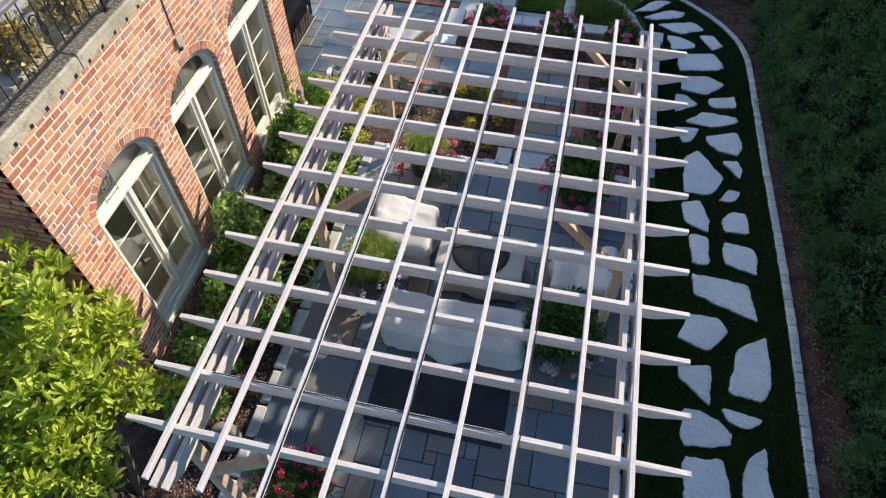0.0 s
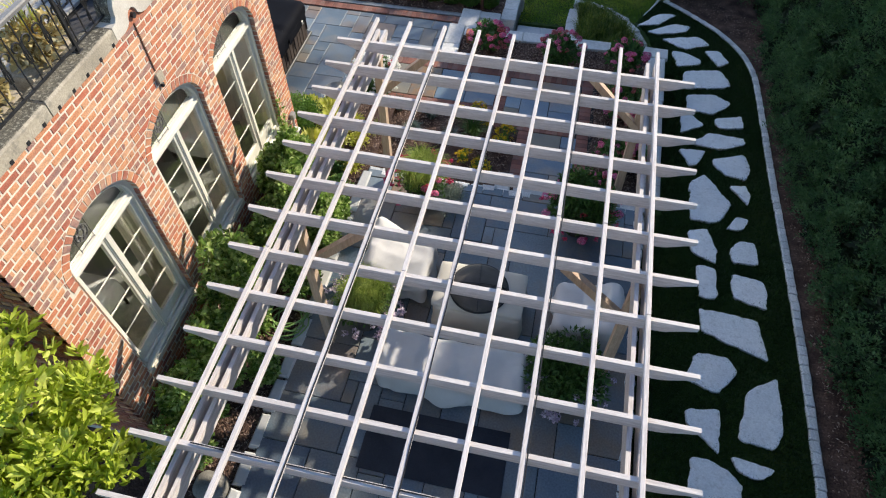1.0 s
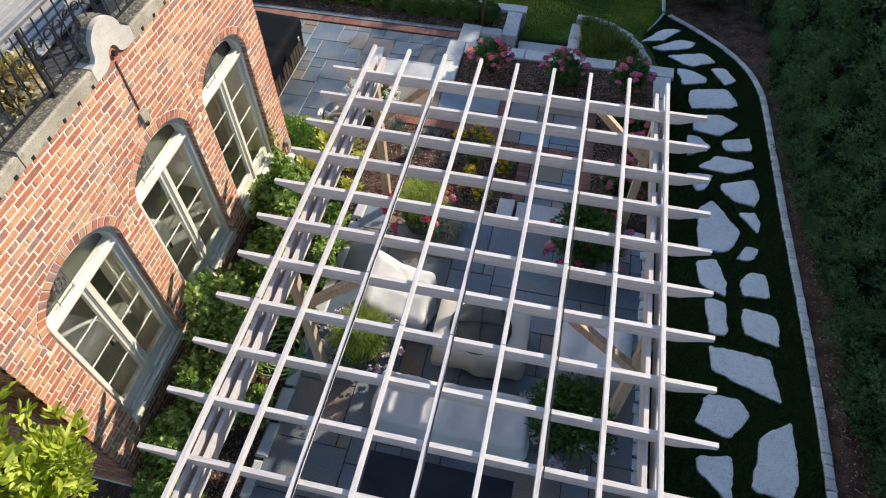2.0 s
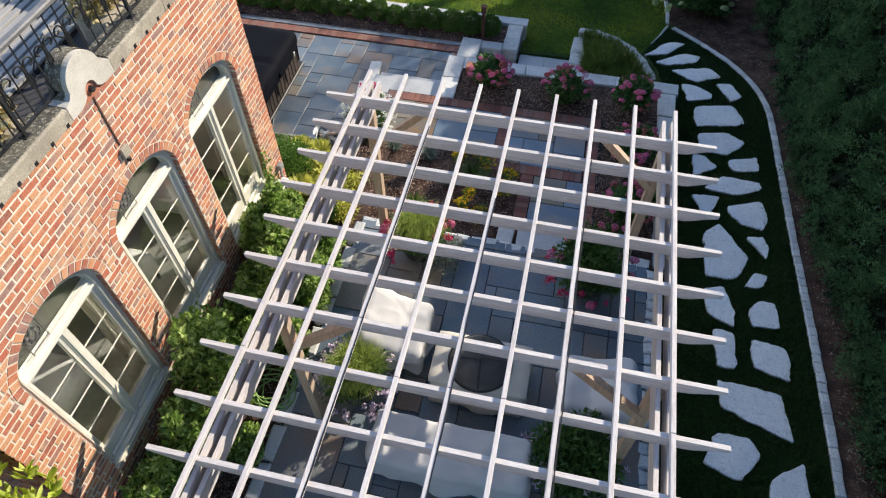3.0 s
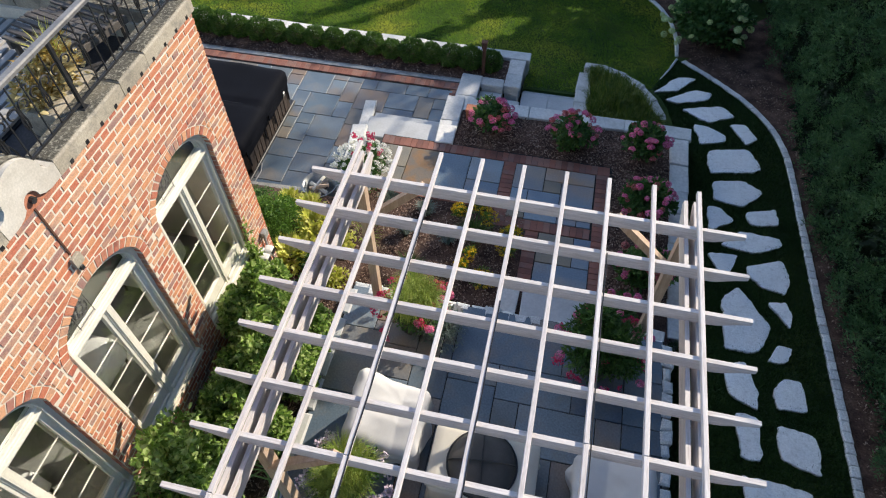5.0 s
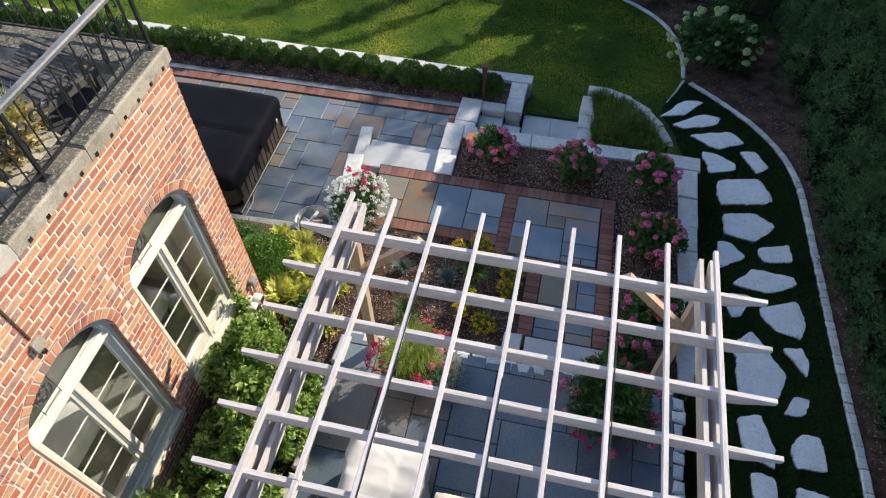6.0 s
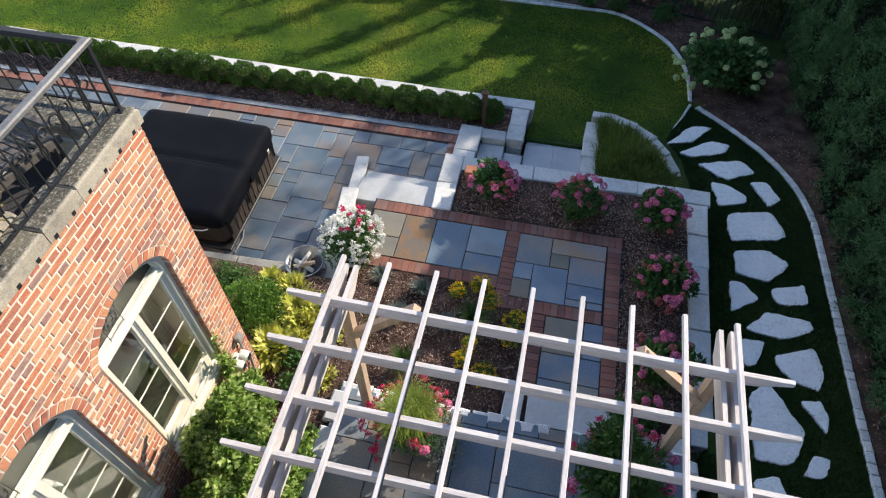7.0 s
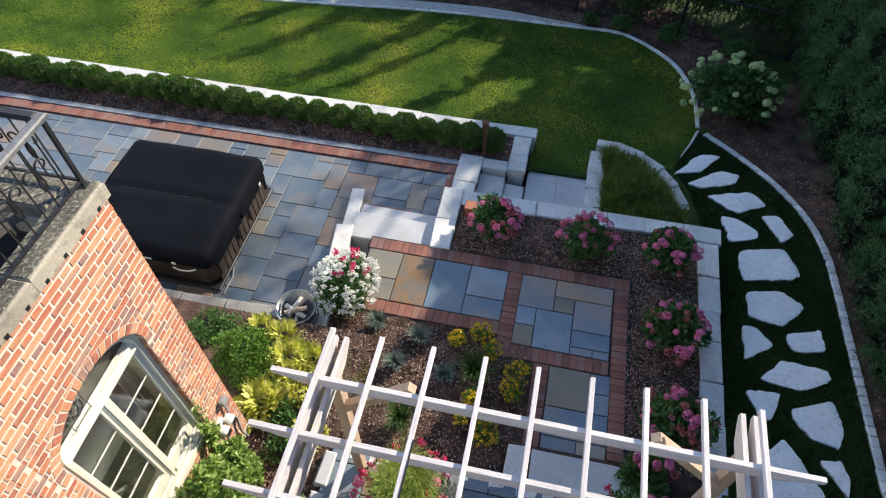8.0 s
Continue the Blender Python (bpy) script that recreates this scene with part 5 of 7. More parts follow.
for x in (0.72, 1.32):
    for y in (-1.92, -1.32):
        part("leg", slab(x - 0.03, x + 0.03, y - 0.03, y + 0.03, PATIO, PATIO + 0.15, 0.003), pot_dark, chair)
chair = thing("garden_armchair", "garden armchair under a pale grey cover hanging in folds", "armchair", (3.51, -1.92, PATIO), "covered armchairs")
part("cover", draped(3.11, 3.92, -2.29, -1.55, PATIO + 0.06, 1.14, 0.11, 5.1, 0.075, 46, lambda x, y: 1.0 - 0.26 * min(1.0, max(0.0, (3.74 - x) / 0.30))), linen, chair, smooth=True)
for x in (3.22, 3.82):
    for y in (-2.19, -1.66):
        part("leg", slab(x - 0.03, x + 0.03, y - 0.03, y + 0.03, PATIO, PATIO + 0.15, 0.003), pot_dark, chair)

pit = thing("fire_table", "square pale stone fire table with black mesh spark screen", "fire pit", (2.19, -1.92, PATIO))
part("body", draped(1.62, 2.70, -2.29, -1.64, PATIO + 0.04, 0.93, 0.06, 3.3, 0.045, 30), canvas, pit, "pale fabric skirt of the fire table", True)
part("tabletop", soft_box(1.59, 2.72, -2.27, -1.60, 0.90, 0.995, 0.035, 10), canvas, pit, "pale beige fitted cover over the table top", True)
screen = part("spark_screen", lathe([(0.355, 0.0), (0.352, 0.035), (0.30, 0.075), (0.2, 0.10), (0.05, 0.112)], (2.14, -1.95, 0.996), 36), mesh_dark, pit, "dark mesh spark screen", True)
part("rim", tube([(2.14 + 0.362 * math.cos(a * math.pi / 20), -1.95 + 0.362 * math.sin(a * math.pi / 20), 1.012) for a in range(40)], 0.012, 6, True), iron, screen)
for a in (0.1, 0.1 + math.pi / 2):
    part("bar", tube([(2.14 + r * math.cos(a), -1.95 + r * math.sin(a), 1.008 + 0.113 * math.sqrt(max(0, 1 - (r / 0.37) ** 2)) + 0.006) for r in (-0.355, -0.28, -0.18, -0.07, 0.07, 0.18, 0.28, 0.355)], 0.008, 5), iron, screen)

rug = thing("outdoor_rug", "dark charcoal outdoor rug lying on the flagstones", "rug", (2.03, -3.85, PATIO))
part("mat", slab(1.18, 2.84, -4.22, -3.46, PATIO + 0.004, PATIO + 0.016, 0.003, 0.008, random.Random(6)), rug_mat, rug)
part("border", join(box(1.21, 2.81, -4.19, -4.14, PATIO + 0.0165, PATIO + 0.019), box(1.21, 2.81, -3.54, -3.49, PATIO + 0.0165, PATIO + 0.019), box(1.21, 1.26, -4.14, -3.54, PATIO + 0.0165, PATIO + 0.019), box(2.76, 2.81, -4.14, -3.54, PATIO + 0.0165, PATIO + 0.019)), rug_mat, rug)

tub = thing("hot_tub", "large square hot tub under a black padded cover", "hot tub", (-3.95, 3.55, TUBLEVEL))
TX0, TX1, TY0, TY1 = -5.06, -2.84, 2.46, 4.56
part("base_pan", slab(TX0 - 0.03, TX1 + 0.03, TY0 - 0.03, TY1 + 0.03, TUBLEVEL, TUBLEVEL + 0.05, 0.012), iron, tub, "dark base pan")
part("pipe", tube([(TX1 + 0.09, TY0 - 0.05, TUBLEVEL + 0.015), (TX1 + 0.10, TY0 + 0.25, TUBLEVEL + 0.015), (TX1 + 0.05, TY0 + 0.42, TUBLEVEL + 0.03)], 0.012, 6), grey_plastic, tub, "grey pipe along the base")
cab = part("cabinet", soft_box(TX0, TX1, TY0, TY1, TUBLEVEL + 0.05, 0.25, 0.16, 14), tub_panel, tub, "dark brown panelled cabinet", True)
for i in range(12):
    y = TY0 + 0.30 + 0.136 * i
    part("batten", slab(TX1 - 0.004, TX1 + 0.010, y - 0.052, y + 0.052, TUBLEVEL + 0.07, 0.10, 0.004), tub_panel, cab)
for y in (TY0 + 0.20, TY1 - 0.20):
    part("corner_post", slab(TX1 - 0.01, TX1 + 0.012, y - 0.05, y + 0.05, TUBLEVEL + 0.06, 0.2, 0.008), tub_panel, cab)
v, f = soft_box(TX0 - 0.03, TX1 + 0.03, TY0 - 0.03, TY1 + 0.03, 0.10, 0.43, 0.13, 26)
v[:, 2] -= 0.035 * np.exp(-((v[:, 1] - 3.5) / 0.045) ** 2) * (v[:, 2] > 0.3)
v[:, 2] += 0.03 * np.cos((v[:, 0] + 3.95) * 1.2) * (v[:, 2] > 0.3)
for i in range(len(v)):
    v[i] += 0.008 * noise.noise(Vector(v[i]) * 3)
cover = part("cover", (v, f), vinyl, tub, "black vinyl cover folded at the middle", True)
part("seam", tube([(TX0 + 0.05, 3.5, 0.40), (-4.5, 3.5, 0.425), (-3.9, 3.5, 0.43), (-3.4, 3.5, 0.425), (TX1 - 0.05, 3.5, 0.40)], 0.008, 5), iron, cover)
part("strap", tube([(-3.42, TY0 - 0.045, 0.12), (-3.3, TY0 - 0.06, 0.10), (-3.15, TY0 - 0.06, 0.12), (-3.05, TY0 - 0.045, 0.16)], 0.012, 5), white_plastic, cover, "pale strap handle")
part("tag", slab(-3.40, -3.34, TY0 - 0.048, TY0 - 0.036, 0.20, 0.25, 0.002), white_plastic, cover, "small white label")
part("tag", slab(-3.82, -3.72, TY0 - 0.048, TY0 - 0.036, 0.23, 0.26, 0.002), white_plastic, cover, "small white label")
for y in (2.62, 3.30, 3.72, 4.40):
    part("buckle_strap", slab(TX1 + 0.026, TX1 + 0.036, y - 0.018, y + 0.018, -0.14, 0.12, 0.003), vinyl, cover)
part("skirt_flap", slab(TX1 + 0.018, TX1 + 0.032, TY0 + 0.12, 3.46, 0.07, 0.22, 0.004), vinyl, cover, "hanging black skirt of the cover")
part("skirt_flap", slab(TX1 + 0.018, TX1 + 0.032, 3.54, TY1 - 0.12, 0.07, 0.22, 0.004), vinyl, cover, "hanging black skirt of the cover")
part("corner_clip", slab(TX1 + 0.015, TX1 + 0.045, 4.2, 4.26, 0.08, 0.16, 0.004), zinc, cover)

bucket = thing("metal_tub", "round galvanised tub with kindling on the stone wall", "tub", (-1.22, 2.02, PAVED + 0.02))
B = (-1.22, 2.0, PAVED + 0.022)
part("bowl", join(lathe([(0.20, 0.0), (0.235, 0.06), (0.265, 0.24), (0.275, 0.26), (0.255, 0.255), (0.225, 0.10), (0.02, 0.08)], B, 28)), zinc, bucket, smooth=True)
part("rim", tube([(B[0] + 0.272 * math.cos(a * math.pi / 14), B[1] + 0.272 * math.sin(a * math.pi / 14), B[2] + 0.26) for a in range(28)], 0.010, 6, True), zinc, bucket)
for s in (-1, 1):
    part("handle", tube([(B[0] + s * 0.27, B[1] - 0.06, B[2] + 0.2), (B[0] + s * 0.31, B[1], B[2] + 0.19), (B[0] + s * 0.27, B[1] + 0.06, B[2] + 0.2)], 0.008, 5), iron, bucket)
rl = random.Random(12)
for i in range(9):
    a, z = rl.uniform(0, 3.14), B[2] + 0.12 + 0.018 * i
    c, o = Vector((B[0] + rl.uniform(-0.05, 0.05), B[1] + rl.uniform(-0.05, 0.05), z)), Vector((math.cos(a), math.sin(a), rl.uniform(-0.15, 0.3))) * 0.15
    lg = new("split_log", mesh_of("split_log", *tube([c - o, c, c + o], rl.uniform(0.022, 0.035), 6), (bark, wood_post, drape_mat)[i % 3]))
    tagged(lg, "short split log lying in the galvanised tub", "log", "kindling in the tub")

light = thing("path_light", "rusty steel bollard path light in the hedge bed", "path light", (0.60, 6.2, -0.40))
part("post", slab(0.57, 0.63, 6.17, 6.23, -0.42, 0.22, 0.004), rust, light)
part("head", slab(0.555, 0.645, 6.155, 6.245, 0.22, 0.34, 0.01), rust, light)
part("cap", slab(0.54, 0.66, 6.14, 6.26, 0.34, 0.37, 0.008), rust, light)

hose = thing("garden_hose", "pale green garden hose coiled on the mulch", "hose", (-0.28, -2.55, 0.40))
pts = []
for i in range(140):
    a = i / 20 * 2 * math.pi
    r = 0.26 + 0.05 * math.sin(i * 0.37) + 0.02 * math.sin(i * 1.1)
    pts.append((-0.28 + r * math.cos(a) + 0.05 * math.sin(i * 0.09), -2.55 + r * math.sin(a) * 0.9 + 0.06 * math.cos(i * 0.07), 0.415 + 0.0016 * i))
part("coil", tube(pts, 0.011, 6), hose_mat, hose, smooth=True)
part("loose_end", tube([pts[0], (0.05, -2.85, 0.42), (-0.05, -3.05, 0.41), (-0.3, -3.1, 0.405), (-0.42, -2.95, 0.41)], 0.011, 6), hose_mat, hose, smooth=True)
part("nozzle", tube([(-0.42, -2.95, 0.41), (-0.47, -2.86, 0.42)], [0.018, 0.012], 8), rust, hose)

stone = thing("boulder", "rounded grey boulder in the mulch bed beside the patio", "boulder", (-0.33, -4.75, 0.38))
v, f = soft_box(-0.52, -0.14, -4.92, -4.60, 0.34, 0.62, 0.13, 8)
for i in range(len(v)):
    v[i] += 0.03 * noise.noise(Vector(v[i]) * 5)
part("rock", (v, f), greystone, stone, smooth=True)

# ---- planting ----
rn = np.random.default_rng(77)
ra = random.Random(41)


def stems(base, tips, r):
    return join(*[tube([base, (Vector(base) * 0.45 + Vector(t) * 0.55 + Vector((ra.uniform(-0.05, 0.05), ra.uniform(-0.05, 0.05), 0))), t], [r, r * 0.7, r * 0.3], 5) for t in tips])


def shrub(name, label, category, at, radii, n, leaf, width, mat, k=14, size=0.45, group="", lift=0.35, trunk=True, broad=False):
    ob = thing(name, label, category, at, group)
    c = (at[0], at[1], at[2] + radii[2] * 0.95)
    fast_part("foliage", *crown_geo(rn, c, radii, n, leaf, width, k, size, lift, at[2] + 0.02, 0.25, broad), mat, ob)
    if trunk:
        tips = [(c[0] + radii[0] * 0.6 * math.cos(a), c[1] + radii[1] * 0.6 * math.sin(a), c[2] + 0.2 * radii[2]) for a in (0.4, 1.7, 2.9, 4.2, 5.4)]
        part("stem", stems(at, tips, 0.012), bark, ob)
    return ob


BLOOM = {
    "pink": bloom_mesh("flower_head", petal_pink, 0.062, 190, rn, 0.8, True),
    "fade": bloom_mesh("flower_head", petal_fade, 0.056, 170, rn, 0.8, True),
    "red": bloom_mesh("flower_head", petal_red, 0.042, 40, rn),
    "white": bloom_mesh("flower_head", petal_white, 0.037, 26, rn, 0.45),
    "lilac": bloom_mesh("flower_head", petal_lilac, 0.040, 20, rn, 0.4),
    "lime": bloom_mesh("flower_head", petal_lime, 0.080, 330, rn, 0.85, True),
    "yellow": bloom_mesh("flower_head", petal_yellow, 0.022, 14, rn, 0.4),
}


def heads(owner, kind, centre, radii, n, low=-0.2, spread=(0.9, 1.08)):
    """Flower heads over the upper skin of a crown."""
    for _ in range(n):
        a, u = ra.uniform(0, 2 * math.pi), ra.uniform(low, 1.0)
        s, q = math.sqrt(max(0, 1 - u * u)), ra.uniform(*spread)
        p = (centre[0] + radii[0] * s * math.cos(a) * q, centre[1] + radii[1] * s * math.sin(a) * q, centre[2] + radii[2] * u * q)
        stick("flower_head", BLOOM[kind], p, owner, (ra.uniform(-0.5, 0.5), ra.uniform(-0.5, 0.5), ra.uniform(0, 6)), ra.uniform(0.65, 1.05))


# hydrangea-like roses in the walled bed
for x, y, w, hgt, npk, nfd in ((1.16, 4.0, 0.36, 0.30, 17, 9), (2.55, 3.98, 0.38, 0.32, 12, 14), (3.74, 3.95, 0.36, 0.30, 13, 9), (3.83, 2.66, 0.40, 0.32, 15, 13), (3.83, 1.42, 0.40, 0.32, 15, 13), (3.55, 0.72, 0.26, 0.22, 5, 3)):
    ob = shrub("rose_bush", "rose bush with pink and faded blooms in dark mulch", "rose bush", (x, y, PAVED - 0.03), (w * 0.95, w * 0.95, hgt), 2000, 0.08, 0.052, leaf_rose, 16, 0.42, "rose bushes in the walled bed")
    c = (x, y, PAVED + 0.26)
    heads(ob, "pink", c, (w * 1.08, w * 1.08, hgt * 1.2), round(npk * 1.3), 0.1)
    heads(ob, "fade", c, (w * 1.04, w * 1.04, hgt * 1.1), round(nfd * 1.3), 0.0)

# yellow daisies
for x, y, s in ((1.33, 2.20, 0.13), (1.50, 1.98, 0.12), (1.02, 2.05, 0.10), (1.88, 1.72, 0.15), (1.84, 1.48, 0.13), (1.62, 0.86, 0.15), (1.28, 1.02, 0.11), (1.35, 1.25, 0.09)):
    ob = shrub("daisy_clump", "clump of small yellow daisies in bark mulch", "flowers", (x, y, PAVED - 0.02), (s, s, 0.15), 420, 0.05, 0.012, leaf_boxlit, 7, 0.5, "yellow daisy clumps", trunk=False)
    heads(ob, "yellow", (x, y, PAVED + 0.12), (s * 1.15, s * 1.15, 0.16), int(38 * s / 0.13), 0.1)

# grey lavender tufts and fine grasses in the perennial bed
for x, y, h, mat_, lab in ((-0.12, 2.12, 0.26, leaf_grey, "grey-green lavender tuft in bark mulch"), (0.50, 2.02, 0.24, leaf_grey, "grey-green lavender tuft in bark mulch"), (0.28, 1.58, 0.24, leaf_grey, "grey-green lavender tuft in bark mulch"), (0.95, 1.55, 0.22, leaf_grey, "grey-green lavender tuft in bark mulch"), (1.33, 1.66, 0.42, blade_dark, "fine green grass clump in bark mulch"), (-0.25, 1.25, 0.40, blade_soft, "yellow-green iris clump in bark mulch"), (0.55, 0.85, 0.35, blade_dark, "fine green grass clump in bark mulch")):
    ob = thing("grass_tuft", lab, "plant", (x, y, PAVED - 0.02), "perennials in the mulch bed")
    fast_part("grass", *tuft_geo(rn, (x, y, PAVED - 0.02), 260, h, h * 0.75, 0.010, 0.5, 0.06), mat_, ob)

# white mounded flowers beside the steps
ob = shrub("white_flowers", "full mound of white flowers in a stone pot by the steps", "flowers", (-0.66, 2.48, PAVED), (0.38, 0.40, 0.32), 4200, 0.06, 0.028, leaf_rose, 20, 0.42)
part("pot", lathe([(0.16, 0.0), (0.20, 0.03), (0.25, 0.22), (0.27, 0.24), (0.24, 0.24)], (-0.66, 2.48, PAVED), 20), castone, ob)
heads(ob, "white", (-0.66, 2.48, PAVED + 0.34), (0.45, 0.46, 0.36), 185, -0.25)
heads(ob, "red", (-0.62, 2.62, PAVED + 0.46), (0.32, 0.28, 0.38), 14, 0.35)


# large pots with grass and flowers on the patio
def planter(at, r, h, label, blades, hgt, petals=(), shape=0.8, mass=1.45, bushy=False):
    ob = thing("patio_planter", label, "planter", at, "planters round the patio")
    part("pot", lathe([(r * 0.70, 0.0), (r * 0.74, 0.02), (r * 0.96, h - 0.03), (r, h), (r * 0.93, h), (r * 0.9, h - 0.05), (0.01, h - 0.05)], at, 24), pot_dark, ob, "dark round pot")
    top = (at[0], at[1], at[2] + h - 0.03)
    tufts, faces, base = [], [], 0
    for i in range(9):
        a, q = i * 2.4, r * 0.75 * math.sqrt(i / 9)
        v, t = tuft_geo(rn, (top[0] + q * math.cos(a), top[1] + q * math.sin(a), top[2]), 330, hgt * 0.72, hgt * shape * 0.42, 0.005, 1.3, r * 0.3)
        tufts.append(v)
        faces.append(t + base)
        base += len(v)
    fast_part("grass", np.concatenate(tufts), np.concatenate(faces), blades, ob)
    fast_part("trailing_leaves", *crown_geo(rn, (at[0], at[1], at[2] + h + 0.02), (r * mass, r * mass, 0.19), 1900, 0.055, 0.034, 24, 0.40), leaf_rose, ob)
    if bushy:
        fast_part("foliage", *crown_geo(rn, (at[0], at[1], at[2] + h + 0.16), (r * mass, r * mass, 0.34), 4200, 0.075, 0.030, 40, 0.34), leaf_box, ob, "dense dark green foliage")
    for kd, cnt, low, rad in petals:
        heads(ob, kd, (at[0], at[1], at[2] + h + 0.02), (r * rad, r * rad, 0.24), cnt, low)
    return ob


planter((0.92, -0.14, PATIO), 0.27, 0.36, "dark pot of feathery grass with red geraniums", blade_soft, 0.80, (("red", 34, -0.5, 1.9), ("pink", 8, -0.2, 1.75)))
planter((0.73, -2.34, PATIO), 0.27, 0.36, "dark pot of feathery grass with pale petunias", blade_soft, 0.80, (("lilac", 60, -0.6, 1.85),))
planter((3.28, -0.22, PATIO), 0.30, 0.38, "dark pot of deep green foliage with pink geraniums", blade_dark, 0.66, (("red", 30, -0.5, 1.95), ("pink", 12, -0.4, 1.9)), 1.0, 1.6, True)
planter((3.34, -2.78, PATIO), 0.28, 0.36, "dark pot of deep green foliage with pale petunias", blade_dark, 0.64, (("lilac", 60, -0.6, 1.95),), 1.0, 1.6, True)
planter((0.80, -5.24, PATIO), 0.30, 0.40, "dark pot of green foliage with red geraniums", blade_dark, 0.45, (("red", 34, 0.2, 1.35),))
ob = thing("dusty_plant", "low blue-grey trailing plant beside the pot", "plant", (1.28, -0.12, PATIO))
fast_part("foliage", *crown_geo(rn, (1.28, -0.14, PATIO + 0.13), (0.40, 0.30, 0.15), 2600, 0.055, 0.014, 16), leaf_grey, ob)
part("pot", lathe([(0.10, 0.0), (0.13, 0.10), (0.12, 0.10)], (1.28, -0.12, PATIO), 14), pot_dark, ob)
pot = thing("clay_pot", "small square terracotta pot in the rose bed", "pot", (0.74, 4.34, PAVED - 0.03))
part("body", slab(0.66, 0.82, 4.27, 4.42, PAVED - 0.03, PAVED + 0.16, 0.01), clay, pot)
part("rim", slab(0.645, 0.835, 4.255, 4.435, PAVED + 0.16, PAVED + 0.19, 0.008), clay, pot)

# shrubs along the house
for x, y, rx, ry, top in ((-0.80, -0.42, 0.26, 0.30, 1.75), (-0.74, -0.74, 0.32, 0.36, 2.2), (-0.86, -1.02, 0.24, 0.36, 2.25), (-0.62, -1.12, 0.40, 0.38, 2.15), (-0.56, -1.44, 0.42, 0.40, 2.0), (-0.76, -1.95, 0.34, 0.38, 1.85), (-0.64, -2.78, 0.44, 0.50, 2.72), (-0.66, -3.42, 0.38, 0.40, 1.92), (-0.70, -4.02, 0.36, 0.40, 1.76), (-0.66, -4.60, 0.38, 0.40, 1.50), (-0.22, -1.25, 0.32, 0.40, 1.55), (-0.26, -2.0, 0.28, 0.32, 1.15), (-0.24, -0.70, 0.30, 0.36, 1.25), (-0.30, -3.3, 0.22, 0.26, 0.85)):
    shrub("climbing_rose", "leafy green climbing rose bush against the brick wall", "shrub", (x, y, 0.36), (rx * 0.9, ry * 0.95, (top - 0.36) * 0.47), 5200 if top > 1.4 else 2600, 0.072, 0.046, leaf_wall, 64, 0.21, "shrubs along the house", broad=True)
vine = thing("wall_vine", "thin green vine climbing beside the window", "vine", (-1.0, -0.10, 0.4))
fast_part("foliage", *crown_geo(rn, (-0.97, -0.10, 1.2), (0.06, 0.10, 0.78), 420, 0.055, 0.036, 14, 0.4), leaf_wall, vine)
part("stem", tube([(-0.98, -0.08, 0.38), (-1.0, -0.12, 1.0), (-1.01, -0.08, 1.9)], 0.009, 5), bark, vine)

# boxwood, golden hostas and low plants by the corner
shrub("boxwood", "rounded green boxwood beside the house corner", "shrub", (-1.58, 1.08, 0.05), (0.38, 0.42, 0.42), 11000, 0.034, 0.020, leaf_boxlit, 40, 0.36)
shrub("boxwood", "dark green shrub half hidden by the house corner", "shrub", (-2.2, 1.45, 0.1), (0.36, 0.3, 0.30), 2200, 0.045, 0.022, leaf_rose, 16, 0.4)


def hosta(at, r, n, label, mat_):
    ob = thing("hosta", label, "hosta", at, "golden hostas by the house corner")
    a = rn.uniform(0, 2 * math.pi, n)
    e = rn.uniform(0.25, 1.25, n)
    ax = np.stack([np.cos(a) * np.cos(e), np.sin(a) * np.cos(e), np.sin(e)], 1)
    p = np.array(at) + ax * r * rn.uniform(0.1, 0.85, (n, 1))
    v, t = leaf_geo(p, ax + np.array((0, 0, -0.25)), np.stack([-np.sin(a), np.cos(a), np.zeros(n)], 1), r * rn.uniform(0.28, 0.46, n), r * rn.uniform(0.12, 0.20, n), 0.2)
    fast_part("leaves", v, t, mat_, ob)
    return ob


for x, y, r in ((-1.0, 1.24, 0.34), (-1.22, 1.56, 0.26), (-0.86, 1.0, 0.30), (-1.12, 0.62, 0.38), (-0.72, 1.28, 0.28), (-0.88, 0.70, 0.3), (-1.55, 1.60, 0.24)):
    hosta((x, y, 0.24), r, 620, "yellow-green hosta with broad leaves", leaf_gold)
for x, y in ((-0.72, 0.55), (-0.45, 0.85), (-0.62, 0.10), (-0.4, 0.35)):
    shrub("low_shrub", "low mottled green and bronze ground plant", "plant", (x, y, 0.30), (0.22, 0.22, 0.15), 500, 0.06, 0.035, leaf_gold if x > -0.5 else leaf_rose, 8, 0.45, "low plants by the house corner", trunk=False)

# bright magnolia at the corner of the house
tree = thing("magnolia", "sunlit lime-green magnolia with large pointed leaves", "tree", (-1.0, -5.6, 0.35))
part("trunk", stems((-1.0, -5.6, 0.35), [(-0.5, -5.2, 3.0), (-1.5, -5.1, 3.1), (-0.5, -6.0, 2.8), (-1.6, -6.2, 3.0), (-1.0, -5.5, 3.3)], 0.05), bark, tree)
c, r = lumps(rn, (-0.98, -5.44, 2.96), (1.10, 1.18, 0.98), 66, 0.26)
TWIGS = 950
pick = rn.integers(0, len(c), TWIGS)
d = rn.normal(size=(TWIGS, 3))
d[:, 2] = np.abs(d[:, 2]) + 0.1
d /= np.linalg.norm(d, axis=1, keepdims=True)
tips = c[pick] + d * r[pick][:, None] * rn.uniform(0.5, 1.05, (TWIGS, 1))
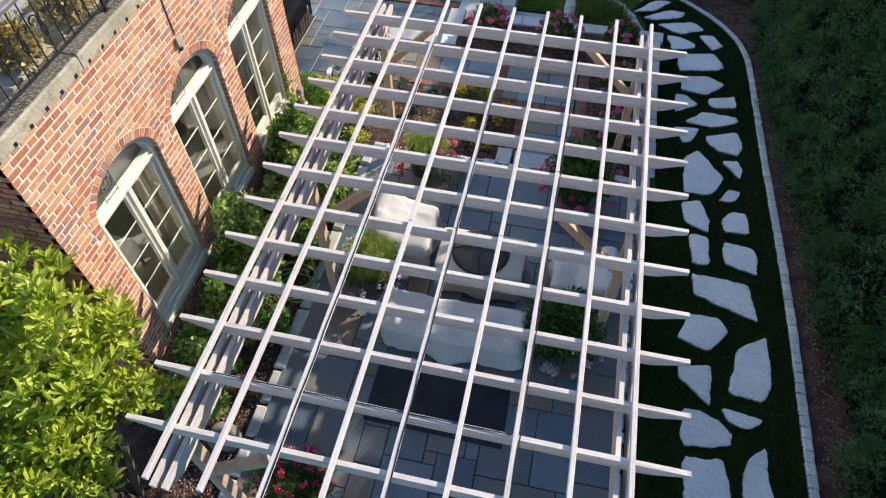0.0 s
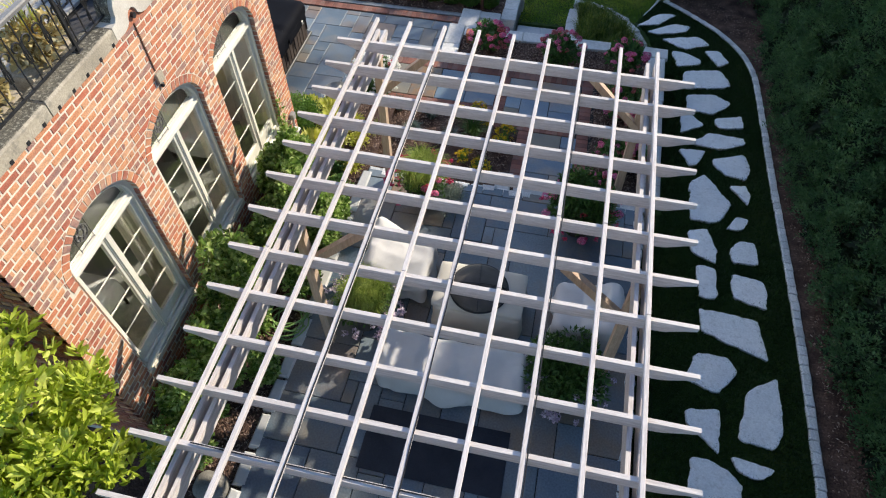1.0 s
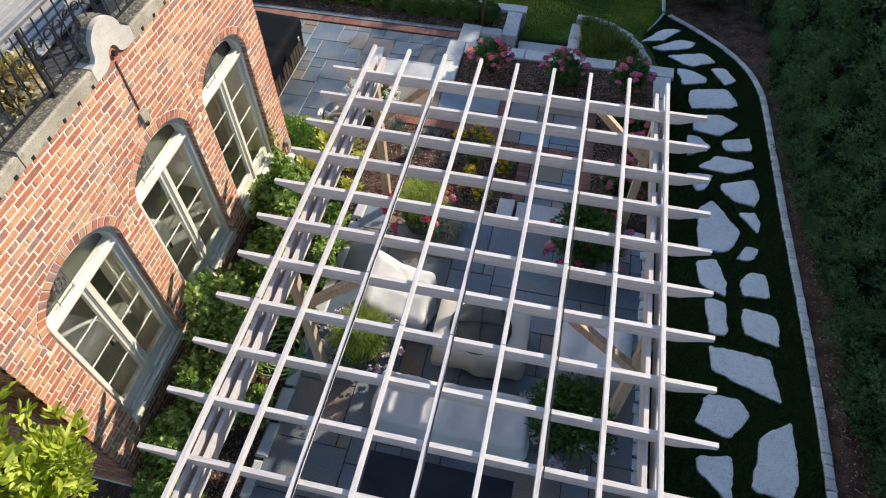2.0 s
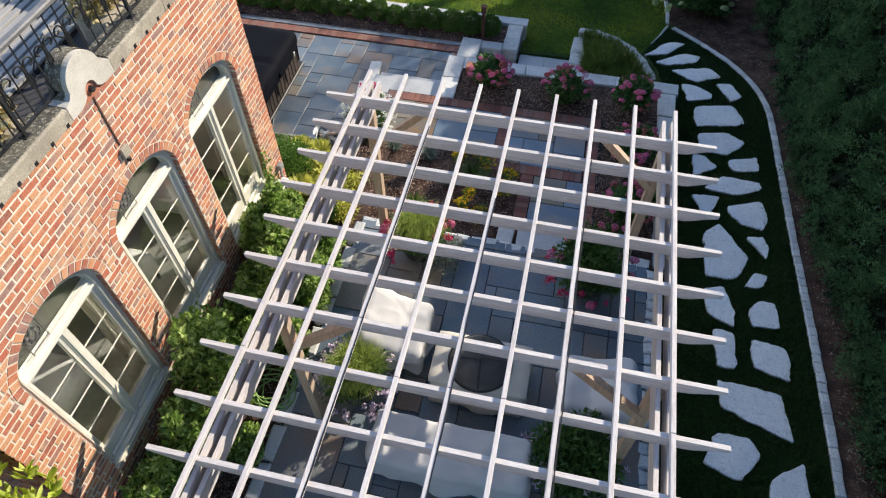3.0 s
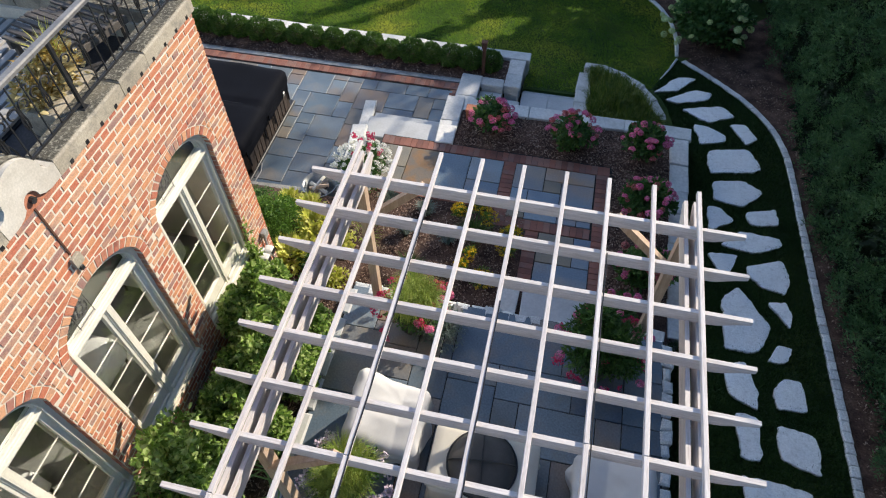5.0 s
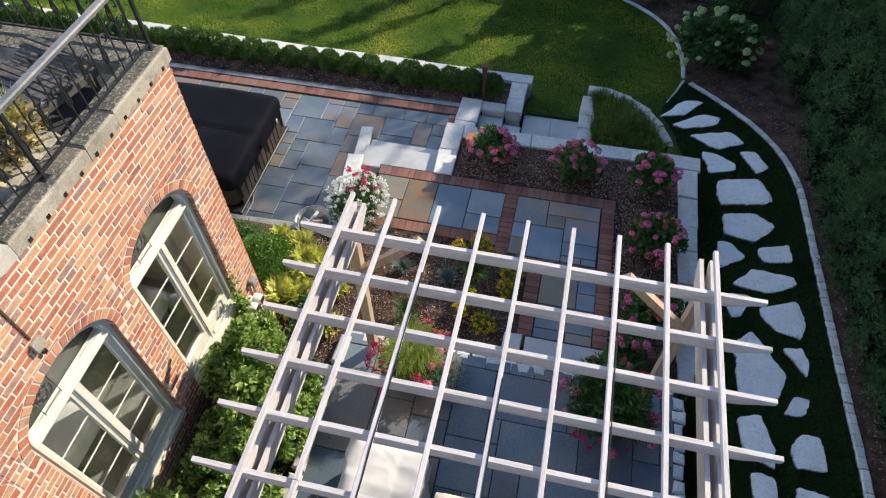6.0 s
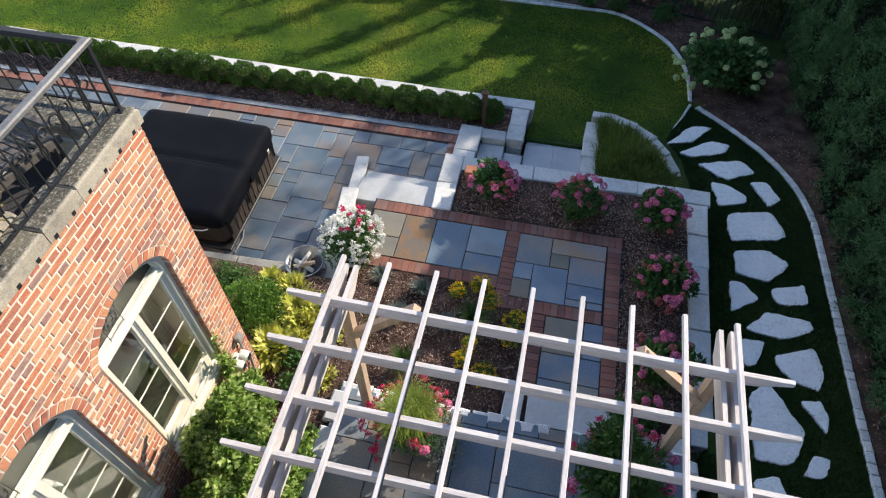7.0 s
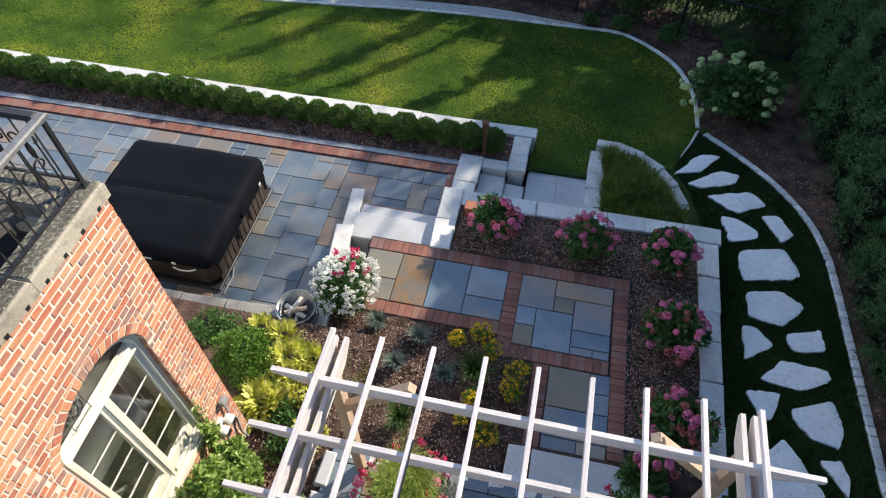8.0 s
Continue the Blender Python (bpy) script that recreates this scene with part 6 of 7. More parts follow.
# whorls of leaves round each twig's tip
pos = np.repeat(tips, 12, 0) + rn.normal(size=(TWIGS * 12, 3)) * 0.02
ang = rn.uniform(0, 2 * math.pi, TWIGS * 12)
ax = np.stack([np.cos(ang), np.sin(ang), rn.uniform(0.1, 0.9, TWIGS * 12)], 1) + np.repeat(d, 12, 0) * 0.7
fast_part("crown", *leaf_geo(pos, ax, rn.normal(size=(TWIGS * 12, 3)), rn.uniform(0.09, 0.15, TWIGS * 12), rn.uniform(0.032, 0.048, TWIGS * 12), 0.22, True), leaf_lime, tree)

# clipped hedge: one bush, copied along the bed
bush = thing("hedge_bush", "clipped round dark green boxwood hedge bush", "hedge", (0.72, 6.40, -0.42), "clipped hedge bushes")
n = 4200
d = rn.normal(size=(n, 3))
d /= np.linalg.norm(d, axis=1, keepdims=True)
bulge = np.array([noise.noise(Vector(q) * 2.6) for q in d])
p = np.array((0.72, 6.40, -0.21)) + d * (0.215 * (1 + 0.16 * bulge) * rn.uniform(0.74, 1.03, n))[:, None]
p[:, 2] = np.maximum(p[:, 2], -0.40)
fast_part("foliage", *leaf_geo(p, d + rn.normal(size=(n, 3)) * 0.6, rn.normal(size=(n, 3)), rn.uniform(0.024, 0.042, n), rn.uniform(0.015, 0.026, n)), leaf_hedge, bush)
part("stem", stems((0.72, 6.40, -0.42), [(0.62, 6.45, -0.2), (0.80, 6.34, -0.18), (0.74, 6.48, -0.15)], 0.01), bark, bush)
for i in range(1, 28):
    y = 6.40 + 0.0045 * i * 0.4
    m = Matrix.LocRotScale((0.72 - 0.42 * i + ra.uniform(-0.02, 0.02), y + 0.1 * (i / 28) + ra.uniform(-0.03, 0.03), -0.42), Euler((0, 0, ra.uniform(0, 6.28))), None)
    b2 = copy_thing(bush, m)
    s = ra.uniform(0.90, 1.2)
    b2.scale = (s, s, s * ra.uniform(0.92, 1.08))

# ornamental grass in the curved bed
og = thing("ornamental_grass", "dense mound of green ornamental grass in the curved bed", "ornamental grass", (3.35, 5.85, -0.56))
v_all, t_all, base_i = [], [], 0
for _ in range(150):
    x, y = ra.uniform(2.78, 4.15), ra.uniform(4.85, 6.75)
    if ((x - 2.62) / 1.40) ** 2 + ((y - 4.85) / 1.74) ** 2 > 1.0:
        continue
    v, t = tuft_geo(rn, (x, y, -0.56), 130, 0.40 + 0.26 * max(0.0, 1 - math.hypot(x - 3.25, y - 5.6) / 1.1), 0.24, 0.008, 0.6, 0.08)
    v_all.append(v)
    t_all.append(t + base_i)
    base_i += len(v)
fast_part("grass", np.concatenate(v_all), np.concatenate(t_all), blade_bed, og)

# hydrangea by the lawn's corner
hy = shrub("hydrangea", "large hydrangea bush with pale lime-green flower heads", "hydrangea", (4.98, 8.8, -0.98), (0.78, 0.78, 0.60), 6800, 0.11, 0.07, leaf_deep, 22, 0.38)
heads(hy, "lime", (4.98, 8.8, -0.38), (0.92, 0.90, 0.70), 46, -0.45, (0.88, 1.02))

# evergreen hedge: three columnar trees of upright sprays in clumps, copied in a row
CEDAR_LABEL = "tall dense dark green arborvitae in the boundary hedge"
models = []
for i in range(3):
    at = (7.46, 12.6 - 1.2 * i, -0.95)
    ob = thing("arborvitae", CEDAR_LABEL, "arborvitae", at, "evergreen boundary hedge")
    k, per, hgt = 640, 96, 6.6
    u = rn.uniform(0.0, 1.0, k) ** 0.9
    a = rn.uniform(0, 2 * math.pi, k)
    lump = np.array([noise.noise((math.cos(q) * 2.2, math.sin(q) * 2.2, w * 7 + i * 9)) for q, w in zip(a, u)])
    rad = (1.16 - 0.25 * u - 0.86 * (np.maximum(0, u - 0.72) / 0.28) ** 1.6 - 0.22 * np.maximum(0, 0.1 - u) / 0.1) * (1 + 0.24 * lump) * rn.uniform(0.84, 1.03, k)
    d = np.stack([np.cos(a), np.sin(a), np.zeros(k)], 1)
    root = np.array(at) + d * rad[:, None] * 0.92 + np.stack([np.zeros(k), np.zeros(k), u * hgt + 0.05], 1)
    size = rn.uniform(0.18, 0.36, k)
    # each clump: a small fan of flat sprays rising outwards
    off = rn.normal(size=(k, per, 3))
    off /= np.linalg.norm(off, axis=2, keepdims=True)
    off[:, :, 2] = np.abs(off[:, :, 2]) * 1.1 - 0.15
    off += d[:, None, :] * 0.5
    q = root[:, None, :] + off * (size[:, None] * rn.uniform(0.45, 0.95, (k, per)))[:, :, None] * np.array((0.52, 0.52, 1.1))
    ax = off * 0.7 + np.array((0, 0, 0.5)) + rn.normal(size=(k, per, 3)) * 0.35
    n = k * per
    fast_part("crown", *leaf_geo(q.reshape(-1, 3), ax.reshape(-1, 3), rn.normal(size=(n, 3)), rn.uniform(0.035, 0.075, n), rn.uniform(0.014, 0.028, n), 0.3), leaf_cedar, ob)
    # inner leaves, near black to stand for shade between the clumps
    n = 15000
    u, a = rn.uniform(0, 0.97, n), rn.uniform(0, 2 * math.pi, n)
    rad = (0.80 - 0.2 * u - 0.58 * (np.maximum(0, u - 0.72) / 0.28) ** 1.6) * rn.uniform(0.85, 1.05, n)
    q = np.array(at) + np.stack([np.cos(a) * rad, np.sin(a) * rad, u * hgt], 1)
    fast_part("inner_foliage", *leaf_geo(q, rn.normal(size=(n, 3)), rn.normal(size=(n, 3)), rn.uniform(0.09, 0.17, n), rn.uniform(0.05, 0.09, n), 0.2), leaf_gap_shade, ob, "dark inner twigs")
    part("trunk", tube([at, (at[0], at[1], at[2] + 3.0), (at[0], at[1], at[2] + 6.0)], [0.09, 0.07, 0.02], 7), bark, ob)
    models.append(ob)
for i in range(3, 17):
    y = 12.6 - 1.2 * i
    m = Matrix.LocRotScale((7.44 + ra.uniform(-0.10, 0.10), y + ra.uniform(-0.15, 0.15), fall(y) + 0.03), Euler((0, 0, ra.uniform(0, 6.28))), None)
    c2 = copy_thing(models[ra.randrange(3)], m)
    c2.scale = (1, 1, (5.2 + ra.uniform(-0.3, 0.3) - fall(y)) / 6.6)

# ---- far end: fence, trees beyond it, turf ----
def along(s, off=0.0):
    """A plan point s metres along the boundary from its corner, and off beyond it."""
    return 6.42 - 0.978 * s + 0.207 * off, 11.0 + 0.207 * s + 0.978 * off


fence = thing("fence", "black iron picket fence at the end of the garden", "fence", (6.42, 11.0, -1.0))
for z in (-0.86, 0.10):
    part("rail", beam((*along(0), z), (*along(16), z), 0.03, 0.035), iron, fence)
pick = mesh_of("picket", *box(-0.009, 0.009, -0.009, 0.009, -1.05, 0.24), iron)
for i in range(135):
    ob = new("picket", pick)
    hang(ob, fence)
    ob.location = (*along(0.06 + 0.115 * i), 0)
for i in range(7):
    x, y = along(2.4 * i)
    part("fence_post", slab(x - 0.028, x + 0.028, y - 0.028, y + 0.028, -1.1, 0.32, 0.004), iron, fence)
for s_, off, r, h in ((1.0, -0.35, 0.36, 0.2), (2.4, -0.3, 0.34, 0.2), (3.6, -0.18, 0.30, 0.16), (4.3, -0.25, 0.28, 0.14)):
    shrub("border_shrub", "low dark shrub in the mulch border by the fence", "shrub", (*along(s_, off), -1.02), (r, r * 0.8, h), 900, 0.06, 0.035, leaf_deep, 12, 0.45, "shrubs by the fence")
thicket = shrub("thicket_bush", "dense dark bush beyond the iron fence", "bush", (*along(-0.6, 0.95), -1.1), (1.15, 0.75, 0.95), 7000, 0.10, 0.06, leaf_box, 36, 0.36, "bushes beyond the fence")
for i in range(1, 12):
    c2 = copy_thing(thicket, Matrix.LocRotScale((*along(-0.6 + 1.35 * i, 0.95 + ra.uniform(-0.1, 0.3)), -1.1), Euler((0, 0, ra.uniform(0, 6.28))), None))
    c2.scale = (1, 1, ra.uniform(0.75, 1.1))
# pale gravel between the lawn edging and the fence
gp = [(p.x, p.y + 0.06) for p in KERB_LAWN if p.x < 2.2]
gv = [(x, y, fall(y) + 0.035) for x, y in gp] + [(x, y + 0.27 * min(1, max(0.05, (2.2 - x) / 2.5)), fall(y) + 0.05) for x, y in gp]
tagged(part("gravel_strip", (gv, [(i, i + len(gp), i + len(gp) + 1, i + 1) for i in range(len(gp) - 1)]), pebbles), "pale gravel strip beyond the lawn edging", "gravel", kind="structure")


def tall_tree(at, h, spread, n, seed, leaf=0.26):
    g = np.random.default_rng(seed)
    ob = thing("shade_tree", "tall leafy tree beyond the fence", "tree", at, "trees beyond the fence")
    limbs = [tube([at, (at[0], at[1], at[2] + h * 0.5), (at[0] + 0.2, at[1], at[2] + h * 0.9)], [0.05 + 0.09 * spread, 0.04 + 0.06 * spread, 0.03], 8)]
    for i in range(9 if spread > 1 else 4):
        a, z = g.uniform(0, 6.28), g.uniform(0.3, 0.75)
        limbs.append(tube([(at[0], at[1], at[2] + h * z), (at[0] + spread * 0.4 * math.cos(a), at[1] + spread * 0.4 * math.sin(a), at[2] + h * (z + 0.1)), (at[0] + spread * 0.85 * math.cos(a), at[1] + spread * 0.85 * math.sin(a), at[2] + h * (z + 0.16))], [0.03 + 0.03 * spread, 0.02 + 0.02 * spread, 0.012], 6))
    part("trunk", join(*limbs), bark, ob)
    fast_part("crown", *crown_geo(g, (at[0], at[1], at[2] + h * 0.66), (spread, spread, h * 0.34), n, leaf, leaf * 0.65, 34, 0.26), leaf_deep, ob)
    return ob


# one broad tree and a loose row of slender ones, seen only by their shadows
def by_sun(u, v):
    """A plan point u across the sun's way and v towards the sun."""
    s_, c_ = math.sin(radians(SUN_AZ)), math.cos(radians(SUN_AZ))
    return c_ * u + s_ * v, -s_ * u + c_ * v, -1.1


tall_tree(by_sun(-3.3, 17.0), 7.7, 1.75, 4200, 3)
tall_tree((*along(0.3, 2.0), -1.1), 5.4, 1.5, 9000, 12, 0.13)
tall_tree((*along(2.6, 2.3), -1.1), 3.1, 1.2, 8000, 13, 0.13)
tall_tree(by_sun(-3.7, 19.0), 11.6, 1.45, 800, 9, 0.2)
tall_tree(by_sun(-1.2, 18.5), 8.2, 1.2, 1600, 4)
for i, (u, v, h, w, n_) in enumerate(((-5.75, 17.0, 8.4, 0.16, 150), (-7.4, 16.4, 8.0, 0.13, 110), (-8.25, 17.4, 8.8, 0.24, 240), (-9.85, 17.2, 8.6, 0.24, 220), (-11.0, 16.6, 7.6, 0.34, 280), (-12.5, 17.0, 8.0, 0.3, 260), (-13.9, 17.6, 8.2, 0.4, 360), (-15.2, 16.8, 7.6, 0.5, 500))):
    tall_tree(by_sun(u, v), h, w, n_, 20 + i)

# turf: short blades over the path and the lawn
def inside(poly, x, y):
    hit = np.zeros(len(x), bool)
    for (x0, y0), (x1, y1) in zip(poly, poly[1:] + poly[:1]):
        cross = (y0 > y) != (y1 > y)
        hit ^= cross & (x < (x1 - x0) * (y - y0) / ((y1 - y0) if y1 != y0 else 1e-9) + x0)
    return hit


def turf(name, x, y, h, w, label, mat_):
    n = len(x)
    z = np.interp(y, (-40, -6, -2, 4.8, 7, 9, 14), (0.9, 0.75, 0.38, -0.45, -0.76, -1.0, -1.1))
    root = np.stack([x, y, z], 1)
    a = rn.uniform(0, 2 * math.pi, n)
    s = np.stack([np.cos(a), np.sin(a), np.zeros(n)], 1) * w / 2
    tip = root + np.stack([rn.normal(0, 0.55, n), rn.normal(0, 0.55, n), np.ones(n)], 1) * (h * rn.uniform(0.6, 1.2, n))[:, None]
    v = np.stack([root - s, root + s, tip], 1).reshape(-1, 3)
    return tagged(fast_part(name, v, np.arange(3 * n).reshape(-1, 3), mat_), label, "grass", kind="stuff")


# path turf: the darker blades stand for the shade lying on it
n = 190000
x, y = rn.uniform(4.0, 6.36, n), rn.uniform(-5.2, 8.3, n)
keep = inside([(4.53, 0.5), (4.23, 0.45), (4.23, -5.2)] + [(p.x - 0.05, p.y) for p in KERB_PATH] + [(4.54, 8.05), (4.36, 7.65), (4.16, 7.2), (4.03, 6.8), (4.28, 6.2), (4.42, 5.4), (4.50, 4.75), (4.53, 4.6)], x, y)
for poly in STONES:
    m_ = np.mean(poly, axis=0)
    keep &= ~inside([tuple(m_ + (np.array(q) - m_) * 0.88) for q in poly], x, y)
turf("grass_path", x[keep], y[keep], 0.05, 0.010, "grass between the stepping stones, coloured darker for its shade", blade_path_shade)
n = 330000
x, y = rn.uniform(-13.5, 4.55, n), rn.uniform(6.2, 11.7, n)
keep = inside([(p.x, p.y - 0.05) for p in KERB_LAWN] + [(-14, 7.18), (1.42, 7.0), (1.42, 6.3), (2.5, 6.3), (2.5, 7.1), (3.2, 7.06), (3.75, 6.8), (4.0, 6.8), (4.14, 7.2), (4.34, 7.65), (4.5, 8.15)], x, y)
turf("lawn_turf", x[keep], y[keep], 0.028, 0.012, "mown green lawn with paler worn patches, yellowed for sun", blade_lawn)

# loose bark chips on the beds
def chips(name, x0, x1, y0, y1, z, n, label):
    p = np.stack([rn.uniform(x0, x1, n), rn.uniform(y0, y1, n), np.full(n, z) + rn.uniform(0.015, 0.04, n)], 1)
    ax = rn.normal(size=(n, 3)) * np.array((1, 1, 0.25))
    v, t = leaf_geo(p, ax, rn.normal(size=(n, 3)) * np.array((1, 1, 0.3)), rn.uniform(0.025, 0.06, n), rn.uniform(0.008, 0.02, n), 0.1)
    tagged(fast_part(name, v, t, chip), label, "bark chips", kind="stuff")


chips("bark_chips", 0.62, 4.22, 3.62, 4.48, PAVED - 0.03, 5000, "loose bark chips on the rose bed")
chips("bark_chips", 3.28, 4.22, 0.55, 3.6, PAVED - 0.03, 4500, "loose bark chips on the rose bed")
chips("bark_chips", -0.85, 2.0, 0.42, 2.28, PAVED - 0.02, 4600, "loose reddish bark chips on the perennial bed")
chips("bark_chips", -1.0, -0.1, -5.5, 1.8, 0.36, 8000, "loose bark chips on the bed by the house")
chips("bark_chips", -10, 1.05, 5.92, 6.7, -0.40, 6000, "loose bark chips under the clipped hedge")

# litter on the verge under the evergreens
sl = np.array([(p.x, p.y) for p in KERB_PATH + KERB_LAWN[:40]])
n = 9000
at = rn.integers(0, len(sl), n)
p = np.stack([sl[at, 0] + rn.uniform(0.12, 1.1, n), sl[at, 1] + rn.uniform(0.0, 0.5, n), np.zeros(n)], 1)
p[:, 2] = np.interp(p[:, 1], (-40, -6, -2, 4.8, 7, 9, 14), (0.9, 0.75, 0.38, -0.45, -0.76, -1.0, -1.1)) + 0.085 + 0.04 * np.clip(p[:, 0] - sl[at, 0], 0, 1)
v, t = leaf_geo(p, rn.normal(size=(n, 3)) * np.array((1, 1, 0.25)), rn.normal(size=(n, 3)) * np.array((1, 1, 0.3)), rn.uniform(0.02, 0.055, n), rn.uniform(0.008, 0.022, n), 0.1)
tagged(fast_part("leaf_litter", v, t, chip), "scattered bark and leaf litter on the mulch verge", "leaf litter", kind="stuff")

# ---- laid pieces: flagstones and bricks ----
paving(patio, -0.0, 4.08, -6.4, 0.24, PATIO, 0.152, random.Random(362), [(6, 4), (4, 6), (5, 4), (4, 4), (4, 3), (3, 4), (3, 3), (6, 3), (3, 2), (2, 3), (5, 5), (3, 6)])
paving(tub_patio, -8.6, 0.03, 2.1, 5.60, TUBLEVEL, 0.15, random.Random(112), SIZES)

COURSE, JOINT = 0.0677, 0.0155
BRICK_CACHE = {}


def brick_mesh(w):
    w = round(w, 2)
    if w not in BRICK_CACHE:
        g = slab(-w / 2, w / 2, -(COURSE - JOINT) / 2, (COURSE - JOINT) / 2, -0.05, 0.0, 0.003)
        BRICK_CACHE[w] = mesh_of("wall_brick", *g, brick_piece)
    return BRICK_CACHE[w]


rbk = random.Random(17)
left_v, left_f = [], []
count = 0
TURN_EAST = Matrix(((0, 0, 1), (1, 0, 0), (0, 1, 0))).to_4x4()


def lay(y0, y1, zc):
    """One brick of the east wall between y0 and y1."""
    global count
    if y1 - y0 < 0.03:
        return
    proud = rbk.uniform(-0.002, 0.002)
    if count < 300 and y0 > -1.35 and zc > 2.45 and y1 - y0 > 0.07:
        ob = new("brick", brick_mesh(y1 - y0))
        hang(ob, wall_east)
        ob.matrix_basis = Matrix.Translation((FACE + proud, (y0 + y1) / 2, zc)) @ TURN_EAST
        count += 1
        return
    g = slab(y0, y1, zc - (COURSE - JOINT) / 2, zc + (COURSE - JOINT) / 2, -0.05, 0.0, 0.003)
    k = len(left_v)
    left_v.extend([(FACE + proud + z, x, y) for x, y, z in g[0]])
    left_f.extend([tuple(i + k for i in q) for q in g[1]])


def trim(y0, y1, c, zc):
    """A brick cut to the arch's ring."""
    z0, z1 = zc - (COURSE - JOINT) / 2, zc + (COURSE - JOINT) / 2
    if y1 - y0 < 0.012:
        return
    n = 8
    run = []
    for i in range(n + 1):
        y = y0 + (y1 - y0) * i / n
        low = z0
        if abs(y - c) < WIN_HALF + RING + 0.010:
            low = max(z0, arch_top(y, c, RING + 0.010))
            if arch_top(y, c, RING + 0.010) <= SPRING + 0.001:
                low = z0
        if z1 - low > 0.004:
            run.append((y, low))
        elif run:
            break
    if len(run) > 1:
        g = prism(run + [(run[-1][0], z1), (run[0][0], z1)], FACE - 0.05, FACE + rbk.uniform(-0.002, 0.002))
        k = len(left_v)
        left_v.extend(g[0])
        left_f.extend([tuple(i + k for i in q) for q in g[1]])


rows = int((WALL_TOP - 0.40) / COURSE)
for r in range(rows):
    zc = WALL_TOP - COURSE * (r + 0.5)
    y = HOUSE_N - (0.0 if r % 2 else 0.055)
    long_next = bool(r % 2)
    spans = []
    while y > HOUSE_S + 0.01:
        w = 0.197 if long_next else 0.091
        spans.append((max(y - w, HOUSE_S), y))
        y -= w + JOINT
        long_next = not long_next
    if not r % 2:
        spans.append((HOUSE_N - 0.045, HOUSE_N))
    for a, b in spans:
        pieces = [(a, b)]
        for c in WIN_Y:
            if zc < WIN_LOW - 0.06:
                continue
            if zc + COURSE / 2 < SPRING - 0.08:
                half = WIN_HALF
            elif zc < SPRING + RISE + RING + COURSE:
                half = WIN_HALF + RING + 0.012
            else:
                continue
            cut = []
            for p, q in pieces:
                if p < c - half:
                    cut.append((p, min(q, c - half - 0.004)))
                if q > c + half:
                    cut.append((max(p, c + half + 0.004), q))
                if half > WIN_HALF:
                    trim(max(p, c - half), min(q, c + half), c, zc)
            pieces = cut
        for p, q in pieces:
            lay(p, q, zc)
for c in WIN_Y:
    # rowlock ring over each arch, starting a little below the springing
    dense = [math.pi * (i / 200 * 1.12 - 0.06) for i in range(201)]
    pts = [arch(c, t) for t in dense]
    runs = [0.0]
    for (ya, za), (yb, zb) in zip(pts, pts[1:]):
        runs.append(runs[-1] + math.hypot(yb - ya, zb - za))
    m = round(runs[-1] / 0.071)
    for i in range(m):
        ts = [float(np.interp(runs[-1] * (i + e) / m, runs, dense)) for e in (0.11, 0.89)]
        k = len(left_v)
        for px in (-0.1, 0.001 + rbk.uniform(-0.002, 0.002)):
            for t, grow in ((ts[0], 0.0), (ts[1], 0.0), (ts[1], RING), (ts[0], RING)):
                y, z = arch(c, t, -grow)
                left_v.append((FACE + px, y, z))
        left_f.extend([tuple(i2 + k for i2 in q) for q in BOX_F])
    # bonded jambs turning into the reveal
    for s in (-1, 1):
        z = WIN_LOW + 0.03
        j = 0
        while z < SPRING - 0.06:
            d = 0.09 if j % 2 else 0.075
            yy = c + s * WIN_HALF
            g = box(FACE - 0.091, FACE - 0.006, min(yy, yy - s * 0.006), max(yy, yy - s * 0.006), z, z + COURSE - JOINT)
            k = len(left_v)
            left_v.extend(g[0])
            left_f.extend([tuple(i2 + k for i2 in q) for q in g[1]])
            z += COURSE
            j += 1
tagged(part("brickwork", (left_v, left_f), brick_field, wall_east), kind="stuff")

sv, sf = [], []
for r in range(rows):
    zc = WALL_TOP - COURSE * (r + 0.5)
    x = FACE - (0.0 if r % 2 else 0.055)
    long_next = bool(r % 2)
    while x > -3.6:
        w = 0.197 if long_next else 0.091
        g = box(x - w, x, HOUSE_S, HOUSE_S + 0.05, zc - (COURSE - JOINT) / 2, zc + (COURSE - JOINT) / 2)
        k = len(sv)
        sv.extend(g[0])
        sf.extend([tuple(i2 + k for i2 in q) for q in g[1]])
        x -= w + JOINT
        long_next = not long_next
tagged(part("brickwork", (sv, sf), brick_field, wall_south), kind="stuff")


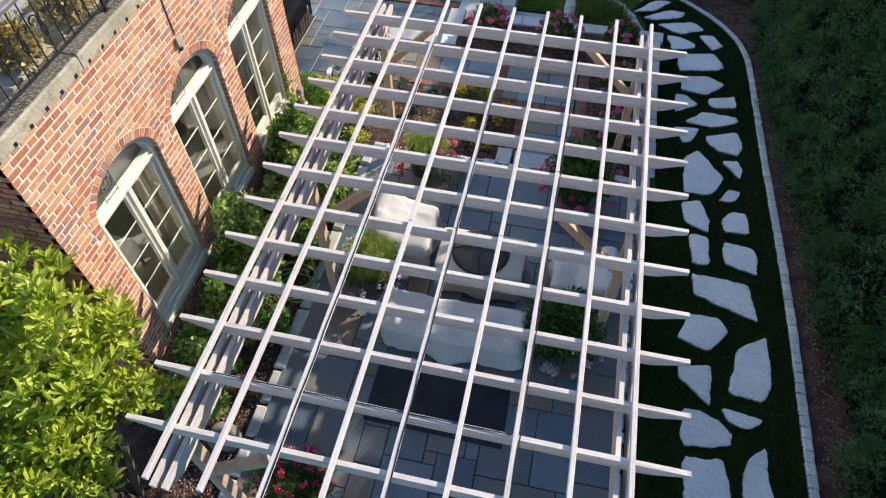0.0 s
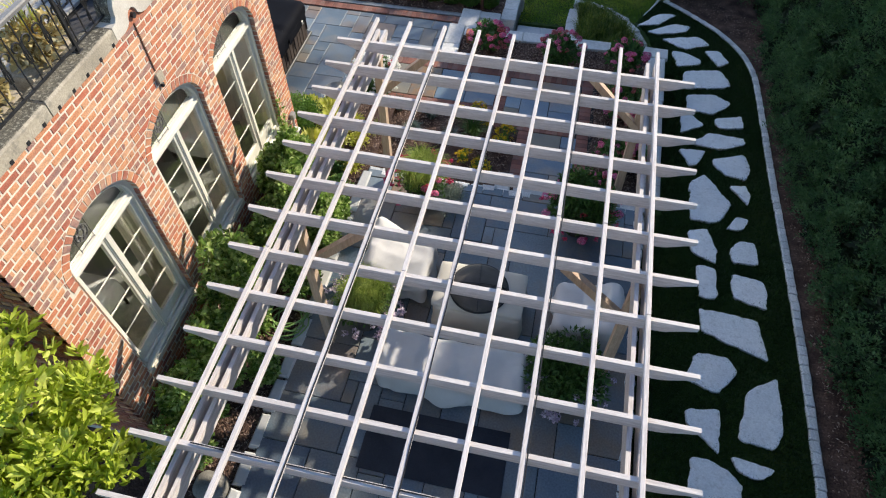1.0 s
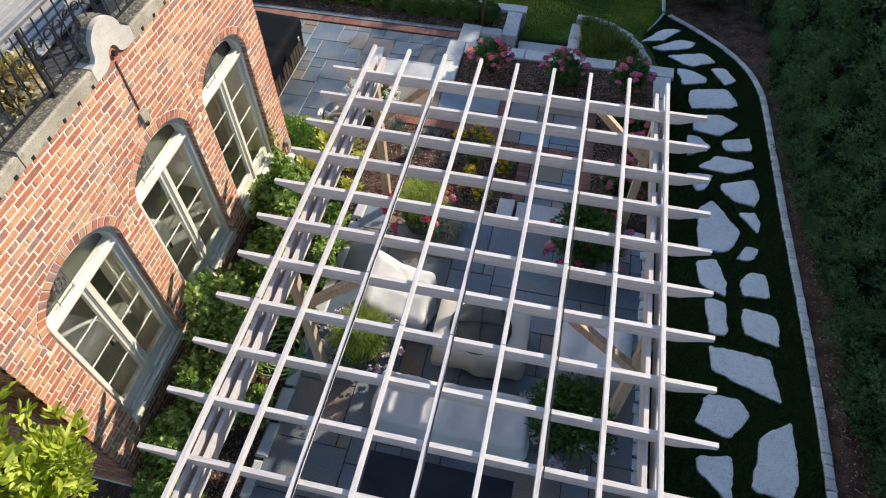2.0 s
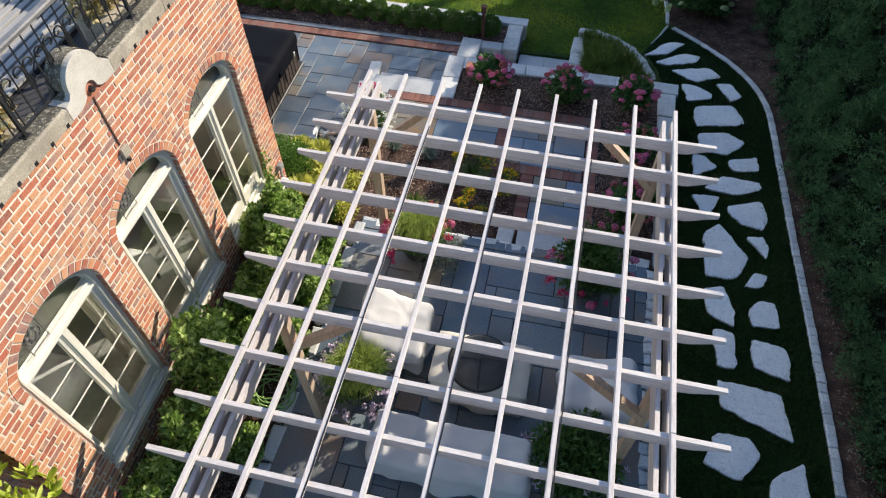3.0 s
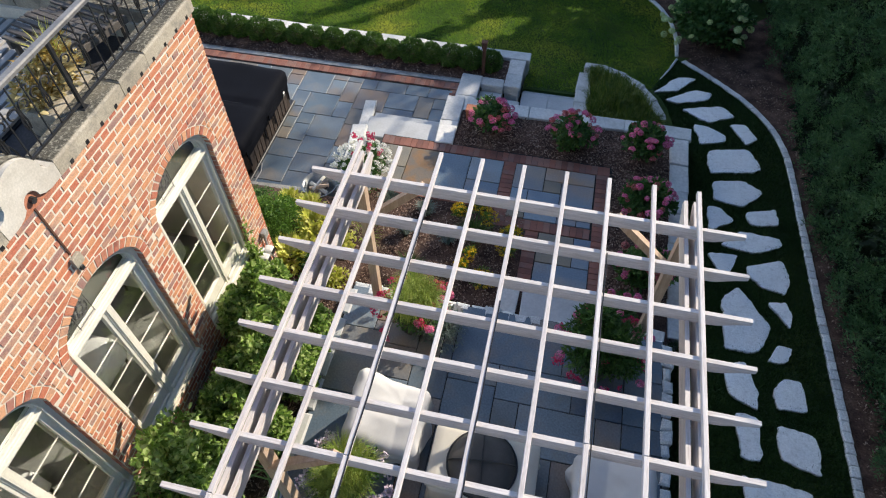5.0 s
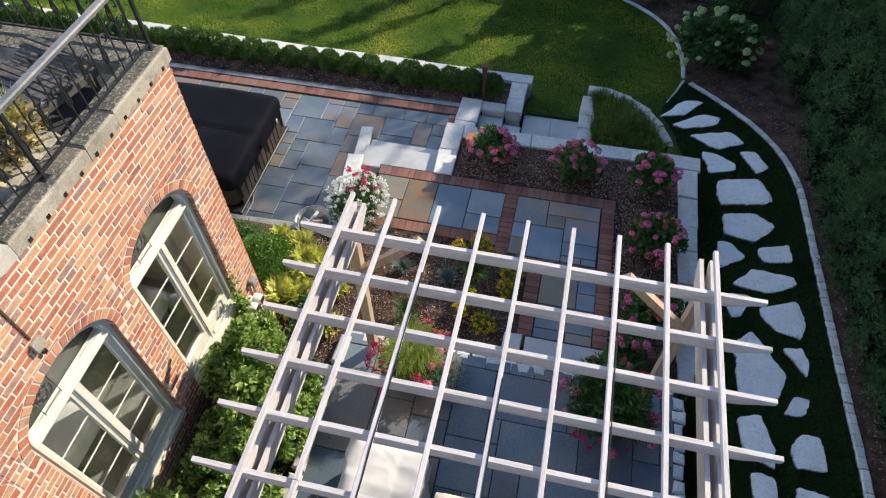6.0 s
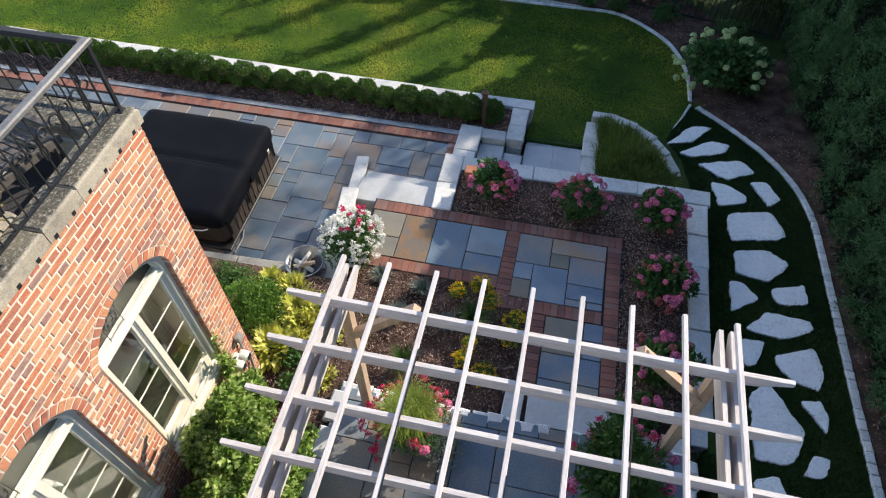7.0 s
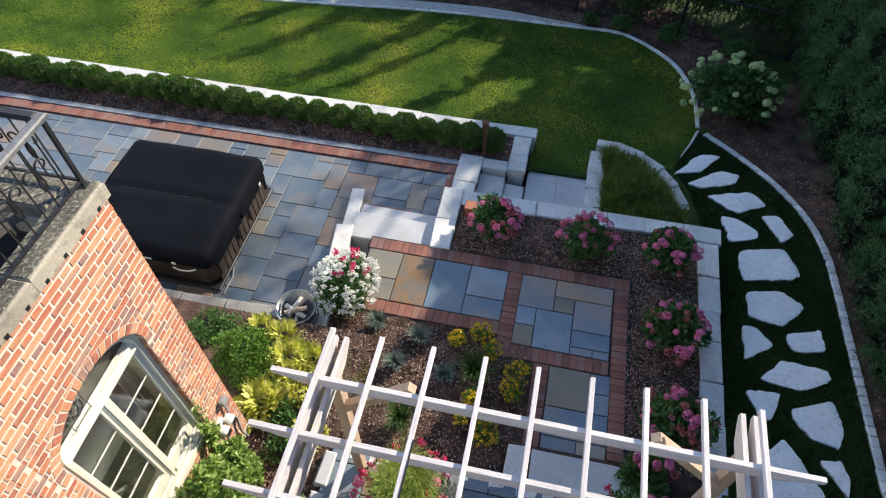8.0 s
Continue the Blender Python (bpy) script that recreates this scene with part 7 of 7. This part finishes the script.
# ---- setting out: the garden's drawing grid is brought onto the house's datum ----
HOUSE = ("pergola", "wall_", "room_floor", "ceiling", "roof_terrace", "window_", "curtain", "indoor_chair", "coping", "weep_holes", "railing", "terrace_", "deck_", "lounge", "flood_light", "junction_box")
SHEETS = ("ground", "leaf_litter", "mulch_strip", "mulch_border", "grass_path", "lawn_turf", "gravel_strip", "lawn_seam")


def shift(x, y, z):
    """How far a place moves from the drawing grid to the datum."""
    x, y = min(max(x, -4.0), 8.0), min(max(y, -6.0), 12.0)
    return Vector((0.0935 - 0.0135 * x + 0.00828 * y - 0.0372 * z, 0.0825 - 0.0015 * x + 0.0081 * y - 0.0049 * z, -0.044 + 0.0143 * x - 0.0139 * y - 0.0415 * z))


def level_shift(x, y, z):
    """The same for a whole thing: what shares a level sinks or rises together."""
    d = shift(x, y, z)
    if -0.2 < x < 4.25 and y < 0.4:
        d.z = -0.02
    elif x < 0.1 and y < 1.9:
        d.z = -0.06
    elif x < 4.5 and y < 4.7 and z > -0.05:
        d.z = -0.055
    elif x < 2.7 and y < 7.0:
        d.z = -0.115
    return d


bpy.context.view_layer.update()
for ob in [o for o in scene.objects if o.parent is None and o.type in ("MESH", "EMPTY")]:
    if ob.name.startswith(HOUSE):
        continue
    if ob.name.split(".")[0] in SHEETS:
        co = np.empty(len(ob.data.vertices) * 3, np.float32)
        ob.data.vertices.foreach_get("co", co)
        co = co.reshape(-1, 3)
        x, y, z = np.clip(co[:, 0], -4, 8), np.clip(co[:, 1], -6, 12), co[:, 2]
        co += np.stack([0.0935 - 0.0135 * x + 0.00828 * y - 0.0372 * z, 0.0825 - 0.0015 * x + 0.0081 * y - 0.0049 * z, -0.044 + 0.0143 * x - 0.0139 * y - 0.0415 * z], 1)
        ob.data.vertices.foreach_set("co", co.ravel())
        ob.data.update()
        continue
    if ob.name in ("edging", "lawn_edging"):
        for block in ob.children:
            block.location += shift(*block.matrix_world.translation)
        continue
    corners = [o.matrix_world @ Vector(c) for o in (ob, *ob.children_recursive) if o.type == "MESH" for c in o.bound_box]
    low, high = [min(c[i] for c in corners) for i in range(3)], [max(c[i] for c in corners) for i in range(3)]
    flat = ob.get("kind") == "structure"
    ob.location += level_shift((max(low[0], -6.0) + high[0]) / 2, (max(low[1], -6.0) + high[1]) / 2, high[2] if flat else low[2])
